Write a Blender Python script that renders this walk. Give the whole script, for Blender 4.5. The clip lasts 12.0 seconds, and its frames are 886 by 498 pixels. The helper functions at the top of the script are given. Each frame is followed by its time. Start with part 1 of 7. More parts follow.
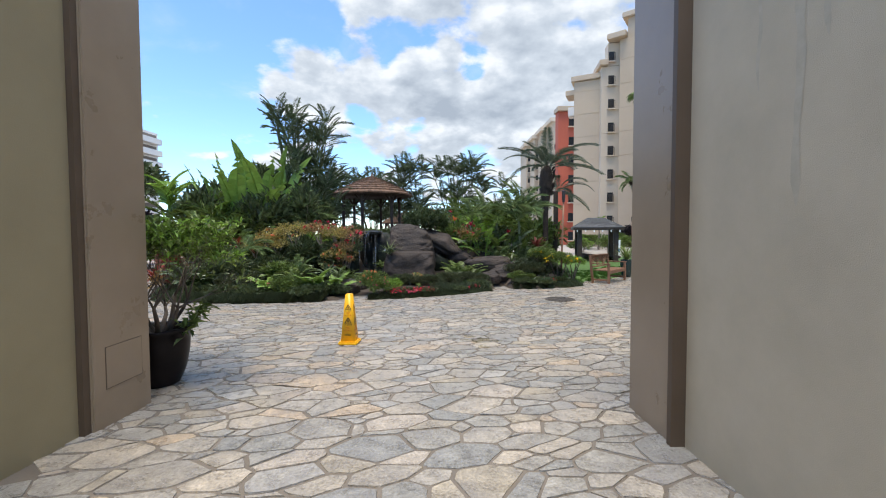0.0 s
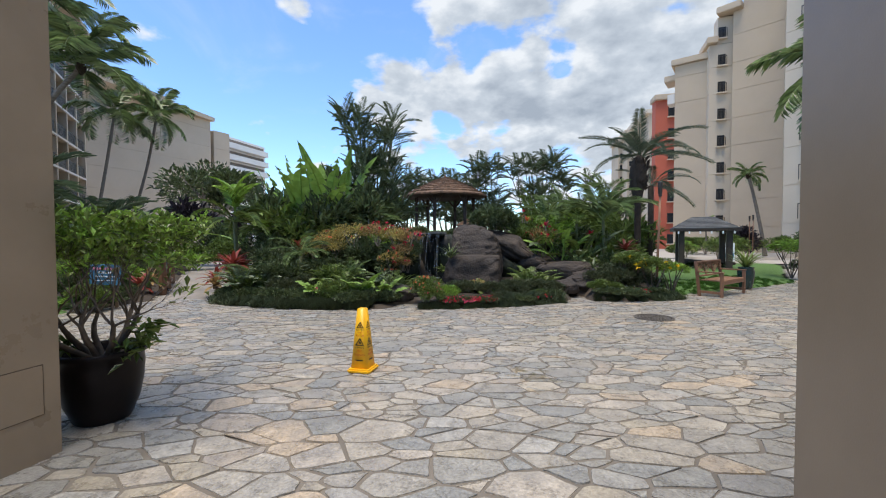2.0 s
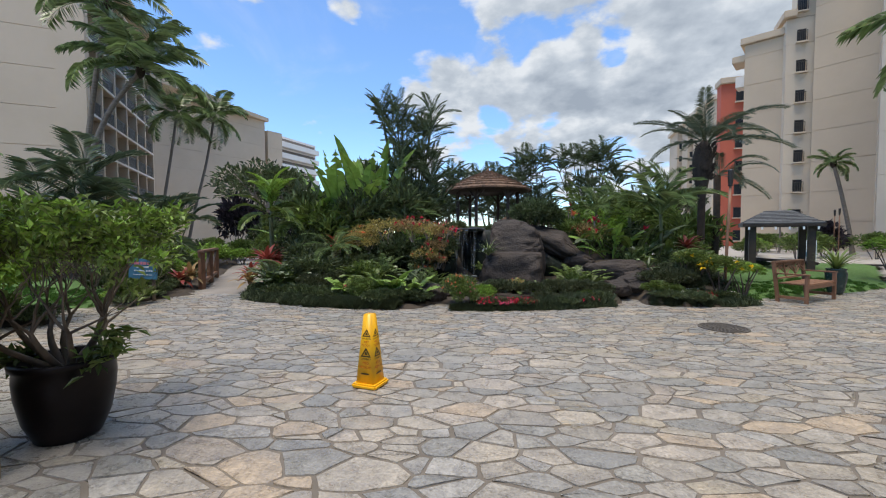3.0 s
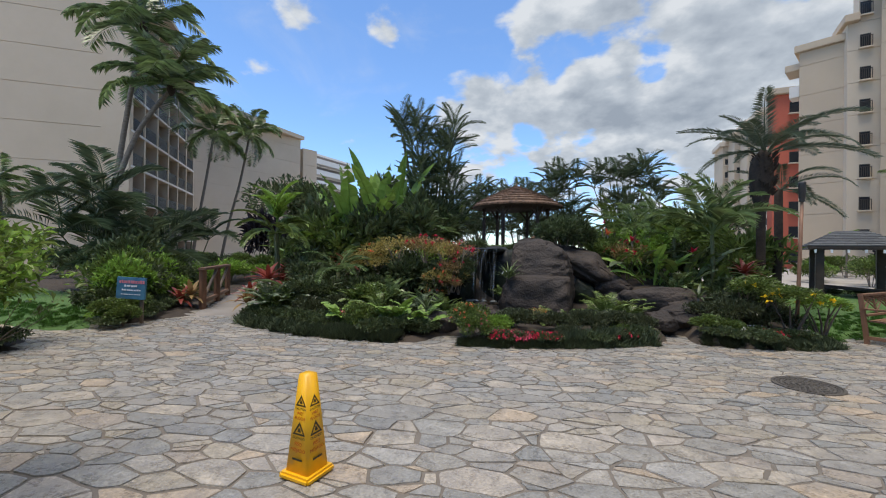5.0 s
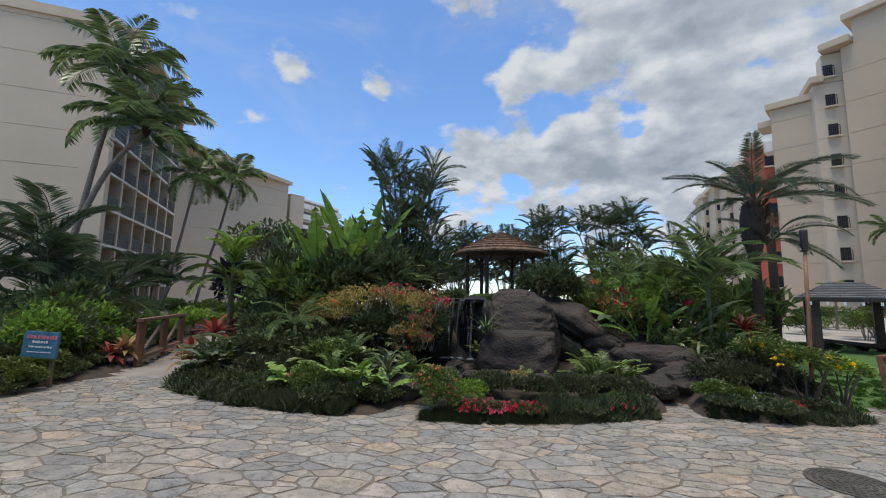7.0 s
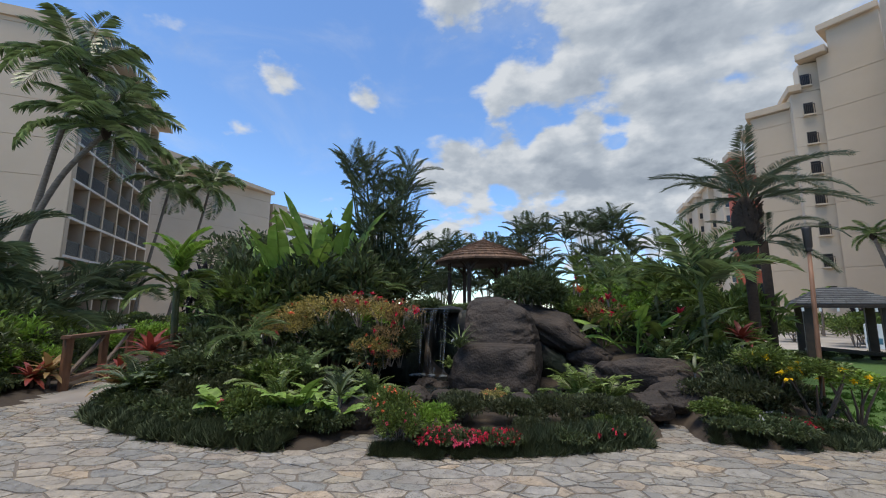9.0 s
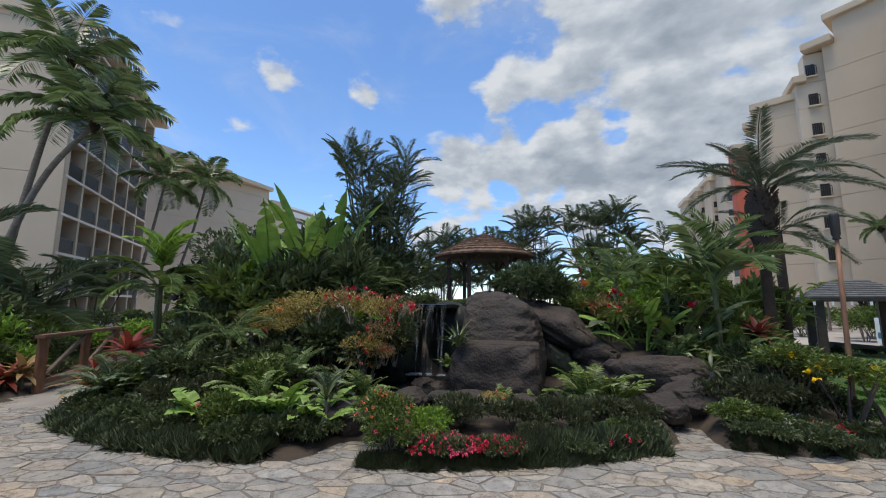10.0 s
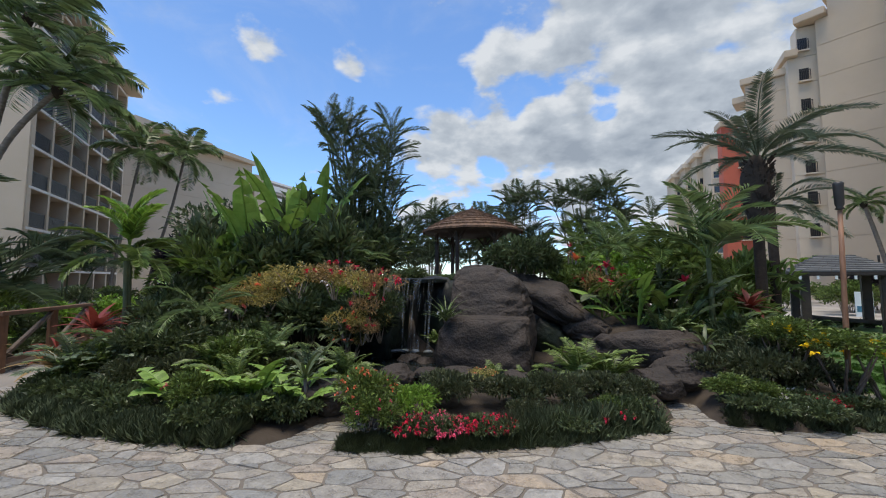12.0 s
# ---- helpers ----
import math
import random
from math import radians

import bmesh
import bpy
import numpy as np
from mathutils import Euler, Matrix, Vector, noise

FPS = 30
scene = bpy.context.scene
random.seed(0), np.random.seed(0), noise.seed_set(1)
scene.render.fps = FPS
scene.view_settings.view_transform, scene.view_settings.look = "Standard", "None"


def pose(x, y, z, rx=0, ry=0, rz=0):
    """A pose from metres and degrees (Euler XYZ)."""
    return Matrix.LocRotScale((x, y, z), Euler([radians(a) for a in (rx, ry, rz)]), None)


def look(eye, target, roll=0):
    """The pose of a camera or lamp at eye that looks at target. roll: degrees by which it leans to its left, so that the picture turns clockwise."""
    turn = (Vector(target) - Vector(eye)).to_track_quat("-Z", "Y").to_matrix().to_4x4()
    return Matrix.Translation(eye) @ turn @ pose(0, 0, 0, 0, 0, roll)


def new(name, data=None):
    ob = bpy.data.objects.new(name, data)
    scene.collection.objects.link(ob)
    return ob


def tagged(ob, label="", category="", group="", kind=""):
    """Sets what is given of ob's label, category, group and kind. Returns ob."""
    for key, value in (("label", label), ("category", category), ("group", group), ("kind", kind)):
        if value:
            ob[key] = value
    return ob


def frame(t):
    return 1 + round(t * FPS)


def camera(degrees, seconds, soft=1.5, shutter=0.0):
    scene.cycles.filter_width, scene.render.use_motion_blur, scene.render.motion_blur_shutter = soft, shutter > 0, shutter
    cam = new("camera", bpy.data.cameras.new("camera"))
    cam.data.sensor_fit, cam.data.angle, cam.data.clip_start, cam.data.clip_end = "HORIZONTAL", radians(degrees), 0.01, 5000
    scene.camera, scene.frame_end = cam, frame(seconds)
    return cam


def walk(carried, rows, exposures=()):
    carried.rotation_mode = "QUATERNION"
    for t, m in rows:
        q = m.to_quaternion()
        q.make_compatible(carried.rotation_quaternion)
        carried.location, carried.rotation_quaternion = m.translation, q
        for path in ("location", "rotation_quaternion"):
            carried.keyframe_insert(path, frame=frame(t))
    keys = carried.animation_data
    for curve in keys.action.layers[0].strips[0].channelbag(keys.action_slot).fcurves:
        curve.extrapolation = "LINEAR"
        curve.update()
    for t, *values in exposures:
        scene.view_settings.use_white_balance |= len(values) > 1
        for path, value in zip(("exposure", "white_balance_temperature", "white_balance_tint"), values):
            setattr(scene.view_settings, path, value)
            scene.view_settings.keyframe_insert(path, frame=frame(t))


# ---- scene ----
import collections

cam = camera(95.6, 12.0, 1.1)
METRES, EYE, TILT, LEAN, TURN = 6.1, 1.5, 0.0, 0.0, 0.0
ROWS = [
    (0.0, 0.0, 0.0, 0.0, -0.01, -2.15, 0.2),
    (0.5, 0.0238, 0.0546, -0.0025, 2.02, -2.03, 0.19),
    (1.0, 0.045, 0.1111, -0.0033, 4.9, -1.8, 0.22),
    (1.5, 0.0588, 0.1657, -0.0054, 8.08, -1.54, 0.21),
    (2.0, 0.0741, 0.2217, -0.0081, 11.88, -1.64, 0.26),
    (2.5, 0.0856, 0.278, -0.0076, 15.34, -1.87, 0.25),
    (3.0, 0.0889, 0.3351, -0.0094, 18.42, -2.21, 0.14),
    (5.0, 0.0974, 0.5248, 0.0047, 23.05, 0.12, -0.6),
    (5.5, 0.1004, 0.5654, 0.0132, 22.96, 1.79, -0.76),
    (6.0, 0.097, 0.6048, 0.0163, 22.75, 3.53, -0.89),
    (6.5, 0.093, 0.6445, 0.0196, 22.28, 5.24, -0.96),
    (7.0, 0.0985, 0.6832, 0.0213, 21.47, 6.73, -1.02),
    (7.5, 0.1063, 0.7212, 0.0233, 20.5, 7.93, -1.04),
    (9.5, 0.1036, 0.8767, 0.0167, 19.83, 8.28, -0.38),
    (10.0, 0.088, 0.9147, 0.0158, 19.95, 7.74, -0.11),
    (10.5, 0.0789, 0.9446, 0.012, 19.68, 6.99, 0.05),
    (11.0, 0.0781, 0.9635, 0.0095, 19.22, 6.1, 0.12),
    (11.5, 0.0751, 0.9715, 0.0084, 18.72, 5.17, 0.08),
    (12.0, 0.0704, 0.9718, 0.0092, 18.26, 4.42, 0.04),
]
EXPOSURES = [(0.0, 0.44), (1.0, 0.42), (2.0, 0.27), (3.0, 0.13), (5.0, 0.0), (7.0, -0.12), (9.5, -0.1), (12.0, -0.02)]
walk(cam, [(t, pose(0, 0, EYE, TILT, LEAN, TURN) @ pose(METRES * x, METRES * y, METRES * z, 90 + pitch, roll, yaw)) for t, x, y, z, yaw, pitch, roll in ROWS], EXPOSURES)

# ---- world: broken cumulus over a blue sky, sun veiled by cloud ----
SUN_ELEVATION, SUN_AZIMUTH = radians(79), radians(-168)


def make_world():
    w = bpy.data.worlds.new("sky")
    w.use_nodes = True
    scene.world = w
    nt = w.node_tree
    nt.nodes.clear()
    N, L = nt.nodes.new, nt.links.new

    def math_node(op, a, b=None, c=None, clamp=False):
        n = N("ShaderNodeMath")
        n.operation, n.use_clamp = op, clamp
        for i, v in enumerate((a, b, c)):
            if v is None:
                continue
            if isinstance(v, (int, float)):
                n.inputs[i].default_value = v
            else:
                L(v, n.inputs[i])
        return n.outputs[0]

    out, bg = N("ShaderNodeOutputWorld"), N("ShaderNodeBackground")
    sky = N("ShaderNodeTexSky")
    sky.sky_type, sky.sun_disc = "NISHITA", False
    sky.sun_elevation, sky.sun_rotation = SUN_ELEVATION, SUN_AZIMUTH
    sky.air_density, sky.dust_density, sky.ozone_density = 1.0, 0.1, 3.0
    co = N("ShaderNodeTexCoord")
    sep = N("ShaderNodeSeparateXYZ")
    L(co.outputs["Generated"], sep.inputs[0])
    z = math_node("MAXIMUM", sep.outputs[2], 0.0)
    den = math_node("ADD", z, 0.45)
    comb = N("ShaderNodeCombineXYZ")
    L(math_node("DIVIDE", sep.outputs[0], den), comb.inputs[0])
    L(math_node("DIVIDE", sep.outputs[1], den), comb.inputs[1])
    L(math_node("MULTIPLY", z, 1.2), comb.inputs[2])

    def fbm(scale, detail, rough, offset, distort=0.0):
        m = N("ShaderNodeMapping")
        m.inputs["Location"].default_value = offset
        L(comb.outputs[0], m.inputs[0])
        n = N("ShaderNodeTexNoise")
        n.inputs["Scale"].default_value, n.inputs["Detail"].default_value = scale, detail
        n.inputs["Roughness"].default_value, n.inputs["Distortion"].default_value = rough, distort
        L(m.outputs[0], n.inputs["Vector"])
        return n.outputs["Fac"]

    def lump(way, inner, outer, amount):
        """Cloud gathered round one direction of the sky."""
        d = N("ShaderNodeVectorMath")
        d.operation = "DOT_PRODUCT"
        d.inputs[1].default_value = Vector(way).normalized()
        L(co.outputs["Generated"], d.inputs[0])
        r = N("ShaderNodeMapRange")
        r.interpolation_type = "SMOOTHSTEP"
        r.inputs["From Min"].default_value, r.inputs["From Max"].default_value = math.cos(radians(outer)), math.cos(radians(inner))
        r.inputs["To Max"].default_value = amount
        L(d.outputs["Value"], r.inputs["Value"])
        return r.outputs[0]

    def field(shift):
        """Cloud density; shift moves the sample towards the zenith."""
        big = fbm(6.5, 9.0, 0.52, (3.1, 0.4 + shift, 0.0), 0.1)
        return math_node("MULTIPLY_ADD", big, 1.05, -0.06)

    here, above = field(0.0), field(-0.05)
    bias = None
    for way, inner, outer, amount in LUMPS:
        v = lump(way, inner, outer, amount)
        bias = v if bias is None else math_node("ADD", bias, v)
    density = math_node("ADD", here, bias)
    cover = N("ShaderNodeMapRange")
    cover.interpolation_type = "SMOOTHSTEP"
    cover.inputs["From Min"].default_value, cover.inputs["From Max"].default_value = 0.5, 0.66
    L(density, cover.inputs["Value"])
    # tops lit from above, flat bases in their own shade, thick cloud greyer
    relief = math_node("MULTIPLY", math_node("SUBTRACT", here, above), 2.3)
    thick = math_node("MULTIPLY_ADD", density, -1.0, 1.26)
    tone = math_node("ADD", thick, relief)
    ramp = N("ShaderNodeValToRGB")
    e = ramp.color_ramp.elements
    e[0].position, e[0].color = 0.05, (0.43, 0.5, 0.6, 1)
    e[1].position, e[1].color = 0.86, (0.95, 1.0, 1.06, 1)
    mid = ramp.color_ramp.elements.new(0.5)
    mid.color = (0.65, 0.725, 0.82, 1)
    L(tone, ramp.inputs[0])
    lit = N("ShaderNodeVectorMath")
    lit.operation = "SCALE"
    lit.inputs[3].default_value = SKY_GAIN
    L(sky.outputs[0], lit.inputs[0])
    tint = N("ShaderNodeVectorMath")
    tint.operation = "MULTIPLY"
    tint.inputs[1].default_value = (0.84, 0.98, 1.12)
    L(lit.outputs[0], tint.inputs[0])
    cl = N("ShaderNodeVectorMath")
    cl.operation = "SCALE"
    cl.inputs[3].default_value = CLOUD_GAIN
    L(ramp.outputs[0], cl.inputs[0])
    # thin high haze drifting over the blue
    haze = N("ShaderNodeMapRange")
    haze.interpolation_type = "SMOOTHSTEP"
    haze.inputs["From Min"].default_value, haze.inputs["From Max"].default_value, haze.inputs["To Max"].default_value = 0.48, 0.8, 0.5
    L(fbm(2.2, 8.0, 0.6, (7.7, 2.9, 1.0), 0.6), haze.inputs["Value"])
    mix = N("ShaderNodeMix")
    mix.data_type = "RGBA"
    L(math_node("MAXIMUM", cover.outputs[0], haze.outputs[0]), mix.inputs["Factor"])
    L(tint.outputs[0], mix.inputs["A"])
    L(cl.outputs[0], mix.inputs["B"])
    L(mix.outputs["Result"], bg.inputs[0])
    bg.inputs[1].default_value = 0.1
    L(bg.outputs[0], out.inputs[0])


SKY_GAIN, CLOUD_GAIN = 2.1, 7.6
LUMPS = [
    # the low bank of cumulus
    ((-0.33, 0.867, 0.34), 3, 6, 0.2),
    ((-0.4, 0.87, 0.2), 3, 8, 0.12),
    ((-0.22, 0.9, 0.345), 3, 6.5, 0.16),
    ((-0.12, 0.92, 0.345), 3, 6.5, 0.15),
    ((-0.02, 0.93, 0.355), 3, 6, 0.16),
    ((0.08, 0.94, 0.31), 4, 8, 0.14),
    ((0.22, 0.93, 0.29), 5, 10, 0.16),
    ((-0.05, 0.96, 0.24), 5, 9, 0.13),
    ((0.1, 0.97, 0.2), 5, 11, 0.12),
    ((-0.29, 0.93, 0.2), 3, 7, 0.1),
    ((-0.188, 0.945, 0.268), 0.8, 3, -0.12),
    ((0.07, 0.925, 0.385), 0.8, 3, -0.16),
    # broken lumps over it
    ((-0.16, 0.876, 0.456), 1, 4, 0.12),
    ((-0.03, 0.87, 0.485), 1, 5, 0.14),
    ((0.05, 0.9, 0.43), 1, 4, 0.08),
    # the grey veil overhead and to one side
    ((0.3, 0.84, 0.47), 6, 18, 0.2),
    ((0.12, 0.83, 0.55), 4, 13, 0.14),
    ((-0.12, 0.8, 0.59), 3, 10, 0.1),
    ((-0.3, 0.72, 0.62), 3, 9, 0.12),
    ((0.2, 0.5, 0.85), 10, 34, 0.16),
    # open blue
    ((-0.55, 0.72, 0.4), 8, 22, -0.22),
    ((-0.36, 0.83, 0.46), 2, 7, -0.12),
    ((-0.75, 0.4, 0.5), 8, 26, -0.16),
    # stray puffs and wisps
    ((-0.447, 0.745, 0.495), 0.5, 4.5, 0.29),
    ((-0.564, 0.641, 0.521), 0.8, 7, 0.29),
    ((-0.7, 0.57, 0.45), 2, 11, 0.27),
    ((-0.563, 0.772, 0.275), 1, 4, 0.2),
]
make_world()
sun = new("sun", bpy.data.lights.new("sun", "SUN"))
sun.data.energy, sun.data.angle, sun.data.color = 3.9, radians(32), (1.0, 0.9, 0.76)
sun.matrix_world = look((0, 0, 0), (-math.sin(SUN_AZIMUTH) * math.cos(SUN_ELEVATION), -math.cos(SUN_AZIMUTH) * math.cos(SUN_ELEVATION), -math.sin(SUN_ELEVATION)))


# ---- materials ----
def nodes_of(name):
    m = bpy.data.materials.new(name)
    m.use_nodes = True
    return m, m.node_tree, m.node_tree.nodes["Principled BSDF"]


def surface(name, dark, light, scale=4.0, rough=0.7, bump=0.2, fine=60.0, metal=0.0, stain=None, stain_scale=0.7, stain_amount=0.5,
            random_tint=0.0, island=False, palette=None, stretch=(1, 1, 1), rough_var=0.12, bump_distance=0.01, spec=0.5, translucent=0.0, grain=0.0):
    """A two-scale procedural surface: base colour between dark and light, stains, fine relief."""
    m, nt, bsdf = nodes_of(name)
    N, L = nt.nodes.new, nt.links.new
    geo = N("ShaderNodeTexCoord")
    mp = N("ShaderNodeMapping")
    mp.inputs["Scale"].default_value = stretch
    L(geo.outputs["Object"], mp.inputs[0])
    source = mp.outputs[0]
    if random_tint or palette:
        # pieces on one mesh get their own grain
        rnd = N("ShaderNodeNewGeometry").outputs["Random Per Island"] if island else N("ShaderNodeObjectInfo").outputs["Random"]
        add = N("ShaderNodeVectorMath")
        mul = N("ShaderNodeMath")
        mul.operation = "MULTIPLY"
        mul.inputs[1].default_value = 37.0
        L(rnd, mul.inputs[0])
        L(mp.outputs[0], add.inputs[0])
        L(mul.outputs[0], add.inputs[1])
        source = add.outputs[0]
    n1, n2 = N("ShaderNodeTexNoise"), N("ShaderNodeTexNoise")
    n1.inputs["Scale"].default_value, n1.inputs["Detail"].default_value = scale, 8
    n1.inputs["Roughness"].default_value = 0.62
    n2.inputs["Scale"].default_value, n2.inputs["Detail"].default_value = fine, 5
    L(source, n1.inputs["Vector"])
    L(source, n2.inputs["Vector"])
    ramp = N("ShaderNodeValToRGB")
    e = ramp.color_ramp.elements
    e[0].position, e[0].color, e[1].position, e[1].color = 0.3, (*dark, 1), 0.7, (*light, 1)
    if grain:
        gm = N("ShaderNodeMix")
        gm.inputs["Factor"].default_value = grain
        L(n1.outputs["Fac"], gm.inputs["A"])
        L(n2.outputs["Fac"], gm.inputs["B"])
        L(gm.outputs["Result"], ramp.inputs[0])
    else:
        L(n1.outputs["Fac"], ramp.inputs[0])
    col = ramp.outputs[0]
    if palette:
        pr = N("ShaderNodeValToRGB")
        pr.color_ramp.interpolation = "CONSTANT"
        pe = pr.color_ramp.elements
        while len(pe) < len(palette):
            pe.new(0.5)
        for i, c in enumerate(palette):
            pe[i].position, pe[i].color = i / len(palette), (*c, 1)
        L(rnd, pr.inputs[0])
        mx = N("ShaderNodeMix")
        mx.data_type, mx.blend_type = "RGBA", "MULTIPLY"
        mx.inputs["Factor"].default_value = 1.0
        L(col, mx.inputs["A"])
        L(pr.outputs[0], mx.inputs["B"])
        col = mx.outputs["Result"]
    if random_tint:
        hs = N("ShaderNodeHueSaturation")
        mr = N("ShaderNodeMapRange")
        mr.inputs["To Min"].default_value, mr.inputs["To Max"].default_value = 1 - random_tint, 1 + random_tint
        L(rnd, mr.inputs["Value"])
        L(mr.outputs[0], hs.inputs["Value"])
        L(col, hs.inputs["Color"])
        col = hs.outputs[0]
    if stain:
        n3 = N("ShaderNodeTexNoise")
        n3.inputs["Scale"].default_value, n3.inputs["Detail"].default_value = stain_scale, 7
        L(source, n3.inputs["Vector"])
        r3 = N("ShaderNodeMapRange")
        r3.inputs["From Min"].default_value, r3.inputs["From Max"].default_value, r3.inputs["To Max"].default_value = 0.45, 0.75, stain_amount
        L(n3.outputs["Fac"], r3.inputs["Value"])
        mx = N("ShaderNodeMix")
        mx.data_type = "RGBA"
        L(r3.outputs[0], mx.inputs["Factor"])
        L(col, mx.inputs["A"])
        mx.inputs["B"].default_value = (*stain, 1)
        col = mx.outputs["Result"]
    L(col, bsdf.inputs["Base Color"])
    rr = N("ShaderNodeMapRange")
    rr.inputs["To Min"].default_value, rr.inputs["To Max"].default_value = max(0.02, rough - rough_var), min(1, rough + rough_var)
    L(n1.outputs["Fac"], rr.inputs["Value"])
    L(rr.outputs[0], bsdf.inputs["Roughness"])
    bsdf.inputs["Metallic"].default_value = metal
    bsdf.inputs["Specular IOR Level"].default_value = spec
    if bump:
        mixh = N("ShaderNodeMath")
        mixh.operation = "MULTIPLY_ADD"
        mixh.inputs[1].default_value = 0.35
        L(n2.outputs["Fac"], mixh.inputs[0])
        L(n1.outputs["Fac"], mixh.inputs[2])
        b = N("ShaderNodeBump")
        b.inputs["Strength"].default_value, b.inputs["Distance"].default_value = bump, bump_distance
        L(mixh.outputs[0], b.inputs["Height"])
        L(b.outputs[0], bsdf.inputs["Normal"])
    if translucent:
        tr, ms = N("ShaderNodeBsdfTranslucent"), N("ShaderNodeMixShader")
        ms.inputs[0].default_value = translucent
        L(col, tr.inputs[0])
        L(bsdf.outputs[0], ms.inputs[1])
        L(tr.outputs[0], ms.inputs[2])
        L(ms.outputs[0], nt.nodes["Material Output"].inputs[0])
    return m


def leaf_mat(name, dark, light, rough=0.42, tint=0.5, trans=0.22):
    return surface(name, dark, light, scale=3.0, rough=rough, bump=0.08, fine=40, random_tint=tint, island=True, translucent=trans, spec=0.4)


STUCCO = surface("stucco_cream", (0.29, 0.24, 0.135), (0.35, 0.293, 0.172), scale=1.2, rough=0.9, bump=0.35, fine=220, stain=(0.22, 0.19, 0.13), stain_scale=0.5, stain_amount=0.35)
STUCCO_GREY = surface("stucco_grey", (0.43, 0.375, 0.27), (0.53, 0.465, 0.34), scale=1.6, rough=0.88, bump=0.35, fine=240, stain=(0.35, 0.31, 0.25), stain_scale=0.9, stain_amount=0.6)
TAUPE = surface("paint_taupe", (0.28, 0.212, 0.142), (0.335, 0.256, 0.175), scale=2.0, rough=0.3, bump=0.12, fine=150, stain=(0.15, 0.12, 0.098), stain_amount=0.3)
TAUPE_DARK = surface("paint_brown", (0.085, 0.057, 0.034), (0.115, 0.078, 0.05), scale=2.0, rough=0.55, bump=0.1)
WALL_FAR = surface("wall_beige", (0.50, 0.40, 0.285), (0.57, 0.46, 0.335), scale=0.25, rough=0.9, bump=0.1, fine=6, stain=(0.41, 0.335, 0.26), stain_scale=0.12, stain_amount=0.4)
WALL_PALE = surface("wall_cream", (0.58, 0.49, 0.375), (0.65, 0.555, 0.43), scale=0.25, rough=0.9, bump=0.1, fine=6, stain=(0.5, 0.44, 0.36), stain_scale=0.12, stain_amount=0.35)
WALL_WHITE = surface("wall_white", (0.68, 0.64, 0.58), (0.75, 0.71, 0.64), scale=0.3, rough=0.9, bump=0.05, fine=6)
WALL_RED = surface("wall_terracotta", (0.46, 0.11, 0.065), (0.54, 0.14, 0.085), scale=0.3, rough=0.9, bump=0.1, fine=6)
RAIL_DARK = surface("rail_bronze", (0.03, 0.027, 0.025), (0.045, 0.04, 0.036), rough=0.5, bump=0.02)
GLASS_DARK = surface("window_glass", (0.02, 0.024, 0.028), (0.03, 0.034, 0.04), rough=0.1, rough_var=0.05, bump=0.0)
# wall colour darkened to carry the shade inside balcony recesses
RECESS_SHADE = surface("balcony_recess", (0.17, 0.135, 0.11), (0.21, 0.17, 0.135), rough=0.9, bump=0)
SOIL = surface("soil", (0.028, 0.02, 0.014), (0.06, 0.045, 0.03), scale=5, rough=0.95, bump=0.7, fine=70, bump_distance=0.03)
MORTAR = surface("mortar", (0.115, 0.098, 0.078), (0.2, 0.175, 0.145), scale=3, rough=0.85, bump=0.4, fine=90, stain=(0.08, 0.07, 0.055), stain_scale=1.5)
CONCRETE = surface("concrete", (0.30, 0.275, 0.245), (0.39, 0.36, 0.32), scale=1.5, rough=0.8, bump=0.25, fine=90, stain=(0.22, 0.2, 0.175))
PATH_GREY = surface("path_concrete", (0.19, 0.17, 0.145), (0.27, 0.242, 0.208), scale=1.5, rough=0.8, bump=0.3, fine=90, stain=(0.15, 0.135, 0.115))
LAWN = surface("lawn_turf", (0.045, 0.1, 0.02), (0.085, 0.17, 0.035), scale=6, rough=0.9, bump=0.9, fine=140, bump_distance=0.03)
STONES = [(0.70, 0.72, 0.72), (0.80, 0.78, 0.74), (0.92, 0.86, 0.74), (0.74, 0.75, 0.74), (0.86, 0.82, 0.75), (0.62, 0.65, 0.67), (0.78, 0.77, 0.74), (0.82, 0.80, 0.76),
          (0.72, 0.73, 0.72), (0.88, 0.84, 0.77), (0.66, 0.66, 0.64), (0.92, 0.79, 0.64), (0.75, 0.76, 0.76), (0.84, 0.79, 0.73), (0.70, 0.64, 0.58), (0.82, 0.77, 0.69)]
STONE_SET = dict(dark=(0.168, 0.157, 0.14), light=(0.635, 0.6, 0.545), scale=9.0, rough=0.3, bump=1.0, fine=55, stain=(0.21, 0.2, 0.19), stain_scale=3.0,
                 stain_amount=0.7, random_tint=0.16, grain=0.5, palette=STONES, rough_var=0.2, bump_distance=0.018)
FLAG = surface("flagstone", **STONE_SET)
FLAG_REST = surface("flagstone_rest", island=True, **STONE_SET)
ROCK = surface("lava_rock", (0.013, 0.01, 0.008), (0.05, 0.037, 0.028), scale=2.2, rough=0.78, bump=0.8, fine=22, bump_distance=0.08, stain=(0.075, 0.054, 0.038), stain_scale=1.1, stain_amount=0.4)
# near-black wet rock; its colour also stands in for shade under the sloping boulder
ROCK_WET_SHADED = surface("wet_rock", (0.006, 0.007, 0.007), (0.022, 0.023, 0.022), scale=3, rough=0.5, spec=0.2, bump=0.7, fine=18, bump_distance=0.05, stain=(0.03, 0.045, 0.012), stain_scale=1.4)
WATER = surface("pond_water", (0.006, 0.009, 0.01), (0.012, 0.016, 0.016), scale=4, rough=0.1, rough_var=0.03, bump=0.25, fine=12, spec=0.25)
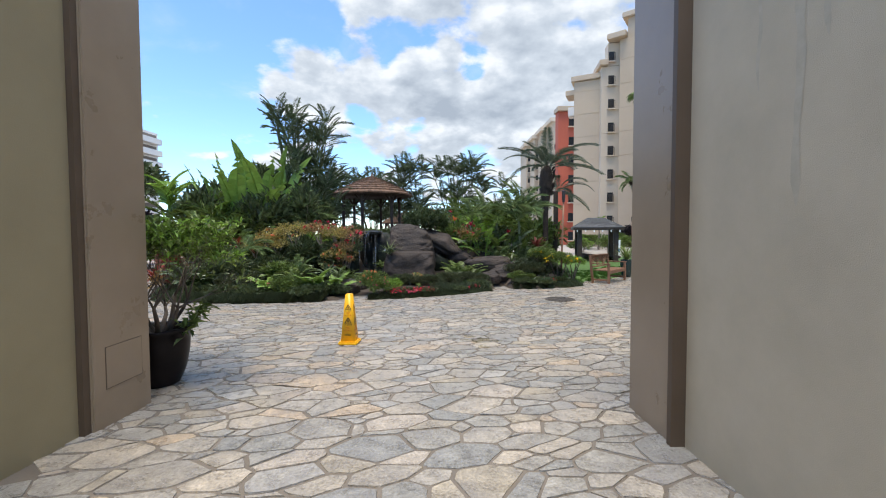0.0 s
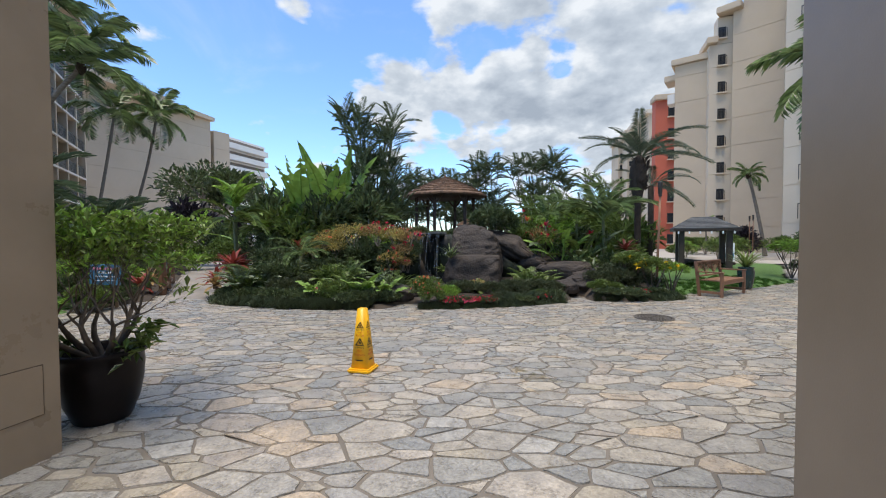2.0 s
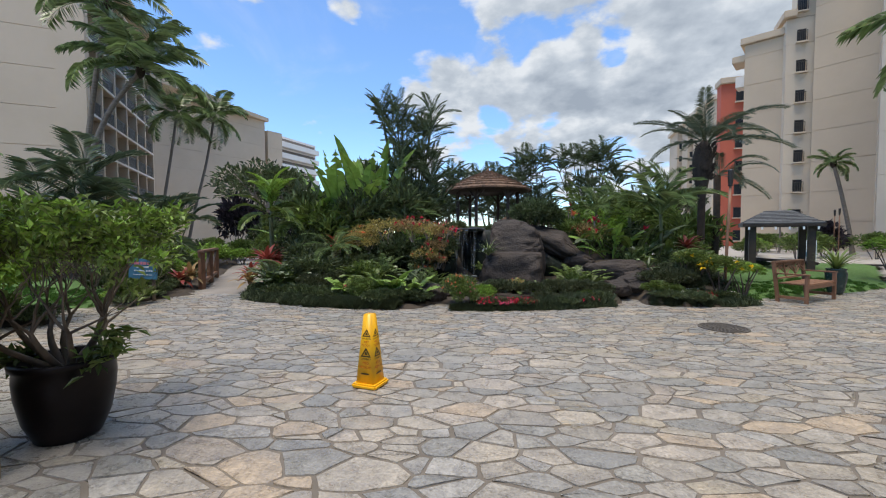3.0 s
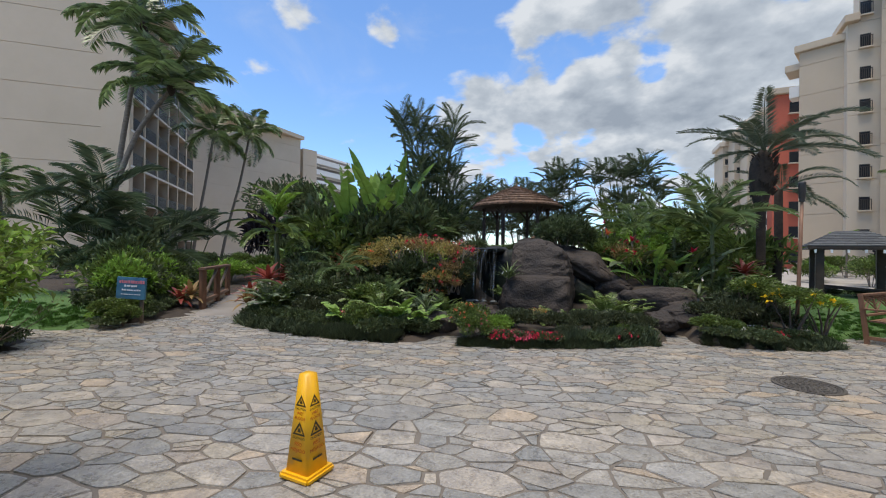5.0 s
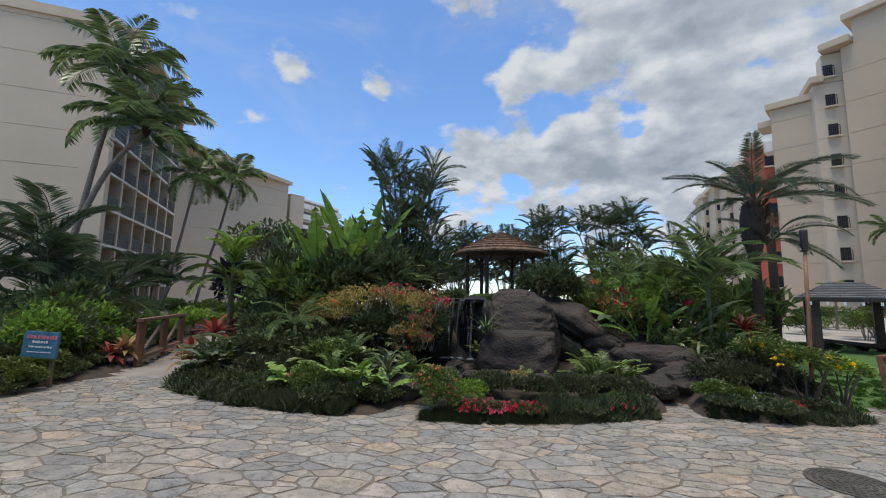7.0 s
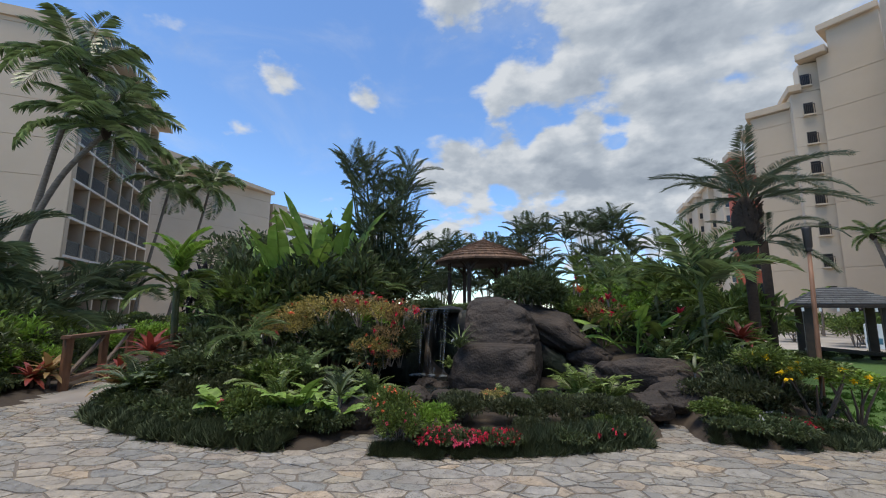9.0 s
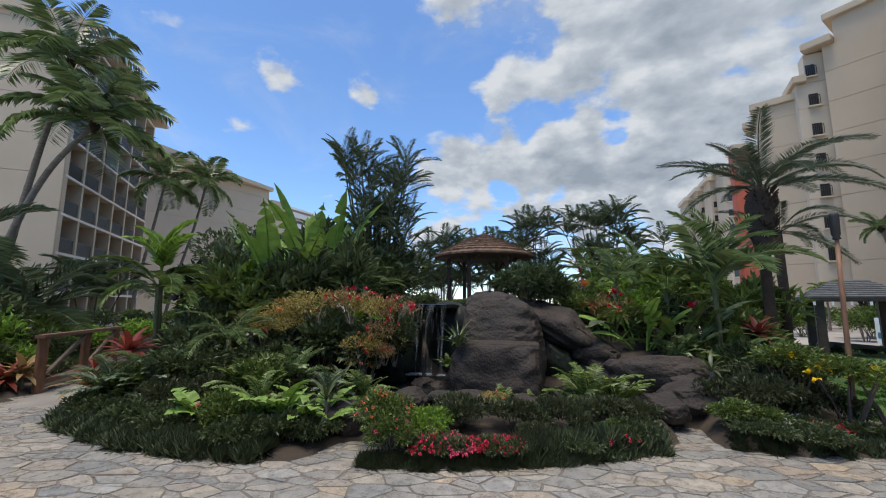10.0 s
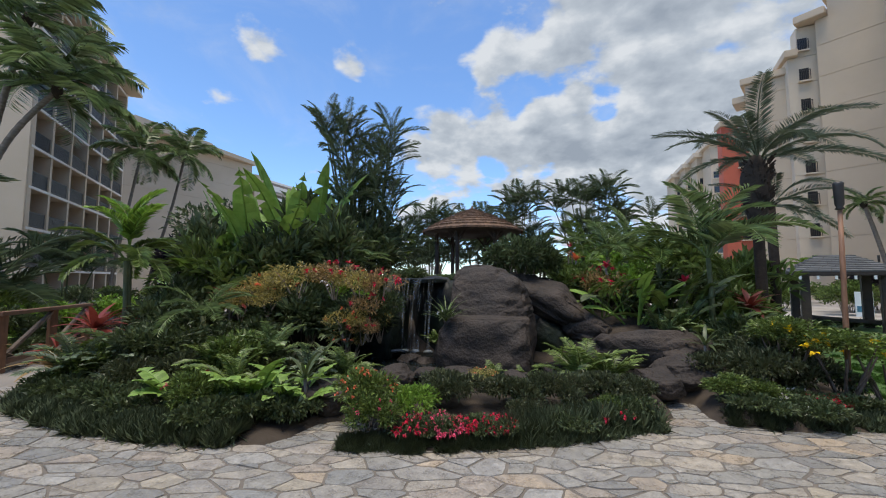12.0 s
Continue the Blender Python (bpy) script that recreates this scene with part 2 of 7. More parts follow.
MOSSY = surface("mossy_rock", (0.01, 0.012, 0.006), (0.03, 0.032, 0.016), scale=3, rough=0.7, bump=0.8, fine=20, bump_distance=0.05, stain=(0.05, 0.085, 0.012), stain_scale=2.0, stain_amount=0.9)
BRANCH = surface("brown_branch", (0.06, 0.045, 0.035), (0.17, 0.135, 0.105), scale=8, rough=0.85, bump=0.5)
FALLS = surface("falling_water", (0.1, 0.12, 0.13), (0.28, 0.31, 0.33), scale=6, rough=0.15, bump=0.5, fine=30, stretch=(6, 6, 0.6), translucent=0.4)
WOOD = surface("teak", (0.14, 0.07, 0.038), (0.27, 0.14, 0.078), scale=6, rough=0.6, bump=0.3, fine=60, stretch=(4, 4, 0.7), random_tint=0.2)
WOOD_GREY = surface("weathered_wood", (0.12, 0.085, 0.06), (0.22, 0.16, 0.11), scale=6, rough=0.75, bump=0.35, fine=60, random_tint=0.2)
SHINGLE = surface("shingle", (0.075, 0.043, 0.025), (0.2, 0.115, 0.068), scale=5, rough=0.8, bump=0.4, fine=40, random_tint=0.3, island=True)
ROOF_GREY = surface("roof_slate", (0.065, 0.068, 0.07), (0.115, 0.118, 0.12), scale=3, rough=0.75, bump=0.3, fine=30, random_tint=0.2, island=True)
DARK_WOOD = surface("dark_timber", (0.035, 0.024, 0.018), (0.07, 0.048, 0.034), scale=5, rough=0.65, bump=0.3, fine=40)
BARK = surface("palm_bark", (0.11, 0.09, 0.07), (0.24, 0.2, 0.16), scale=4, rough=0.9, bump=0.7, fine=30, bump_distance=0.02, stretch=(1, 1, 4))
BARK_DARK = surface("fibrous_bark", (0.02, 0.014, 0.01), (0.06, 0.042, 0.03), scale=6, rough=0.95, bump=0.9, fine=40, bump_distance=0.03)
STEM = surface("green_stem", (0.06, 0.08, 0.03), (0.13, 0.14, 0.06), scale=5, rough=0.7, bump=0.2)
TWIG = surface("grey_twig", (0.17, 0.14, 0.11), (0.32, 0.27, 0.22), scale=8, rough=0.85, bump=0.4)
POT = surface("glazed_pot", (0.008, 0.006, 0.006), (0.016, 0.012, 0.012), scale=6, rough=0.34, rough_var=0.08, bump=0.05, spec=0.15)
POT_GREEN = surface("green_glazed_urn", (0.012, 0.03, 0.026), (0.024, 0.05, 0.042), scale=6, rough=0.25, bump=0.05)
YELLOW = surface("yellow_plastic", (0.8, 0.42, 0.008), (0.87, 0.48, 0.012), scale=8, rough=0.38, bump=0.04, stain=(0.6, 0.28, 0.02), stain_amount=0.2)
BLACK_PRINT = surface("black_print", (0.03, 0.02, 0.008), (0.05, 0.035, 0.01), rough=0.5, bump=0)
RED_PRINT = surface("red_print", (0.5, 0.09, 0.005), (0.56, 0.12, 0.01), rough=0.5, bump=0)
IRON = surface("cast_iron", (0.06, 0.053, 0.046), (0.14, 0.125, 0.105), scale=8, rough=0.6, metal=0.4, bump=0.5, fine=60)
SIGN_BLUE = surface("sign_blue", (0.03, 0.11, 0.2), (0.09, 0.25, 0.36), scale=5, rough=0.45, bump=0)
SIGN_WHITE = surface("sign_white", (0.75, 0.78, 0.8), (0.8, 0.83, 0.85), rough=0.5, bump=0)
SIGN_PINK = surface("sign_pink", (0.62, 0.2, 0.26), (0.7, 0.26, 0.32), rough=0.5, bump=0)
LEAF = leaf_mat("leaf_green", (0.06, 0.1, 0.024), (0.2, 0.265, 0.066))
LEAF_DARK = leaf_mat("leaf_dark", (0.034, 0.054, 0.022), (0.135, 0.17, 0.07))
LEAF_BANANA = leaf_mat("banana_leaf", (0.14, 0.25, 0.04), (0.27, 0.41, 0.09), tint=0.25)
LEAF_SMALL = leaf_mat("leaf_olive", (0.042, 0.056, 0.026), (0.11, 0.122, 0.056))
LEAF_LIGHT = leaf_mat("leaf_lime", (0.14, 0.25, 0.035), (0.27, 0.41, 0.075), trans=0.3)
LEAF_PALM = leaf_mat("palm_leaf", (0.1, 0.155, 0.055), (0.24, 0.31, 0.125), rough=0.3, tint=0.5, trans=0.3)
LEAF_PALM_DARK = leaf_mat("dark_palm_leaf", (0.055, 0.085, 0.045), (0.15, 0.19, 0.1), rough=0.34, tint=0.4)
LEAF_PALM_GREY = leaf_mat("date_palm_leaf", (0.075, 0.1, 0.065), (0.17, 0.21, 0.14), rough=0.36, tint=0.25)
LEAF_YELLOW = leaf_mat("leaf_yellowed", (0.24, 0.2, 0.05), (0.46, 0.38, 0.13), trans=0.3)
LEAF_RUST = leaf_mat("leaf_rust", (0.22, 0.15, 0.055), (0.42, 0.28, 0.13))
LEAF_RED = leaf_mat("leaf_burgundy", (0.16, 0.03, 0.025), (0.34, 0.08, 0.05))
LEAF_PURPLE = leaf_mat("leaf_purple", (0.02, 0.016, 0.022), (0.05, 0.038, 0.045))
GRASS_BLADE = leaf_mat("border_grass", (0.06, 0.082, 0.045), (0.15, 0.185, 0.1))
LAWN_BLADE = leaf_mat("lawn_blade", (0.05, 0.12, 0.02), (0.1, 0.21, 0.04))
PETAL_RED = leaf_mat("petal_red", (0.5, 0.01, 0.045), (0.75, 0.04, 0.1), tint=0.3)
PETAL_PINK = leaf_mat("petal_pink", (0.6, 0.05, 0.12), (0.8, 0.16, 0.26), tint=0.3)
PETAL_YELLOW = leaf_mat("petal_yellow", (0.75, 0.5, 0.01), (0.9, 0.66, 0.03), tint=0.1)
PETAL_WHITE = leaf_mat("petal_white", (0.7, 0.68, 0.7), (0.85, 0.83, 0.85), tint=0.1)
PETAL_ORANGE = leaf_mat("petal_orange", (0.6, 0.13, 0.05), (0.75, 0.22, 0.1), tint=0.3)


def wet_film():
    """Clear water lying on the stones: mostly see-through, with a mirror gloss."""
    m, nt, bsdf = nodes_of("water_film")
    N, L = nt.nodes.new, nt.links.new
    tr, gl, mx, fr = N("ShaderNodeBsdfTransparent"), N("ShaderNodeBsdfGlossy"), N("ShaderNodeMixShader"), N("ShaderNodeFresnel")
    tr.inputs[0].default_value = (0.93, 0.93, 0.93, 1)
    gl.inputs["Roughness"].default_value = 0.04
    fr.inputs[0].default_value = 2.6
    L(fr.outputs[0], mx.inputs[0])
    L(tr.outputs[0], mx.inputs[1])
    L(gl.outputs[0], mx.inputs[2])
    L(mx.outputs[0], nt.nodes["Material Output"].inputs[0])
    return m


WET = wet_film()


# ---- mesh helpers ----
def smooth_step(a, b, v):
    u = min(1.0, max(0.0, (v - a) / (b - a)))
    return u * u * (3 - 2 * u)


def grade(x, y):
    """Height of the paved and level ground: it falls gently away from the building."""
    return 0.16 - 0.0197 * min(14.0, max(0.5, y))


def inside(poly, x, y):
    hit = False
    for (x0, y0), (x1, y1) in zip(poly, poly[1:] + poly[:1]):
        if (y0 > y) != (y1 > y) and x < (x1 - x0) * (y - y0) / (y1 - y0) + x0:
            hit = not hit
    return hit


def edge_distance(poly, x, y):
    best = 1e9
    for (x0, y0), (x1, y1) in zip(poly, poly[1:] + poly[:1]):
        dx, dy = x1 - x0, y1 - y0
        u = max(0, min(1, ((x - x0) * dx + (y - y0) * dy) / (dx * dx + dy * dy)))
        best = min(best, math.hypot(x - x0 - u * dx, y - y0 - u * dy))
    return best


def mound(x, y):
    """The planted hill behind the waterfall, above the level ground."""
    dip = smooth_step(0.8, 1.5, math.hypot((x + 1.6) / 2.7, (y - 12.5) / 1.1))
    u = dip * smooth_step(10.5, 17.0, y) * smooth_step(-12.0, -7.0, x) * (1 - smooth_step(1.0, 4.5, x)) * (1 - smooth_step(30, 40, y))
    return 1.35 * u + 0.06


def soil(x, y):
    return grade(x, y) + mound(x, y)


def thing(name, label, category, group="", kind="", at=None):
    ob = tagged(new(name), label, category, group, kind)
    if at is not None:
        ob.matrix_world = at
    return ob


def mesh_of(name, verts, faces, material, smooth=False):
    me = bpy.data.meshes.new(name)
    me.from_pydata([tuple(v) for v in verts], [], faces)
    me.materials.append(material)
    if smooth:
        me.shade_smooth()
    return me


def child(name, me, parent, m=None, label=""):
    ob = new(name, me)
    ob.parent = parent
    if m is not None:
        ob.matrix_local = m
    if label:
        ob["label"] = label
    return ob


def part(name, bm, material, parent, label="", smooth=False):
    me = bpy.data.meshes.new(name)
    bm.to_mesh(me)
    bm.free()
    me.materials.append(material)
    if smooth:
        me.shade_smooth()
    return child(name, me, parent, None, label)


def add_box(bm, lo, hi, m=None, bevel=0.0):
    r = bmesh.ops.create_cube(bm, size=1)
    c = [(a + b) / 2 for a, b in zip(lo, hi)]
    s = [max(1e-4, b - a) for a, b in zip(lo, hi)]
    bmesh.ops.transform(bm, matrix=(m or Matrix()) @ Matrix.LocRotScale(c, None, s), verts=r["verts"])
    if bevel:
        es = list({e for v in r["verts"] for e in v.link_edges})
        bmesh.ops.bevel(bm, geom=es, offset=bevel, segments=2, affect="EDGES")
    return bm


def box(lo, hi, m=None, bevel=0.0):
    return add_box(bmesh.new(), lo, hi, m, bevel)


def add_beam(bm, a, b, w, h, bevel=0.0):
    """A squared timber from a to b."""
    a, b = Vector(a), Vector(b)
    q = (b - a).to_track_quat("Z", "Y").to_matrix().to_4x4()
    return add_box(bm, (-w / 2, -h / 2, 0), (w / 2, h / 2, (b - a).length), Matrix.Translation(a) @ q, bevel)


def tube(points, radii, sides=8, cap=True):
    """Vertices and faces of a round limb through points."""
    verts, faces = [], []
    pts = [Vector(p) for p in points]
    for i, p in enumerate(pts):
        d = (pts[min(i + 1, len(pts) - 1)] - pts[max(i - 1, 0)]).normalized()
        u = d.cross(Vector((0.3, 1, 0.1))).normalized()
        v = d.cross(u)
        for k in range(sides):
            a = 2 * math.pi * k / sides
            verts.append(p + (u * math.cos(a) + v * math.sin(a)) * radii[i])
    for i in range(len(pts) - 1):
        for k in range(sides):
            a, b = i * sides + k, i * sides + (k + 1) % sides
            faces.append((a, b, b + sides, a + sides))
    if cap:
        faces.append(tuple(range(sides))[::-1])
        faces.append(tuple(range((len(pts) - 1) * sides, len(pts) * sides)))
    return verts, faces


def merge(*pieces):
    verts, faces = [], []
    for v, f in pieces:
        n = len(verts)
        verts.extend(v)
        faces.extend(tuple(i + n for i in q) for q in f)
    return verts, faces


def lathe(profile, sides=40):
    verts, faces = [], []
    for r, z in profile:
        for k in range(sides):
            a = 2 * math.pi * k / sides
            verts.append((r * math.cos(a), r * math.sin(a), z))
    for i in range(len(profile) - 1):
        for k in range(sides):
            a, b = i * sides + k, i * sides + (k + 1) % sides
            faces.append((a, b, b + sides, a + sides))
    faces.append(tuple(range(sides))[::-1])
    return verts, faces


def sheet(name, poly, height, step, material, label, category, edge=0.12, lip=0.03):
    """A ground cover over poly on a fine grid that follows height(x, y), with a soft rim."""
    xs, ys = [p[0] for p in poly], [p[1] for p in poly]
    nx, ny = int((max(xs) - min(xs)) / step) + 2, int((max(ys) - min(ys)) / step) + 2
    index, verts, faces = {}, [], []

    def at(i, j):
        if (i, j) not in index:
            x, y = min(xs) + i * step, min(ys) + j * step
            ins, d = inside(poly, x, y), edge_distance(poly, x, y)
            z = grade(x, y) - 0.05
            if ins:
                z += (height(x, y) - z) * smooth_step(0, edge, d)
            else:
                # outside corners are drawn in to the rim
                z -= lip
            index[i, j] = len(verts)
            verts.append((x, y, z))
        return index[i, j]
    for i in range(nx):
        for j in range(ny):
            cx, cy = min(xs) + (i + 0.5) * step, min(ys) + (j + 0.5) * step
            if inside(poly, cx, cy) or edge_distance(poly, cx, cy) < step:
                faces.append((at(i, j), at(i + 1, j), at(i + 1, j + 1), at(i, j + 1)))
    ob = new(name, mesh_of(name, verts, faces, material, True))
    return tagged(ob, label, category, "", "structure")


# ---- ground ----
BED_MAIN = [(-7.15, 9.9), (-6.7, 9.3), (-6.0, 8.95), (-4.6, 8.78), (-3.6, 8.86), (-2.7, 9.0), (-2.32, 9.2), (-2.3, 9.9), (-1.75, 9.9), (-1.74, 9.28), (-1.0, 9.45),
            (-0.2, 9.85), (0.6, 10.35), (1.3, 10.9), (1.45, 11.3), (1.5, 12.2), (1.95, 12.2), (1.85, 11.6), (2.0, 11.3), (2.6, 11.27), (3.5, 11.6), (4.2, 12.1), (4.3, 12.9), (4.4, 16.5),
            (6.0, 19.5), (5.0, 32), (-12, 40), (-18, 27), (-13.9, 19.1), (-10.1, 14.5), (-8.1, 11.9), (-7.5, 10.8)]
BED_LEFT = [(-8.0, 7.45), (-8.25, 9.2), (-9.15, 10.35), (-11.75, 13.15), (-15.6, 17.5), (-24, 25.5), (-34, 24.5), (-34, 12.4), (-14, 10.5), (-10.6, 9.0), (-9.0, 8.1)]
BED_NEAR_LEFT = [(-7.15, 6.2), (-7.5, 5.6), (-7.3, 4.2), (-8, 2.6), (-13, 2.4), (-14, 6.4), (-9, 6.7)]
LAWN_LEFT = [(-8.05, 7.3), (-9.0, 6.85), (-16, 6.6), (-30, 5.0), (-30, 12.2), (-14, 10.6), (-10.6, 9.1), (-9.0, 8.15)]
LAWN_RIGHT = [(4.35, 12.75), (5.2, 13.6), (6.4, 14.5), (7.6, 15.4), (9.3, 16.9), (10.2, 19.6), (14, 27), (4.6, 27), (5.6, 19.4), (4.45, 16.4)]
PATH = [(-8.25, 9.2), (-9.1, 10.3), (-11.7, 13.1), (-15.5, 17.4), (-14.0, 19.2), (-10.2, 14.6), (-8.2, 12.0), (-7.55, 10.9), (-7.15, 9.8)]

ground = tagged(new("ground", mesh_of("ground", *(lambda R: (
    [(x, y, grade(x, y) - 0.08) for y in R for x in R],
    [(j * len(R) + i, j * len(R) + i + 1, (j + 1) * len(R) + i + 1, (j + 1) * len(R) + i) for j in range(len(R) - 1) for i in range(len(R) - 1)]))(
        [-3000, -600, -150, -60, -30, -15, -8, -4, 0.5, 4, 8, 11, 14, 20, 30, 60, 150, 600, 3000]), CONCRETE)), "pale grey concrete and paved ground of the courtyard", "ground", "", "structure")
paving_bed = tagged(new("pavement", mesh_of("pavement", *(lambda X, Y: (
    [(x, y, grade(x, y) - 0.007) for y in Y for x in X],
    [(j * len(X) + i, j * len(X) + i + 1, (j + 1) * len(X) + i + 1, (j + 1) * len(X) + i) for j in range(len(Y) - 1) for i in range(len(X) - 1)]))(
        [-9.5, -6, -3, 0, 3, 6, 9, 13], [-5, 0.5, 3, 6, 9, 11, 14, 17]), MORTAR)), "irregular crazy-paved flagstone courtyard floor with mortar joints", "pavement", "", "structure")
sheet("planting_bed", BED_MAIN, soil, 0.22, SOIL, "dark mulched soil of the central garden mound", "planting bed")
sheet("planting_bed", BED_LEFT, lambda x, y: grade(x, y) + 0.08, 0.35, SOIL, "dark soil strip beside the concrete path", "planting bed")
sheet("planting_bed", BED_NEAR_LEFT, lambda x, y: grade(x, y) + 0.08, 0.3, SOIL, "dark soil bed at the edge of the paving", "planting bed")
sheet("lawn", LAWN_LEFT, lambda x, y: grade(x, y) + 0.05, 0.35, LAWN, "short green mown lawn beside the paving", "lawn")
sheet("lawn", LAWN_RIGHT, lambda x, y: grade(x, y) + 0.05, 0.35, LAWN, "short green mown lawn behind the bench", "lawn")
sheet("path", PATH, lambda x, y: grade(x, y) + 0.02, 0.3, PATH_GREY, "grey-brown concrete footpath leading over a small bridge", "path", 0.05)


# ---- the passage that the walk starts in ----
def plain(name, lo, hi, material, label, category, bevel=0.0):
    me = bpy.data.meshes.new(name)
    bm = box(lo, hi, None, bevel)
    bm.to_mesh(me)
    bm.free()
    me.materials.append(material)
    return tagged(new(name, me), label, category, "", "structure")


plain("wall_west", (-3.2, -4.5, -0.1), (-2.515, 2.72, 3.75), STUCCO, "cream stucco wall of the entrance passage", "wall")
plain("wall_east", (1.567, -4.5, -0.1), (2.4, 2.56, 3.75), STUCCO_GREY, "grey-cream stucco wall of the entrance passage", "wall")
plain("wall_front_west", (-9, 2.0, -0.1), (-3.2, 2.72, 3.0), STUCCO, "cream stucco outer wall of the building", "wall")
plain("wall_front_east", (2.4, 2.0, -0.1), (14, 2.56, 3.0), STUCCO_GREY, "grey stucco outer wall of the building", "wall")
plain("trim_west", (-2.66, 2.722, -0.1), (-2.475, 2.775, 3.75), TAUPE_DARK, "dark brown painted jamb strip", "trim")
plain("trim_east", (1.475, 2.562, -0.1), (1.66, 2.61, 3.75), TAUPE_DARK, "dark brown painted jamb strip", "trim")
column_west = plain("column_west", (-3.3, 2.775, -0.1), (-2.455, 3.33, 3.75), TAUPE, "smooth taupe-painted square column at the opening", "column", 0.008)
column_east = plain("column_east", (1.5, 2.61, -0.1), (2.35, 3.2, 3.75), TAUPE, "smooth taupe-painted square column at the opening", "column", 0.008)
hatch = thing("access_panel", "flush taupe access panel low on the column", "panel", at=pose(-2.4535, 3.06, 0.53))
part("cover", box((-0.002, -0.17, -0.15), (0.0035, 0.17, 0.15), None, 0.0), TAUPE, hatch)
for lo, hi in (((-0.0015, -0.176, -0.156), (0.001, -0.17, 0.156)), ((-0.0015, 0.17, -0.156), (0.001, 0.176, 0.156)), ((-0.0015, -0.17, 0.15), (0.001, 0.17, 0.156)), ((-0.0015, -0.17, -0.156), (0.001, 0.17, -0.15))):
    part("seam", box(lo, hi), TAUPE_DARK, hatch)


# ---- buildings round the court ----
STOREY = 2.8


def wall_run(parent, name, a, b, z0, z1, thick, material, grooves=True, label="", storey=STOREY):
    """An upright wall whose outer face runs from a to b (outside on the right hand of the way), with recessed storey joints."""
    a, b = Vector((*a, 0)), Vector((*b, 0))
    d = (b - a).normalized()
    m = Matrix.Translation(a) @ Matrix(((d.x, -d.y, 0, 0), (d.y, d.x, 0, 0), (0, 0, 1, 0), (0, 0, 0, 1)))
    n = (b - a).length
    if not grooves:
        part(name, box((0, 0, z0), (n, thick, z1), m), material, parent, label)
        return m
    core = part(name, box((0.03, 0.05, z0), (n - 0.03, thick - 0.03, z1 - 0.02), m), material, parent, label)
    z, k = z0, 0
    while z < z1 - 0.01:
        top = min(z1, z0 + (k + 1) * storey)
        part("wall_panel", box((0, 0, z), (n, thick, top - 0.04), m), material, core)
        z, k = top, k + 1
    return m


def slab_window(parent, m, x, z, w, h, railed=True):
    """A window with frame, dark pane and a railed sill, on the outer face of a wall with matrix m."""
    win = part("window", box((x - w / 2, -0.03, z), (x + w / 2, 0.04, z + h), m), GLASS_DARK, parent)
    fr = bmesh.new()
    t = 0.06
    add_box(fr, (x - w / 2 - t, -0.05, z), (x - w / 2, 0.02, z + h), m)
    add_box(fr, (x + w / 2, -0.05, z), (x + w / 2 + t, 0.02, z + h), m)
    add_box(fr, (x - w / 2 - t, -0.05, z + h), (x + w / 2 + t, 0.02, z + h + t), m)
    part("frame", fr, RAIL_DARK, win)
    part("sill", box((x - w / 2 - 0.16, -0.34, z - 0.12), (x + w / 2 + 0.16, 0.0, z), m), WALL_PALE, win)
    if railed:
        for i in range(7):
            u = x - w / 2 - 0.1 + (w + 0.2) * i / 6
            part("railing_bar", box((u - 0.02, -0.3, z), (u + 0.02, -0.26, z + h * 0.8), m), RAIL_DARK, win)
        part("top_rail", box((x - w / 2 - 0.12, -0.31, z + h * 0.8), (x + w / 2 + 0.12, -0.25, z + h * 0.8 + 0.05), m), RAIL_DARK, win)


# right-hand tower: plain beige slabs alternating with pale strips of railed windows, stepping towards the court
tower = thing("hotel_tower", "tall cream hotel block with stepped slabs and small railed windows", "building")


def slab_cap(m, n, z, out=0.7, side=0.6, high=0.65, deep=3.0):
    """A concrete parapet cap that overhangs the top of a wall with matrix m and length n."""
    part("roof_cap", box((-side, -out, z), (n + 0.1, deep, z + high), m, 0.05), WALL_FAR, tower, "cream concrete parapet cap")


m_slab = wall_run(tower, "end_wall", (16.6, 51.3), (19.5, 49.9), -0.4, 20.5, 1.4, WALL_FAR)
slab_cap(m_slab, 3.2, 20.5, 0.3, 0.35)
part("roof_cap", box((-1.1, 0.2, 19.0), (-0.02, 2.6, 19.65), m_slab, 0.05), WALL_FAR, tower, "cream concrete parapet cap")
part("balcony", box((-0.75, 0.1, 16.4), (-0.02, 1.6, 17.5), m_slab, 0.03), WALL_WHITE, tower)
m_strip = wall_run(tower, "window_wall", (19.2, 49.2), (21.7, 48.85), -0.4, 21.6, 1.4, WALL_PALE)
part("wall_panel", box((0.72, 0.0, 21.6), (2.5, 1.4, 24.3), m_strip), WALL_PALE, tower)
slab_cap(m_strip, 0.6, 21.6, 0.5, 0.3)
for k in range(9):
    slab_window(tower, m_strip, 1.12, -0.4 + k * STOREY + 0.1, 0.55, 1.1)
m_slab = wall_run(tower, "side_wall", (21.0, 48.3), (24.3, 45.8), -0.4, 24.4, 6, WALL_FAR)
slab_cap(m_slab, 0.7, 24.4, 0.75, 1.3)
part("wall_panel", box((0.85, 0.0, 24.33), (4.1, 6, 26.6), m_slab), WALL_FAR, tower)
part("roof_cap", box((0.3, -0.4, 26.6), (4.2, 6, 27.2), m_slab, 0.05), WALL_FAR, tower, "cream concrete parapet cap")
m_near = wall_run(tower, "window_wall", (19.1, 36.0), (20.5, 34.1), -0.4, 27.0, 8, WALL_PALE)
slab_cap(m_near, 2.3, 27.0, 0.6, 0.5)
for k in range(9):
    slab_window(tower, m_near, 1.55, -0.4 + k * STOREY + 0.3, 0.8, 1.3)
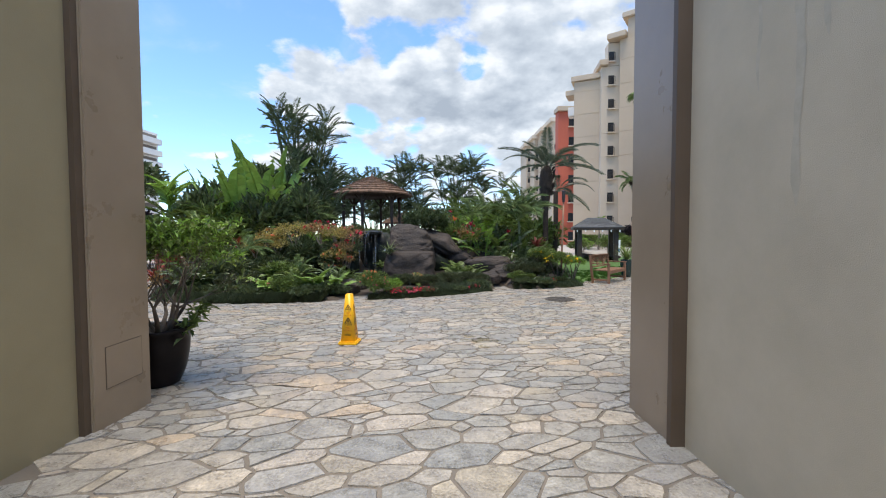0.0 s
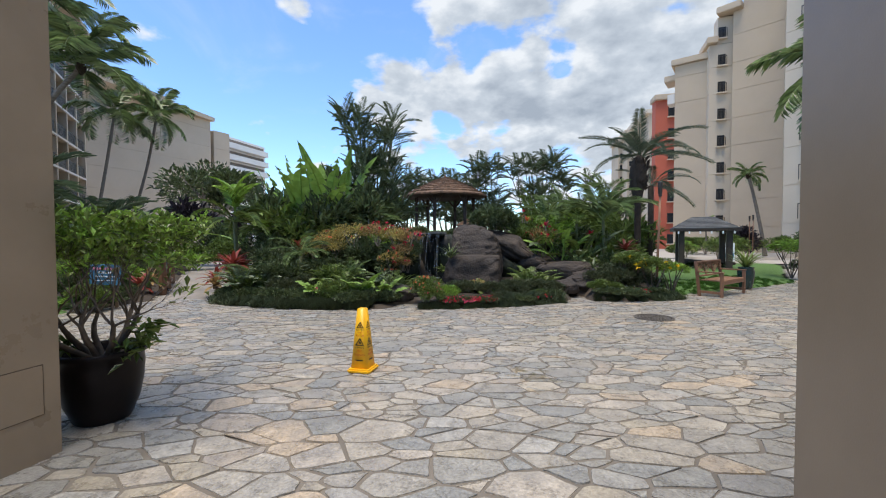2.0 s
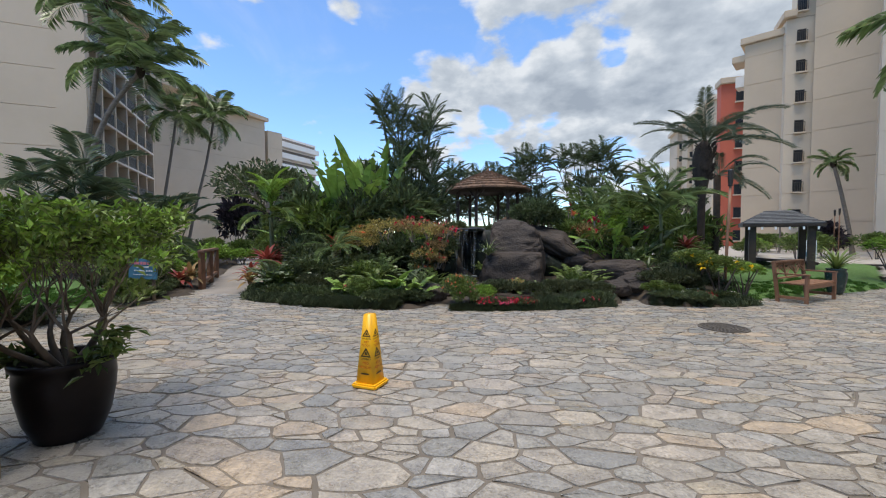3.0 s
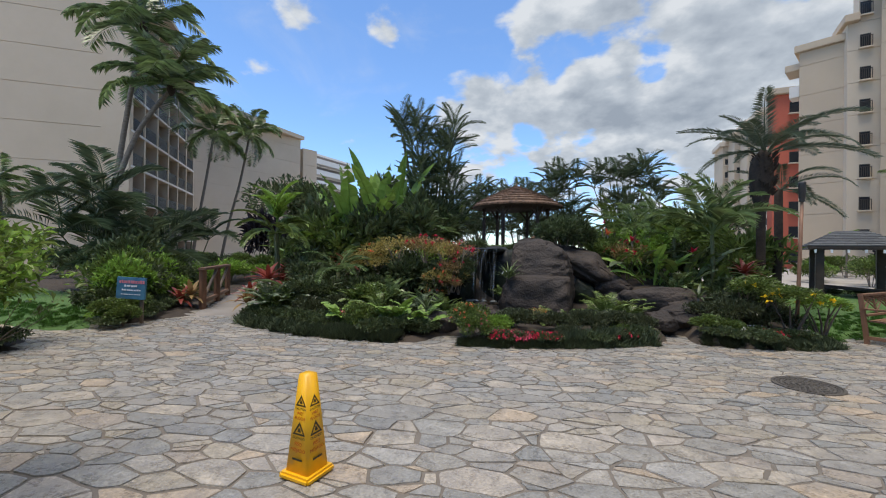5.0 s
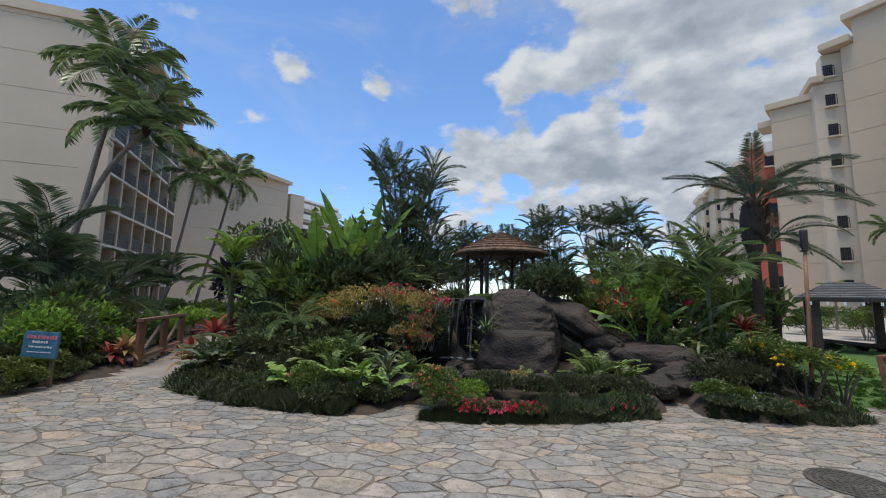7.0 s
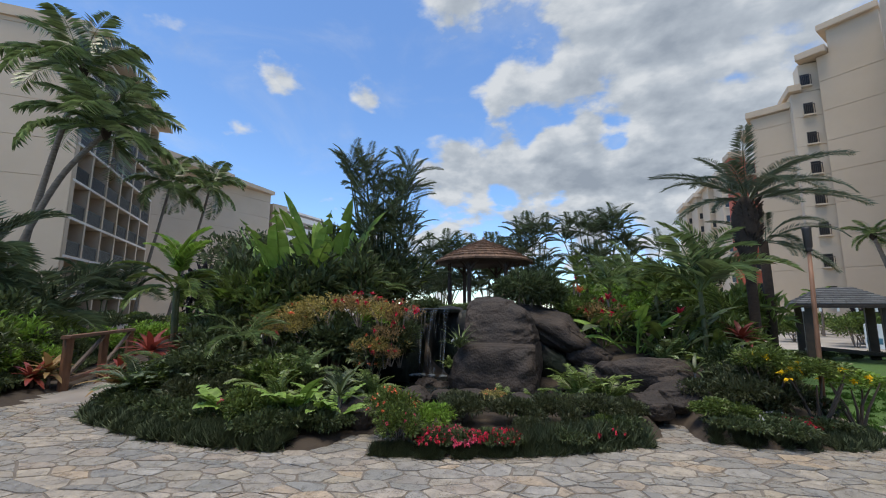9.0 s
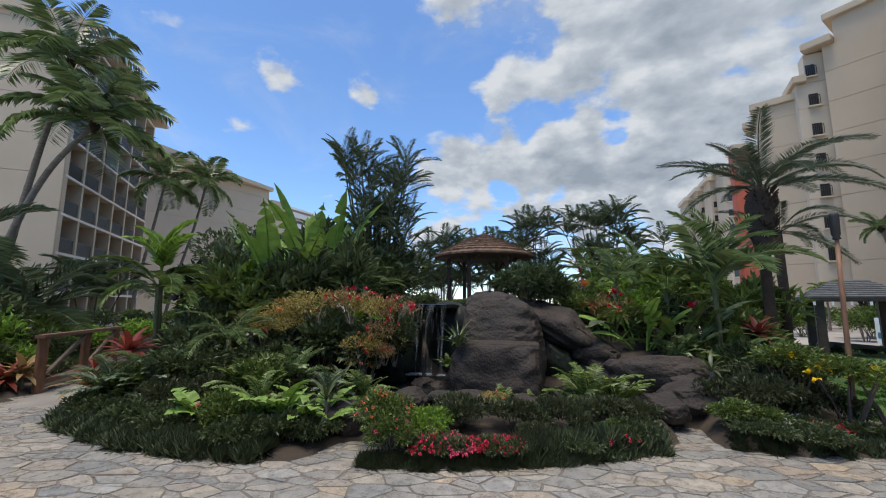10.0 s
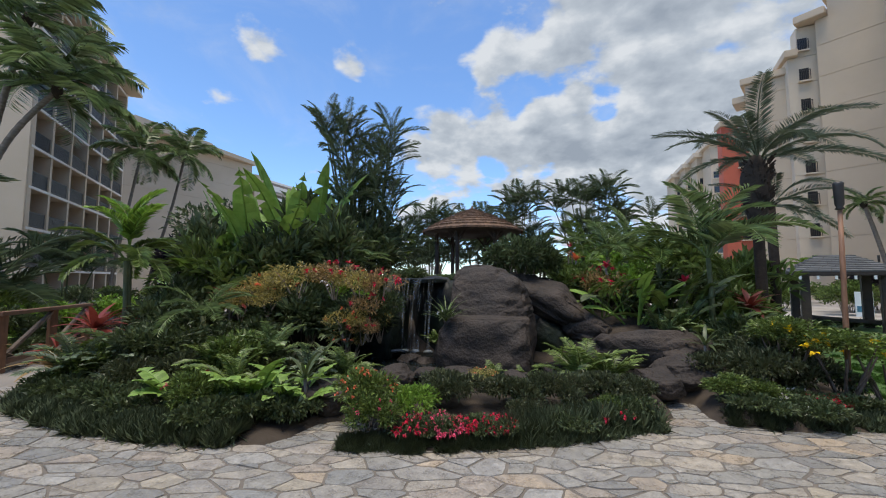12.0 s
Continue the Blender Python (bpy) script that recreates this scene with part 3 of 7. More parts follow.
wall_run(tower, "return_wall", (24.3, 45.7), (19.3, 36.2), -0.4, 26.0, 0.6, WALL_FAR)
wall_run(tower, "side_wall", (20.3, 33.9), (21.6, 20.0), -0.4, 29.0, 8, WALL_FAR)
wall_run(tower, "side_wall", (21.6, 19.9), (22.5, -10.0), -0.4, 28.0, 8, WALL_FAR)

red_block = thing("red_building", "terracotta red rendered block beside the cream tower", "building")
m_red = wall_run(red_block, "wall", (17.1, 60), (21.5, 60), -0.4, 19.5, 1.5, WALL_RED, False)
for k in range(7):
    slab_window(red_block, m_red, 2.0, -0.4 + k * STOREY + 0.9, 0.8, 1.2, False)
part("roof_cap", box((16.9, 59.6, 19.5), (21.8, 61.8, 20.2), None, 0.05), WALL_FAR, red_block)

far_right = thing("stepped_building", "distant cream apartment block with stepped balconies", "building")
for i in range(4):
    x0, h = 26.6 - i * 0.95, 26.8 - i * 0.75
    m_far = wall_run(far_right, "wall", (x0 - 1.6, 92 + i * 5), (x0, 92 + i * 5), -0.4, h, 8, WALL_FAR, False)
    part("roof_cap", box((x0 - 2.3, 91.4 + i * 5, h), (x0 + 0.3, 99 + i * 5, h + 0.8)), WALL_PALE, far_right)
    for k in range(8):
        slab_window(far_right, m_far, 0.9, k * STOREY + 0.9, 0.9, 1.2, False)

# left block: blank end wall and a front of recessed balconies
LEVEL = 2.66
C1, AX, BX = Vector((-32.5, 21.5)), Vector((-0.664, 0.748)), Vector((-0.748, -0.664))
left_block = thing("balcony_building", "beige hotel block with dark-railed recessed balconies", "building")
wall_run(left_block, "end_wall", C1 + BX * 26, C1, -0.4, 21.8, 0.5, WALL_FAR, True, "", LEVEL)
MB = Matrix(((AX.x, BX.x, 0, C1.x), (AX.y, BX.y, 0, C1.y), (0, 0, 1, -0.4), (0, 0, 0, 1)))
BAYS, BAY_W, DEEP = 6, 2.9, 1.7
length = BAYS * BAY_W
# the recess shade is painted into this back wall's colour
part("core", box((0.3, DEEP, 0), (length, 14, 21.5), MB), RECESS_SHADE, left_block, "back wall of the balconies, coloured dark for the shade in them")
for i in range(BAYS + 1):
    part("fin", box((i * BAY_W - 0.14 + (0.02 if i == 0 else 0), 0.02, 0), (i * BAY_W + 0.14, DEEP, 21.5), MB), WALL_FAR, left_block)
for k in range(9):
    part("floor_slab", box((0.1, 0.06, k * LEVEL - 0.12), (length - 0.1, DEEP, k * LEVEL + 0.1), MB), WALL_FAR, left_block)
    part("slab_edge", box((0.16, -0.02, k * LEVEL - 0.1), (length - 0.16, 0.056, k * LEVEL + 0.06), MB), WALL_WHITE, left_block, "white painted slab edge")
part("eave", box((-0.2, -1.1, 21.6), (length + 0.7, 14, 21.9), MB), WALL_FAR, left_block)
part("parapet", box((-0.1, 0.2, 21.9), (length + 0.3, 13, 22.4), MB), WALL_FAR, left_block)
for k in range(8):
    for i in range(BAYS):
        r = bmesh.new()
        x0, x1, z = i * BAY_W + 0.16, (i + 1) * BAY_W - 0.16, k * LEVEL + 0.1
        add_box(r, (x0, 0.1, z + 0.95), (x1, 0.16, z + 1.02), MB)
        add_box(r, (x0, 0.1, z + 0.06), (x1, 0.16, z + 0.1), MB)
        for j in range(26):
            u = x0 + (x1 - x0) * (j + 0.5) / 26
            add_box(r, (u - 0.035, 0.115, z + 0.1), (u + 0.035, 0.145, z + 0.95), MB)
        part("railing", r, RAIL_DARK, left_block)
        part("glass_door", box((x0 + 0.5, DEEP - 0.04, z), (x1 - 0.3, DEEP + 0.04, z + 2.15), MB), GLASS_DARK, left_block)
far_left = thing("beige_building", "long plain beige block with a flat capped roof", "building")
wall_run(far_left, "wall", (-53.5, 40.0), (-50.2, 58.2), -0.4, 20.6, 6, WALL_FAR)
part("roof_cap", box((-56, 39, 20.6), (-49.6, 50, 21.5)), WALL_FAR, far_left)
part("roof_cap", box((-55.4, 50.05, 20.6), (-49.7, 58.6, 21.2)), WALL_FAR, far_left)
wall_run(far_left, "wall", (-50.2, 58.9), (-49.5, 61.6), -0.4, 19.3, 6, WALL_FAR)
white_block = thing("white_building", "distant white building with long rows of balconies", "building")
m_w = wall_run(white_block, "wall", (-72, 82.5), (-71, 101), -0.4, 26.6, 8, WALL_WHITE, False)
for k in range(9):
    part("balcony", box((1, -1.6, k * STOREY + 1.2), (18, -0.02, k * STOREY + 2.5), m_w), WALL_WHITE, white_block)
    # dark strip painted in for the thin shadow between balcony rows
    part("window_band", box((1, -0.06, k * STOREY + 2.55), (18, -0.02, k * STOREY + 3.6), m_w), RECESS_SHADE, white_block)


def wall_streaks():
    """Pale runs of old paint on the passage wall."""
    g = random.Random(3)
    for y, top, bot, w in ((1.79, 3.6, 1.62, 0.022), (1.66, 3.4, 2.3, 0.012), (2.02, 3.2, 2.2, 0.01), (1.2, 3.1, 2.35, 0.012)):
        n, verts, faces = 18, [], []
        for i in range(n + 1):
            z = top + (bot - top) * i / n
            ww = w * (0.5 + 0.8 * g.random()) * (1 if i < n else 0.2)
            c = y + 0.008 * math.sin(i * 0.9)
            verts += [(1.5655, c - ww, z), (1.5655, c + ww, z)]
        for i in range(n):
            faces.append((2 * i, 2 * i + 1, 2 * i + 3, 2 * i + 2))
        tagged(new("wall_stain", mesh_of("wall_stain", verts, faces, STREAK)), "pale vertical drip stain on the stucco wall", "stain", "", "structure")


STREAK = surface("pale_streak", (0.395, 0.35, 0.26), (0.49, 0.44, 0.335), scale=9, rough=0.85, bump=0.2)
wall_streaks()


# ---- plant kit ----
CACHE = {}


def leaf_quads(base, way, up, length, width, fold=0.25, bend=0.2):
    """Folded pointed leaves: arrays of roots, directions, normals and sizes give vertices and triangles."""
    n = len(base)
    way = way / np.linalg.norm(way, axis=1, keepdims=True)
    side = np.cross(way, up)
    side /= np.linalg.norm(side, axis=1, keepdims=True) + 1e-9
    nor = np.cross(side, way)
    L, W = np.asarray(length).reshape(-1, 1), np.asarray(width).reshape(-1, 1)
    mid = base + way * L * 0.45
    left, right = mid + side * W * 0.5 + nor * W * fold, mid - side * W * 0.5 + nor * W * fold
    tip = base + way * L - nor * L * bend
    verts = np.stack([base, left, tip, right], axis=1).reshape(-1, 3)
    i = np.arange(n) * 4
    faces = np.concatenate([np.stack([i, i + 2, i + 1], 1), np.stack([i, i + 3, i + 2], 1)])
    return verts, faces


def mesh_np(name, verts, faces, material):
    me = bpy.data.meshes.new(name)
    me.from_pydata(verts.tolist(), [], faces.tolist())
    me.materials.append(material)
    return me


def leaf_cloud(seed, count, size, radii, lumps=9, aspect=0.45, lift=0.3, shell=0.55, flat=0.0):
    """A bushy mass of leaves: lumps of leaves gathered round an uneven crown of the given half-axes, resting on z = 0."""
    g = np.random.default_rng(seed)
    c = g.normal(size=(lumps, 3))
    c /= np.linalg.norm(c, axis=1, keepdims=True)
    c[:, 2] = np.abs(c[:, 2]) * 0.9 - 0.1
    c *= 0.55 + 0.25 * g.random((lumps, 1))
    r = 0.32 + 0.2 * g.random(lumps)
    k = g.integers(0, lumps, count)
    d = g.normal(size=(count, 3))
    d /= np.linalg.norm(d, axis=1, keepdims=True)
    p = c[k] + d * (r[k] * (shell + (1 - shell) * g.random(count)))[:, None]
    p = p * np.array(radii)
    p[:, 2] += radii[2] * 0.95
    p[:, 2] = np.abs(p[:, 2]) + 0.01
    way = d * 0.8 + p / (np.linalg.norm(p, axis=1, keepdims=True) + 1e-6) * 0.4 + g.normal(size=(count, 3)) * 0.45
    way[:, 2] = way[:, 2] * (1 - flat) + lift
    up = np.tile([0.0, 0.0, 1.0], (count, 1)) + g.normal(size=(count, 3)) * 0.35
    L = size * (0.6 + 0.8 * g.random(count))
    return leaf_quads(p, way, up, L, L * aspect)


def cached(key, make):
    if key not in CACHE:
        CACHE[key] = make()
    return CACHE[key]


def stems_mesh(seed, radii, material, count=6, thick=0.012):
    g = random.Random(seed)
    pieces = []
    for i in range(count):
        a = g.random() * 6.283
        top = Vector((radii[0] * 0.75 * math.cos(a) * g.uniform(0.3, 1), radii[1] * 0.75 * math.sin(a) * g.uniform(0.3, 1), radii[2] * g.uniform(0.9, 1.5)))
        mid = top * 0.5 + Vector((g.uniform(-1, 1), g.uniform(-1, 1), 0)) * radii[0] * 0.12
        pieces.append(tube([(0.03 * math.cos(a), 0.03 * math.sin(a), -0.08), mid, top], [thick, thick * 0.7, thick * 0.3], 5, False))
    v, f = merge(*pieces)
    return mesh_of("stem", v, f, material, True)


SHRUBS = {
    # kind: (material, leaf size, leaves, half-axes, aspect, name, label, category)
    "green": (LEAF, 0.075, 2200, (0.5, 0.5, 0.36), 0.45, "shrub", "dense green leafy shrub in the planted bed", "shrub"),
    "dark": (LEAF_DARK, 0.09, 2000, (0.55, 0.55, 0.45), 0.45, "shrub", "dark glossy green shrub in the planted bed", "shrub"),
    "small": (LEAF_SMALL, 0.045, 2400, (0.4, 0.4, 0.15), 0.5, "shrub", "low clipped dark green small-leaved shrub", "shrub"),
    "lime": (LEAF_LIGHT, 0.11, 1300, (0.6, 0.6, 0.5), 0.5, "shrub", "lime green broad-leaved shrub", "shrub"),
    "lime_small": (LEAF_LIGHT, 0.05, 1700, (0.36, 0.36, 0.15), 0.5, "shrub", "low bright green mounded ground shrub", "shrub"),
    "broad": (LEAF, 0.15, 1000, (0.6, 0.6, 0.6), 0.38, "shrub", "broad-leaved tropical shrub in the garden mound", "shrub"),
    "broad_dark": (LEAF_DARK, 0.17, 1000, (0.65, 0.65, 0.7), 0.36, "shrub", "dark broad-leaved tropical shrub in the garden mound", "shrub"),
    "yellowed": (LEAF_YELLOW, 0.048, 950, (0.5, 0.5, 0.28), 0.5, "shrub", "yellowish trailing shrub spilling over the rocks", "shrub"),
    "rust": (LEAF_RUST, 0.048, 900, (0.45, 0.45, 0.26), 0.5, "shrub", "rust-tinged trailing bougainvillea over the rocks", "shrub"),
    "purple": (LEAF_PURPLE, 0.13, 1500, (0.6, 0.6, 0.55), 0.5, "shrub", "dark purple-leaved shrub beside the path", "shrub"),
    "ground": (LEAF_DARK, 0.05, 1500, (0.42, 0.42, 0.09), 0.55, "ground_cover", "low green ground cover plant at the bed edge", "ground cover"),
    "tree": (LEAF_DARK, 0.3, 2600, (3.0, 3.0, 2.0), 0.5, "tree", "rounded dark green tree beyond the garden", "tree"),
}


def shrub(kind, x, y, scale=1.0, seed=0, z=None, tall=1.0, flowers=None, flower_count=14, flower_size=0.03):
    mat, size, count, radii, aspect, name, label, category = SHRUBS[kind]
    v = seed % 3
    me = cached((kind, v), lambda: mesh_np("foliage", *leaf_cloud(100 + v * 17 + len(kind), count, size, radii, aspect=aspect, lumps=9 + v), mat))
    st = cached((kind, v, "s"), lambda: stems_mesh(v + 5, radii, TWIG, 6, 0.012 if kind != "tree" else 0.09))
    ob = thing(name, label, category, kind + " shrubs", at=Matrix.LocRotScale((x, y, soil_at(x, y) if z is None else z), Euler((0, 0, seed * 1.7)), (scale, scale, scale * tall)))
    lift = Matrix.Translation((0, 0, 2.0 if kind == "tree" else 0))
    child("foliage", me, ob, lift)
    if kind not in ("ground", "small", "lime_small"):
        child("stem", st, ob, lift)
    if kind == "tree":
        child("trunk", cached("tree_trunk", lambda: mesh_of("trunk", *tube([(0, 0, -0.3), (0.1, 0, 1.5), (0, 0.1, 3.2)], [0.28, 0.2, 0.15], 9), BARK, True)), ob)
    if flowers:
        fm = cached((kind, v, flowers.name, flower_count), lambda: mesh_np("flower", *flower_heads(v + 50, flower_count, flower_size, radii), flowers))
        tagged(child("flower", fm, ob, None, "small bright flower heads"), kind="stuff")
    return ob


def flower_heads(seed, count, size, radii):
    g = np.random.default_rng(seed)
    d = g.normal(size=(count, 3))
    d[:, 2] = np.abs(d[:, 2]) + 0.3
    d /= np.linalg.norm(d, axis=1, keepdims=True)
    c = d * np.array(radii) * (0.9 + 0.15 * g.random((count, 1))) + np.array([0, 0, radii[2] * 0.95])
    pet = 7
    base = np.repeat(c, pet, axis=0)
    way = np.repeat(d, pet, axis=0) * 0.5 + g.normal(size=(count * pet, 3)) * 0.8
    up = np.tile([0.0, 0.1, 1.0], (count * pet, 1))
    L = size * (0.7 + 0.6 * g.random(count * pet))
    return leaf_quads(base, way, up, L, L * 0.8)


def soil_at(x, y):
    return soil(x, y) if inside(BED_MAIN, x, y) else grade(x, y) + 0.05


def frond_mesh(key, length, pairs, leaflet, width, rise, fall, material, vee=0.45, droop=0.35, sweep=0.55, gap=0.12):
    """One feather leaf: an arching midrib along +x with drooping leaflets on both sides."""
    def make():
        g = np.random.default_rng(len(key) * 7 + pairs)
        steps = 14
        pts, p, a = [Vector((0, 0, 0))], Vector((0, 0, 0)), rise
        for i in range(steps):
            a = rise + (fall - rise) * ((i + 0.5) / steps) ** 1.25
            p = p + Vector((math.cos(a), 0, math.sin(a))) * (length / steps)
            pts.append(p.copy())
        rv, rf = tube(pts, [0.012 * length ** 0.5 * (1 - 0.85 * i / steps) + 0.002 for i in range(steps + 1)], 5, False)
        base, way, up, L, W = [], [], [], [], []
        for i in range(pairs):
            s = gap + (1 - gap) * (i + 0.5) / pairs
            f = s * steps
            k = min(steps - 1, int(f))
            pos = pts[k].lerp(pts[k + 1], f - k)
            tan = (pts[k + 1] - pts[k]).normalized()
            nor = Vector((-tan.z, 0, tan.x))
            size = leaflet * (0.35 + 0.65 * math.sin(math.pi * min(1, 0.12 + s * 0.86)) ** 0.7)
            for sgn in (-1, 1):
                w = tan * (sweep + 0.5 * s) + Vector((0, sgn, 0)) + nor * (vee - droop * 0.4)
                w = w + Vector(g.normal(size=3) * 0.09)
                base.append(pos), way.append(w), up.append(nor + Vector((0, -sgn * 0.5, 0)))
                L.append(size * g.uniform(0.85, 1.1)), W.append(width)
        lv, lf = leaf_quads(np.array(base), np.array(way), np.array(up), np.array(L), np.array(W), 0.15, droop)
        n = len(rv)
        verts = np.concatenate([np.array([tuple(v) for v in rv]), lv])
        me = bpy.data.meshes.new("frond")
        me.from_pydata(verts.tolist(), [], [tuple(q) for q in rf] + (lf + n).tolist())
        me.materials.append(material)
        return me
    return cached(("frond",) + key, make)


def crown(parent, top, count, meshes, low=-0.5, high=1.25, seed=0, scale=1.0, name="frond"):
    """Fronds set round a growing point, older ones hanging lower."""
    g = random.Random(seed)
    for i in range(count):
        u = (i + 0.5) / count
        az = i * 2.39996 + g.uniform(-0.2, 0.2)
        el = low + (high - low) * u + g.uniform(-0.12, 0.12)
        me = meshes[i % len(meshes)]
        s = scale * g.uniform(0.85, 1.1)
        m = Matrix.Translation(top) @ Euler((0, 0, az)).to_matrix().to_4x4() @ Euler((g.uniform(-0.25, 0.25), -el, 0)).to_matrix().to_4x4() @ Matrix.Scale(s, 4)
        child(name, me, parent, m)


def ringed_trunk(parent, points, r0, r1, material, rings=26, swell=0.25):
    pts = [Vector(p) for p in points]
    n = rings * 2
    path, radii = [], []
    for i in range(n + 1):
        u = i / n * (len(pts) - 1)
        k = min(len(pts) - 2, int(u))
        a, b = pts[k], pts[k + 1]
        pa, pb = pts[max(0, k - 1)], pts[min(len(pts) - 1, k + 2)]
        t = u - k
        path.append(0.5 * ((2 * a) + (b - pa) * t + (2 * pa - 5 * a + 4 * b - pb) * t * t + (3 * a - pa - 3 * b + pb) * t ** 3))
        s = i / n
        radii.append((r0 + (r1 - r0) * s + swell * r0 * max(0, 1 - s * 9)) * (1.04 if i % 2 else 0.97))
    v, f = tube(path, radii, 12)
    return child("trunk", mesh_of("trunk", v, f, material, True), parent)


def coconut(x, y, points, fronds, length, seed, label, mat=LEAF_PALM, r=0.14, low=-0.75):
    ob = thing("palm_tree", label, "palm tree", "coconut palms", at=pose(x, y, soil_at(x, y) - 0.05))
    ringed_trunk(ob, points, r, r * 0.7, BARK)
    ms = [frond_mesh(("coco", k, mat.name), 2.6, 34, 0.74, 0.023, 0.15 + 0.1 * k, -0.9 - 0.25 * k, mat, 0.3, 0.4, 0.5) for k in range(3)]
    crown(ob, Vector(points[-1]), fronds, ms, low, 1.3, seed, length / 2.6)
    husk, hf = lathe([(0.05, -0.35), (r * 1.1, -0.2), (r * 1.4, 0.0), (r * 1.0, 0.2), (0.04, 0.4)], 14)
    child("crownshaft", mesh_of("crownshaft", husk, hf, BARK_DARK, True), ob, Matrix.Translation(points[-1]), "brown fibrous crown base")
    return ob


def areca(x, y, height, canes, fronds, length, spread, seed, mat=LEAF_PALM, label="clump of slender green areca palms", z=None, leaflet=0.42, bare=0.55, arch=1.0):
    """A clump of thin canes, each with arching fronds."""
    g = random.Random(seed)
    ob = thing("areca_palm", label, "palm", "areca palms", at=pose(x, y, (soil_at(x, y) if z is None else z) - 0.03))
    ms = [frond_mesh(("areca", k, mat.name, leaflet, arch), 1.8, 30, leaflet, 0.032 if arch < 0.5 else 0.024, 0.5 - 0.1 * k, (-0.7 - 0.3 * k) * arch, mat, 0.5, 0.25, 0.6, 0.18) for k in range(3)]
    for i in range(canes):
        a, rad = i * 2.4 + g.uniform(-0.4, 0.4), spread * math.sqrt((i + 0.3) / canes)
        h = height * g.uniform(bare * 0.7, 1.0) - length * 0.55
        h = max(0.25, h)
        base = Vector((0.3 * rad * math.cos(a), 0.3 * rad * math.sin(a), 0))
        top = Vector((rad * math.cos(a), rad * math.sin(a), h))
        v, f = tube([base, base.lerp(top, 0.5) + Vector((0, 0, h * 0.06)), top], [0.035, 0.03, 0.022], 7, False)
        cane = child("cane", mesh_of("cane", v, f, STEM, True), ob)
        crown(cane, top, fronds, ms, 0.0, 1.25, seed * 31 + i, length / 1.8)
    return ob


def big_leaf_mesh(key, length, width, rise, fall, material, tears=5, cup=0.16):
    """A paddle-shaped leaf on its own stalk, split at the edges."""
    def make():
        g = random.Random(len(str(key)) * 13 + int(length * 100))
        n, stalk = 16, 0.38
        pts, p = [Vector((0, 0, 0))], Vector((0, 0, 0))
        for i in range(n):
            a = rise + (fall - rise) * ((i + 0.5) / n) ** 1.8
            p = p + Vector((math.cos(a), 0, math.sin(a))) * (length / n)
            pts.append(p.copy())
        pieces = [tube(pts, [0.02 * (1 - 0.8 * i / n) * length ** 0.5 + 0.003 for i in range(n + 1)], 5, False)]
        for sgn in (-1, 1):
            verts, faces = [], []
            for i in range(int(n * stalk), n):
                for q, k in ((0, i), (1, i + 1)):
                    u = (k / n - stalk) / (1 - stalk)
                    w = width * 0.5 * (math.sin(math.pi * min(1, max(0, u)) ** 0.75) ** 0.6 if 0 < u < 1 else 0.02)
                    t = (pts[min(n, k + 1)] - pts[max(0, k - 1)]).normalized()
                    nor = Vector((-t.z, 0, t.x))
                    edge = pts[k] + Vector((0, sgn * w, 0)) + nor * (w * cup) + t * (0.1 * w)
                    if q == 0:
                        a0, b0 = pts[k], edge
                    else:
                        if g.random() < tears / n:
                            edge = edge - t * (length / n * 0.55) - nor * w * 0.25
                        b = len(verts)
                        mid0, mid1 = a0.lerp(b0, 0.5) + nor * 0.01, pts[k].lerp(edge, 0.5) + nor * 0.01
                        verts += [a0, mid0, b0, pts[k], mid1, edge]
                        faces += [(b, b + 1, b + 4, b + 3), (b + 1, b + 2, b + 5, b + 4)]
            pieces.append((verts, faces))
        v, f = merge(*pieces)
        me = mesh_of("leaf", v, f, material, True)
        return me
    return cached(("big",) + key, make)


def broad_clump(x, y, count, length, width, seed, mat, label, category="plant", name="banana_plant", low=0.7, high=1.45, spread=0.3, z=None, bend=-0.2):
    """A tuft of big paddle leaves."""
    g = random.Random(seed)
    ob = thing(name, label, category, name.replace("_", " ") + "s", at=pose(x, y, (soil_at(x, y) if z is None else z) - 0.03))
    for i in range(count):
        me = big_leaf_mesh((mat.name, i % 3, length, width), length, width, 0.0, bend - 0.25 * (i % 3), mat)
        az, el = i * 2.4 + g.uniform(-0.3, 0.3), g.uniform(low, high)
        r = spread * math.sqrt(g.random())
        m = pose(r * math.cos(az), r * math.sin(az), 0) @ Euler((0, 0, az)).to_matrix().to_4x4() @ Euler((g.uniform(-0.5, 0.5), -el, 0)).to_matrix().to_4x4() @ Matrix.Scale(g.uniform(0.7, 1.05), 4)
        child("leaf", me, ob, m)
    return ob


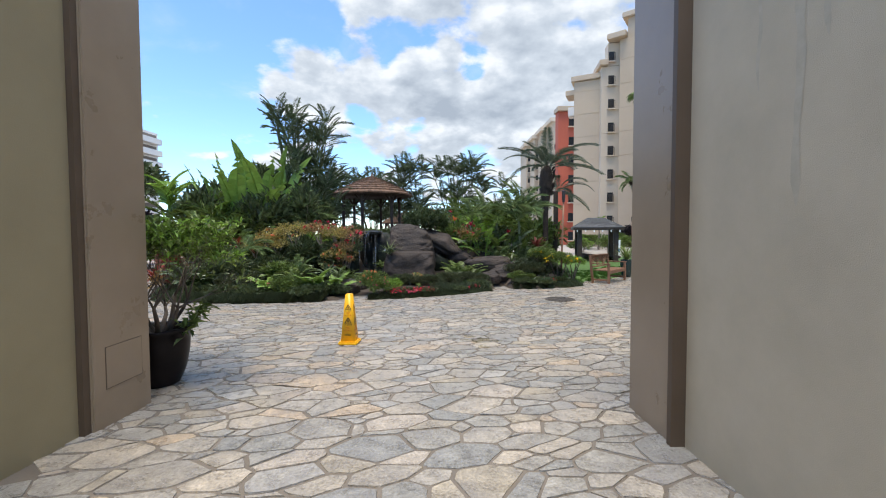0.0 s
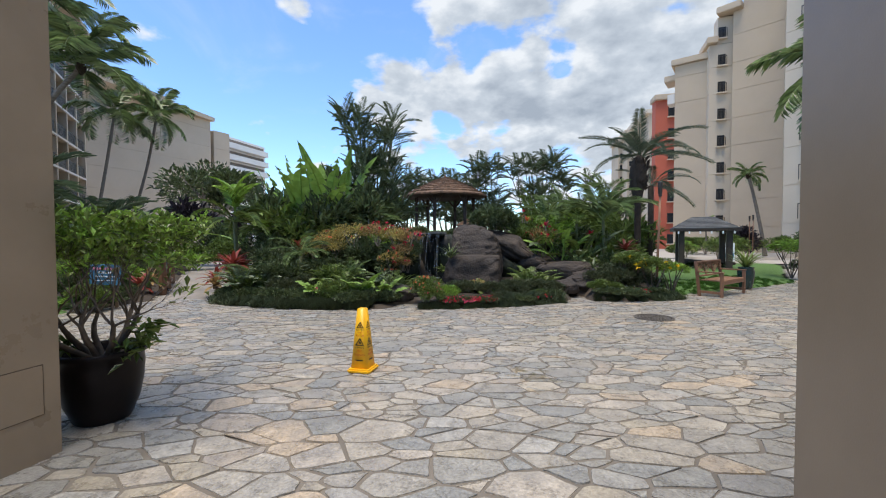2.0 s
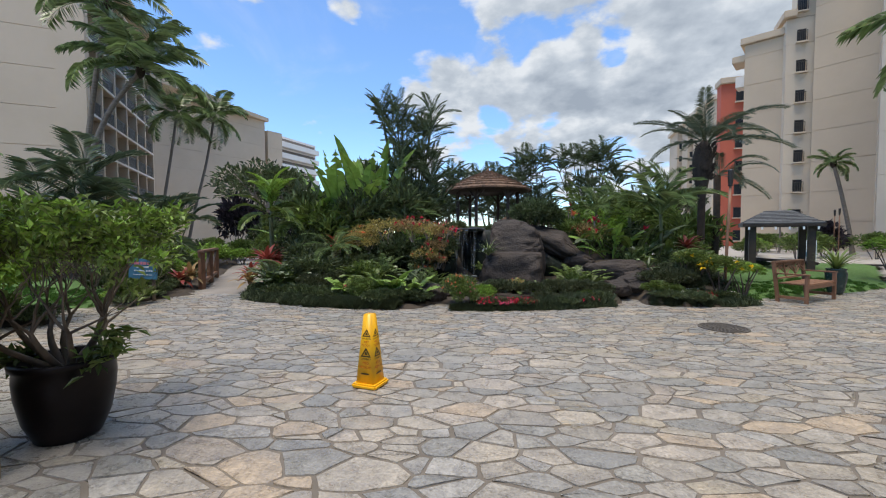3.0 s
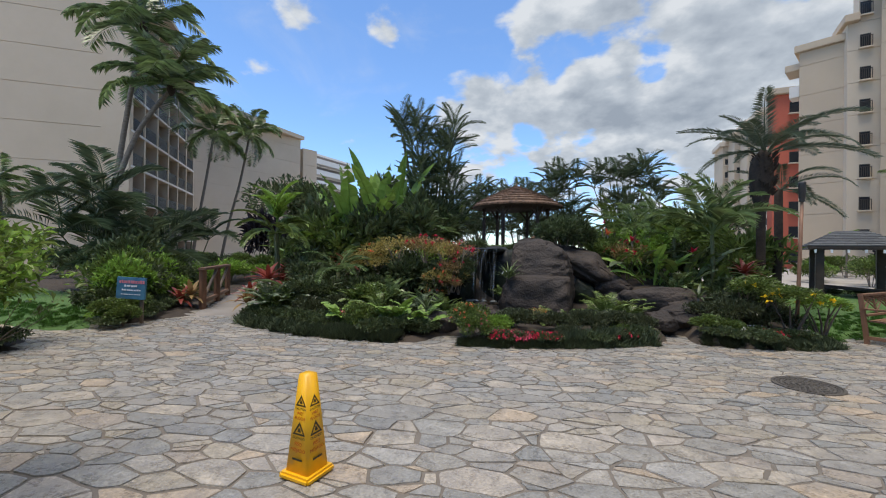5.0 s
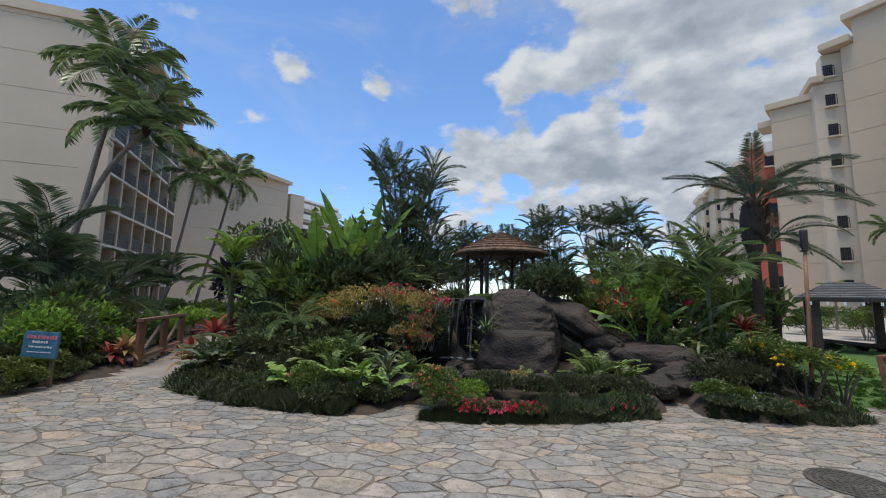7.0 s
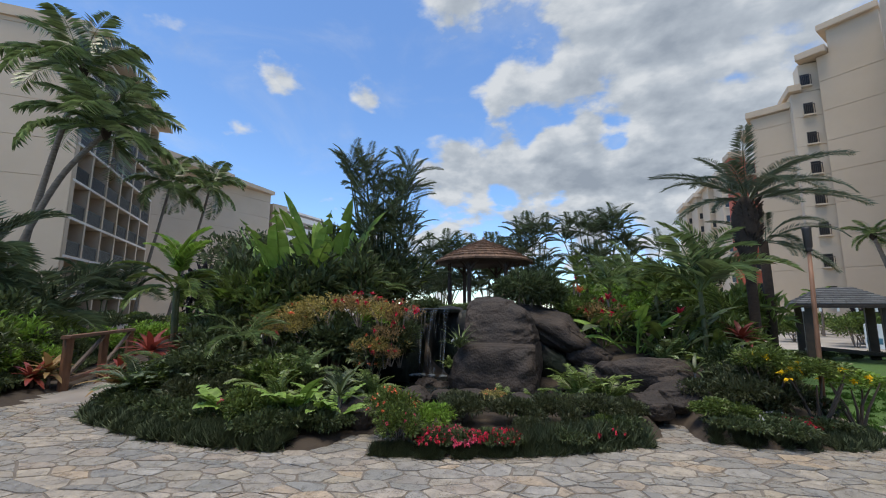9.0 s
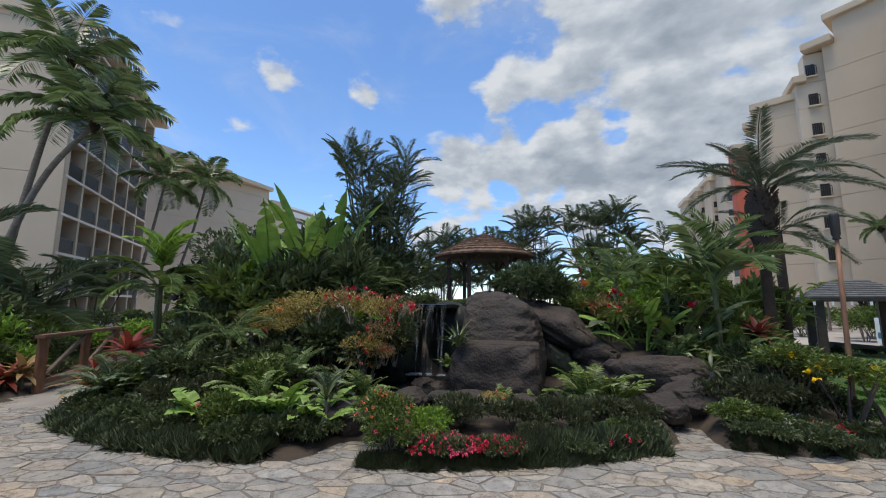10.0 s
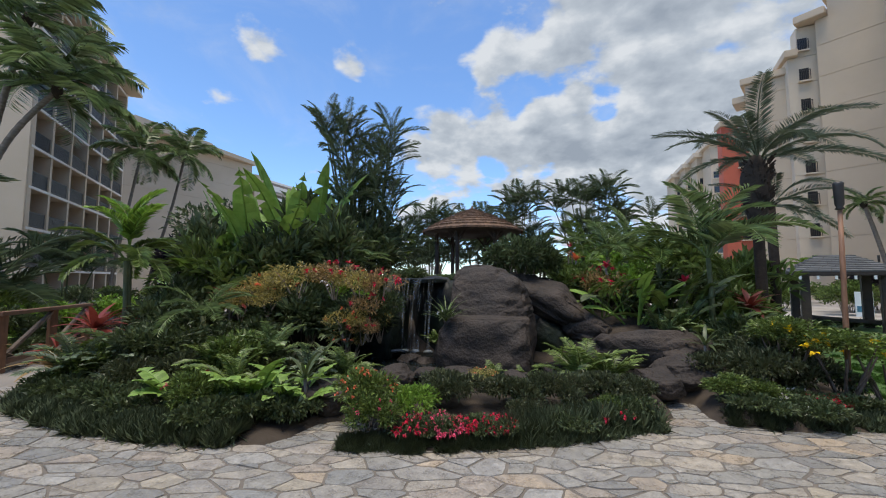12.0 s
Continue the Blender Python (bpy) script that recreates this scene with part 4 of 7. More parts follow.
def rosette(x, y, count, length, width, seed, mat, label, name="ti_plant", low=0.2, high=1.4, z=None, stem=0.0):
    """Strap leaves in a tuft, on a short cane where stem is given."""
    g = random.Random(seed)
    ob = thing(name, label, "plant", name.replace("_", " ") + "s", at=pose(x, y, (soil_at(x, y) if z is None else z) - 0.02))
    if stem:
        v, f = tube([(0, 0, 0), (0.02, 0.01, stem * 0.5), (0, 0, stem)], [0.03, 0.025, 0.02], 6)
        child("cane", mesh_of("cane", v, f, TWIG, True), ob)

    def strap():
        n, verts, faces, p = 6, [], [], Vector((0, 0, 0))
        for i in range(n + 1):
            u = i / n
            w = width * 0.5 * math.sin(math.pi * (0.12 + 0.86 * u)) ** 0.8
            verts += [p + Vector((0, w, 0.3 * w)), p.copy(), p + Vector((0, -w, 0.3 * w))]
            a = -0.1 - 0.9 * u
            p = p + Vector((math.cos(a), 0, math.sin(a))) * (length / n)
        for i in range(n):
            b = i * 3
            faces += [(b, b + 1, b + 4, b + 3), (b + 1, b + 2, b + 5, b + 4)]
        return mesh_of("leaf", verts, faces, mat, True)
    me = cached(("strap", mat.name, length, width), strap)
    for i in range(count):
        u = (i + 0.5) / count
        m = Matrix.Translation((0, 0, stem)) @ Euler((0, 0, i * 2.4)).to_matrix().to_4x4() @ Euler((0, -(low + (high - low) * u + g.uniform(-0.1, 0.1)), 0)).to_matrix().to_4x4() @ Matrix.Scale(g.uniform(0.75, 1.1), 4)
        child("leaf", me, ob, m)
    return ob


def fern(x, y, count, length, seed, z=None, mat=LEAF, label="arching green fern among the rocks"):
    ob = thing("fern", label, "fern", "ferns", at=pose(x, y, (soil_at(x, y) if z is None else z) - 0.02))
    ms = [frond_mesh(("fern", k, mat.name), 0.7, 26, 0.13, 0.03, 0.35, -0.7 - 0.3 * k, mat, 0.15, 0.1, 0.3, 0.1) for k in range(2)]
    crown(ob, Vector((0, 0, 0)), count, ms, 0.25, 1.25, seed, length / 0.7)
    return ob


def grass_strip(name, line, width, count, height, material, label, seed, depth=0.0, inward=1):
    """Tufted border grass along a line, as one sheet of blades."""
    g = np.random.default_rng(seed)
    pts = np.array(line, float)
    seg = np.linalg.norm(np.diff(pts, axis=0), axis=1)
    cum = np.concatenate([[0], np.cumsum(seg)])
    tufts = max(3, int(cum[-1] / 0.085) * 4)
    ts, to = g.random(tufts) * cum[-1], (g.random(tufts)) * width
    th = height * (0.65 + 0.6 * g.random(tufts))
    k = g.integers(0, tufts, count)
    s, o = ts[k] + g.normal(size=count) * 0.035, to[k] + g.normal(size=count) * 0.035
    s = np.clip(s, 0, cum[-1] - 1e-4)
    i = np.searchsorted(cum, s, side="right") - 1
    f = ((s - cum[i]) / seg[i])[:, None]
    p = pts[i] * (1 - f) + pts[i + 1] * f
    d = (pts[i + 1] - pts[i]) / seg[i][:, None]
    nrm = np.stack([-d[:, 1], d[:, 0]], 1) * inward
    p = p + nrm * o[:, None]
    z = np.array([grade(a, b) + 0.0 for a, b in p]) + np.minimum(0.06, o.clip(0) * 0.4) + depth
    base = np.column_stack([p, z])
    lean = g.normal(size=(count, 3)) * 0.7
    lean[:, :2] -= nrm * 0.35
    way = lean + np.array([0, 0, 1.0])
    up = np.column_stack([-nrm, np.full(count, 0.4)])
    L = th[k] * (0.8 + 0.7 * g.random(count))
    verts, faces = leaf_quads(base, way, up, L, np.full(count, 0.005), 0.1, 0.34)
    return tagged(new(name, mesh_np(name, verts, faces, material)), label, "grass", "", "stuff")


def rock(name, x, y, z, radii, seed, label, mat=ROCK, rough=0.22, cuts=4, turn=0.0, category="rock", boxy=0.8, tilt=0.0, taper=0.0):
    """A weathered boulder: flattened facets, cracks and small relief."""
    bm = bmesh.new()
    bmesh.ops.create_icosphere(bm, subdivisions=5, radius=1)
    g = random.Random(seed)
    planes = []
    for i in range(cuts):
        n = Vector((g.uniform(-1, 1), g.uniform(-1, 1), g.uniform(-0.3, 1))).normalized()
        planes.append((n, g.uniform(0.6, 0.85)))
    off = Vector((seed * 3.1, seed * 1.7, seed * 0.9))
    for v in bm.verts:
        c = v.co.copy()
        c = Vector([math.copysign(abs(a) ** boxy, a) for a in c])
        for n, d in planes:
            e = c.dot(n) - d
            if e > 0:
                c -= n * e * 0.85
        k = noise.fractal(c * 1.3 + off, 0.9, 2.1, 5)
        ridge = abs(noise.noise(c * 1.9 + off * 2))
        k += 0.12 * noise.fractal(c * 6 + off, 0.8, 2.2, 3)
        c *= 1 + rough * 0.6 * k - 0.06 * max(0, 0.12 - ridge) / 0.12
        wide = 1 - taper * c.z
        v.co = Vector((c.x * radii[0] * wide, c.y * radii[1] * wide, c.z * radii[2]))
    me = bpy.data.meshes.new(name)
    bm.to_mesh(me)
    bm.free()
    me.materials.append(mat)
    me.shade_smooth()
    ob = new(name, me)
    ob.matrix_world = pose(x, y, z, 0, tilt, turn)
    return tagged(ob, label, category, "garden rocks")


# ---- rocks and waterfall ----
def main_boulder():
    """The great boulder by the falls: a leaning block whose lower half stands forward as a ledge."""
    # height, left edge, right edge, front, back
    levels = [(-0.25, -0.84, 0.84, -0.6, 0.6), (0.2, -0.82, 0.83, -0.62, 0.6), (0.55, -0.78, 0.82, -0.6, 0.58), (0.84, -0.73, 0.8, -0.56, 0.56), (0.92, -0.7, 0.79, -0.5, 0.55),
              (0.96, -0.66, 0.77, -0.34, 0.55), (1.05, -0.64, 0.77, -0.32, 0.52), (1.2, -0.64, 0.75, -0.26, 0.5), (1.4, -0.63, 0.69, -0.16, 0.46), (1.58, -0.61, 0.52, -0.06, 0.42),
              (1.72, -0.57, 0.28, 0.04, 0.38), (1.82, -0.46, 0.02, 0.14, 0.3), (1.85, -0.3, -0.12, 0.2, 0.25)]
    rows, sides, verts, faces = 84, 110, [], []
    for i in range(rows + 1):
        u = i / rows * (len(levels) - 1)
        k = min(len(levels) - 2, int(u))
        z, x0, x1, y0, y1 = (a + (b - a) * (u - k) for a, b in zip(levels[k], levels[k + 1]))
        for j in range(sides):
            a = 2 * math.pi * j / sides
            c, d = math.cos(a), math.sin(a)
            c, d = math.copysign(abs(c) ** 0.4, c), math.copysign(abs(d) ** 0.4, d)
            x, y = (x0 + x1) / 2 + c * (x1 - x0) / 2, (y0 + y1) / 2 + d * (y1 - y0) / 2
            p = Vector((x, y, z))
            big = noise.fractal(p * 1.6 + Vector((4.0, 1.0, 2.0)), 0.9, 2.1, 3)
            fine = noise.fractal(p * 7.0 + Vector((1.0, 6.0, 3.0)), 0.8, 2.2, 5)
            crack = max(0.0, 0.07 - abs(noise.noise(p * 2.3 + Vector((9.0, 2.0, 5.0))))) / 0.07
            out = Vector((c * 0.8, d, 0.25)).normalized()
            verts.append(p + out * (0.085 * big + 0.03 * fine - 0.03 * crack ** 2))
    for i in range(rows):
        for j in range(sides):
            a, b = i * sides + j, i * sides + (j + 1) % sides
            faces.append((a, b, b + sides, a + sides))
    faces += [tuple(range(sides))[::-1], tuple(range(rows * sides, (rows + 1) * sides))]
    ob = new("boulder", mesh_of("boulder", verts, faces, ROCK, True))
    ob.matrix_world = pose(-1.1, 13.0, 0.0)
    tagged(ob, "large brown lava boulder with a broad ledge beside the waterfall", "rock", "garden rocks")


main_boulder()
rock("boulder", -0.1, 14.1, 1.2, (0.95, 0.6, 0.34), 8, "sloping brown lava boulder behind the falls", cuts=5, boxy=0.6, rough=0.3, tilt=27)
rock("boulder", 0.62, 13.9, 0.72, (0.42, 0.4, 0.3), 10, "angular brown lava rock below the sloping boulder", cuts=5, boxy=0.6, rough=0.3, tilt=12)
# black colour here paints the shade beneath the sloping boulder
rock("boulder", -0.15, 13.9, 0.45, (0.5, 0.4, 0.5), 9, "rock under the sloping boulder, coloured black for the shade there", ROCK_WET_SHADED)
rock("boulder", 1.55, 13.5, 0.3, (1.0, 0.6, 0.52), 11, "long low dark lava boulder at the pool edge", cuts=5, boxy=0.68, rough=0.3)
rock("boulder", -3.12, 13.3, 0.7, (0.3, 0.5, 0.9), 14, "dark wet mossy rock beside the falls", MOSSY)
rock("boulder", -2.3, 14.0, 0.62, (0.75, 0.42, 0.98), 19, "black wet rock face behind the falling water", ROCK_WET_SHADED, 0.12, 5)
rock("boulder", -3.6, 13.0, 0.5, (0.9, 0.6, 0.75), 21, "dark lava rock under trailing shrubs", ROCK_WET_SHADED)
for i, (x, y, r, s) in enumerate([(-2.5, 10.25, 0.3, 31), (-2.62, 11.35, 0.24, 32), (-2.25, 10.9, 0.2, 33), (1.45, 12.1, 0.28, 34), (1.75, 12.45, 0.3, 35), (1.15, 11.9, 0.2, 36), (2.15, 12.55, 0.3, 37),
                                  (1.9, 13.1, 0.32, 38), (-0.4, 11.75, 0.26, 39), (-4.2, 11.6, 0.3, 40), (-5.0, 11.8, 0.36, 41), (0.2, 12.7, 0.3, 42), (-3.5, 11.35, 0.24, 43), (-3.05, 11.3, 0.2, 45), (-2.2, 11.6, 0.26, 46), (-1.75, 11.9, 0.22, 47), (-2.5, 12.75, 0.26, 48), (-2.1, 12.7, 0.2, 49), (-1.3, 11.9, 0.24, 50)]):
    rock("boulder", x, y, soil_at(x, y) + r * 0.35, (r * 1.25, r, r * 0.75), s, "rounded dark lava boulder at the bed edge", turn=i * 40)
rock("stone", -4.9, 11.0, 0.36, (0.14, 0.12, 0.3), 44, "small upright pointed grey stone in the bed", rough=0.15)
pool = [(-4.6, 11.4), (-3.4, 11.05), (-2.2, 11.3), (-1.6, 11.75), (-0.3, 11.95), (1.2, 12.3), (1.4, 13.0), (-0.5, 13.3), (-2.0, 13.9), (-3.0, 13.6), (-4.4, 12.6)]
pond = mesh_of("pond", [(x, y, 0.12) for x, y in pool], [tuple(range(len(pool)))], WATER)
tagged(new("pond", pond), "small dark still pond under the waterfall", "pond", "", "structure")
def veil():
    """Broken falling water: streaks of white between clear gaps."""
    m, nt, bsdf = nodes_of("water_veil")
    N, L = nt.nodes.new, nt.links.new
    co, mp, n = N("ShaderNodeTexCoord"), N("ShaderNodeMapping"), N("ShaderNodeTexNoise")
    mp.inputs["Scale"].default_value = (26, 1, 1.6)
    n.inputs["Scale"].default_value, n.inputs["Detail"].default_value = 1.0, 6
    L(co.outputs["Object"], mp.inputs[0])
    L(mp.outputs[0], n.inputs["Vector"])
    r = N("ShaderNodeMapRange")
    r.inputs["From Min"].default_value, r.inputs["From Max"].default_value, r.inputs["To Max"].default_value = 0.5, 0.78, 0.42
    L(n.outputs["Fac"], r.inputs["Value"])
    bsdf.inputs["Base Color"].default_value, bsdf.inputs["Roughness"].default_value = (0.4, 0.45, 0.49, 1), 0.2
    tr, mx = N("ShaderNodeBsdfTransparent"), N("ShaderNodeMixShader")
    L(r.outputs[0], mx.inputs[0])
    L(tr.outputs[0], mx.inputs[1])
    L(bsdf.outputs[0], mx.inputs[2])
    L(mx.outputs[0], nt.nodes["Material Output"].inputs[0])
    return m


VEIL = veil()
falls = thing("waterfall", "thin white streams falling over a black rock lip", "waterfall", at=pose(-2.5, 13.32, 0))
g0 = random.Random(4)
part("lip", box((-0.42, -0.12, 1.5), (0.4, 0.6, 1.57), None, 0.02), ROCK_WET_SHADED, falls, "flat wet stone lip")
part("overflow", box((-0.36, -0.16, 1.572), (0.36, 0.4, 1.59), None, 0.005), FALLS, falls, "bright water at the brim")


def sheet_of_water(x0, x1, seed):
    g = random.Random(seed)
    n, cols, verts, faces = 14, 10, [], []
    for i in range(n + 1):
        u = i / n
        for k in range(cols + 1):
            x = x0 + (x1 - x0) * k / cols
            verts.append((x + 0.012 * math.sin(9 * u + k + seed), -0.16 - 0.2 * u ** 0.6 + 0.015 * math.sin(k * 1.7 + seed) + g.uniform(-0.004, 0.004), 1.575 - 1.3 * u))
    for i in range(n):
        for k in range(cols):
            a = i * (cols + 1) + k
            faces.append((a, a + 1, a + cols + 2, a + cols + 1))
    child("water_sheet", mesh_of("water_sheet", verts, faces, VEIL, True), falls)


sheet_of_water(-0.36, -0.12, 1)
sheet_of_water(-0.08, 0.12, 2)
sheet_of_water(0.18, 0.35, 3)
for x in (-0.34, -0.31, -0.22, -0.02, 0.31):
    w = g0.uniform(0.001, 0.003) * (1.4 if x < -0.25 or x > 0.3 else 1.0)
    pts = [(x, -0.17, 1.58), (x, -0.22, 1.5), (x + g0.uniform(-0.015, 0.015), -0.3, 1.0), (x + g0.uniform(-0.025, 0.025), -0.37, 0.2)]
    v, f = tube(pts, [w * 0.6, w, w * 0.8, w * 1.3], 6, False)
    child("stream", mesh_of("stream", v, f, FALLS, True), falls)
for i in range(9):
    bm = bmesh.new()
    bmesh.ops.create_icosphere(bm, subdivisions=2, radius=1)
    for v in bm.verts:
        v.co = Vector((v.co.x * 0.09, v.co.y * 0.07, v.co.z * 0.03)) * g0.uniform(0.7, 1.2)
    bmesh.ops.translate(bm, verts=bm.verts, vec=(g0.uniform(-0.38, 0.36), -0.42 + g0.uniform(-0.1, 0.05), 0.25))
    part("splash", bm, FALLS, falls)


# ---- gazebo on the mound ----
def gazebo(x, y, z, radius, eave, peak):
    ob = thing("gazebo", "round open timber gazebo with a brown shingled conical roof", "gazebo", at=pose(x, y, z))
    for k in range(6):
        a = math.pi * (k + 0.35) / 3
        px, py = radius * 0.72 * math.cos(a), radius * 0.72 * math.sin(a)
        part("post", add_beam(bmesh.new(), (px, py, -0.3), (px, py, eave + 0.1), 0.16, 0.16, 0.01), DARK_WOOD, ob)
        for s in (-1, 1):
            b = a + s * 0.28
            part("brace", add_beam(bmesh.new(), (px, py, eave - 0.55), (radius * 0.74 * math.cos(b), radius * 0.74 * math.sin(b), eave + 0.05), 0.08, 0.08), DARK_WOOD, ob)
    v, f = lathe([(radius * 0.97, eave - 0.03), (radius * 0.98, eave + 0.05), (radius * 0.7, eave + 0.42), (0.05, peak - 0.15)], 48)
    child("soffit", mesh_of("soffit", v, f, DARK_WOOD, True), ob, None, "dark timber underside of the roof")
    rows, verts, faces = 9, [], []
    for r in range(rows):
        u0, u1 = r / rows, (r + 1.2) / rows
        prof = lambda u: (radius * (1 - u) ** 1.0 + 0.03, eave + (peak - eave) * (u ** 0.82))
        (ra, za), (rb, zb) = prof(u0), prof(min(1, u1))
        n = max(10, int(6.283 * ra / 0.16))
        gg = random.Random(r)
        for k in range(n):
            a0, a1 = 6.2832 * (k + 0.03) / n, 6.2832 * (k + 0.97) / n
            lift, drop = 0.075 + gg.uniform(0, 0.025), gg.uniform(-0.02, 0.02)
            b = len(verts)
            for rr, zz in ((ra + 0.03 + drop, za + lift), (rb, zb + 0.012), (ra + 0.03 + drop, za + lift - 0.085)):
                for a in (a0, a1):
                    verts.append((rr * math.cos(a), rr * math.sin(a), zz))
            faces += [(b, b + 1, b + 3, b + 2), (b, b + 4, b + 5, b + 1), (b, b + 2, b + 4), (b + 1, b + 5, b + 3)]
    tagged(child("shingles", mesh_of("shingles", verts, faces, SHINGLE), ob, None, "weathered brown roof shingles"), kind="stuff")
    v, f = lathe([(0.12, peak - 0.1), (0.14, peak), (0.06, peak + 0.08), (0.02, peak + 0.2)], 14)
    child("finial", mesh_of("finial", v, f, SHINGLE, True), ob)
    floor_v, floor_f = lathe([(radius * 0.85, -0.3), (radius * 0.85, 0.0), (0.01, 0.01)], 32)
    child("deck", mesh_of("deck", floor_v, floor_f, WOOD_GREY), ob)
    return ob


gazebo(-4.45, 25.4, 1.38, 2.45, 2.5, 3.72)
v, f = lathe([(1.9, 0), (1.9, 0.05), (1.2, 0.45), (0.05, 0.9)], 32)
low_roof = thing("pavilion_roof", "smaller brown shingled roof beyond the gazebo", "roof", at=pose(-2.9, 31.0, 2.3))
child("roof", mesh_of("roof", v, f, SHINGLE), low_roof)
for a in range(4):
    part("post", add_beam(bmesh.new(), (1.5 * math.cos(a * 1.57), 1.5 * math.sin(a * 1.57), -2.4), (1.5 * math.cos(a * 1.57), 1.5 * math.sin(a * 1.57), 0.1), 0.14, 0.14), DARK_WOOD, low_roof)


def hip_pavilion(x, y, z, w, d, eave, peak, turn):
    ob = thing("pavilion", "open pavilion with a grey hipped roof on dark posts", "pavilion", at=pose(x, y, z, 0, 0, turn))
    for sx in (-1, 1):
        for sy in (-1, 1):
            part("post", add_beam(bmesh.new(), (sx * w * 0.36, sy * d * 0.36, 0), (sx * w * 0.36, sy * d * 0.36, eave + 0.05), 0.24, 0.24, 0.02), DARK_WOOD, ob)
    bm = bmesh.new()
    for sx, sy, lx, ly in ((0, -1, w, 0.1), (0, 1, w, 0.1), (-1, 0, 0.1, d), (1, 0, 0.1, d)):
        add_box(bm, (sx * (w / 2 - 0.06) - lx / 2, sy * (d / 2 - 0.06) - ly / 2, eave - 0.12), (sx * (w / 2 - 0.06) + lx / 2, sy * (d / 2 - 0.06) + ly / 2, eave + 0.02))
    part("fascia", bm, DARK_WOOD, ob)
    ridge = w * 0.16
    verts = [(-w / 2, -d / 2, eave), (w / 2, -d / 2, eave), (w / 2, d / 2, eave), (-w / 2, d / 2, eave), (-ridge, 0, peak), (ridge, 0, peak)]
    under = [(a, b, c - 0.06) for a, b, c in verts]
    child("ceiling_board", mesh_of("ceiling_board", under, [(0, 4, 5, 1), (1, 5, 2), (2, 5, 4, 3), (3, 4, 0)], DARK_WOOD), ob)
    sv, sf = [], []
    P = [Vector(p) for p in verts]
    for a, b, c, e in ((0, 1, 5, 4), (2, 3, 4, 5), (1, 2, 5, 5), (3, 0, 4, 4)):
        rows = 9
        for r in range(rows):
            u0, u1 = r / rows, min(1, (r + 1.15) / rows)
            l0, r0 = P[a].lerp(P[e], u0), P[b].lerp(P[c], u0)
            l1, r1 = P[a].lerp(P[e], u1), P[b].lerp(P[c], u1)
            n = max(1, int((r0 - l0).length / 0.3))
            for k in range(n):
                s0, s1 = (k + 0.02) / n, (k + 0.98) / n
                q = len(sv)
                sv += [l0.lerp(r0, s0) + Vector((0, 0, 0.045)), l0.lerp(r0, s1) + Vector((0, 0, 0.045)), l1.lerp(r1, s1) + Vector((0, 0, 0.012)), l1.lerp(r1, s0) + Vector((0, 0, 0.012)),
                       l0.lerp(r0, s0), l0.lerp(r0, s1)]
                sf += [(q, q + 1, q + 2, q + 3), (q, q + 4, q + 5, q + 1)]
    child("roof_covering", mesh_of("roof_covering", sv, sf, ROOF_GREY), ob, None, "grey slate roof covering")
    for sx in (-1, 1):
        for k in range(6):
            xx = -w / 2 + w * (k + 0.5) / 6
            if sx > 0:
                part("lamp_bulb", box((xx - 0.03, -d / 2, eave - 0.24), (xx + 0.03, -d / 2 + 0.06, eave - 0.125)), SIGN_WHITE, ob)
    part("seat_rail", add_beam(bmesh.new(), (-w * 0.3, 0, 0.42), (w * 0.5, -0.3, 0.3), 0.16, 0.12, 0.03), DARK_WOOD, ob)
    part("seat_leg", add_beam(bmesh.new(), (-w * 0.3, 0, 0.0), (-w * 0.3, 0, 0.42), 0.4, 0.35, 0.03), DARK_WOOD, ob)
    return ob


hip_pavilion(8.7, 22.9, -0.12, 2.6, 2.4, 1.93, 2.5, -14)


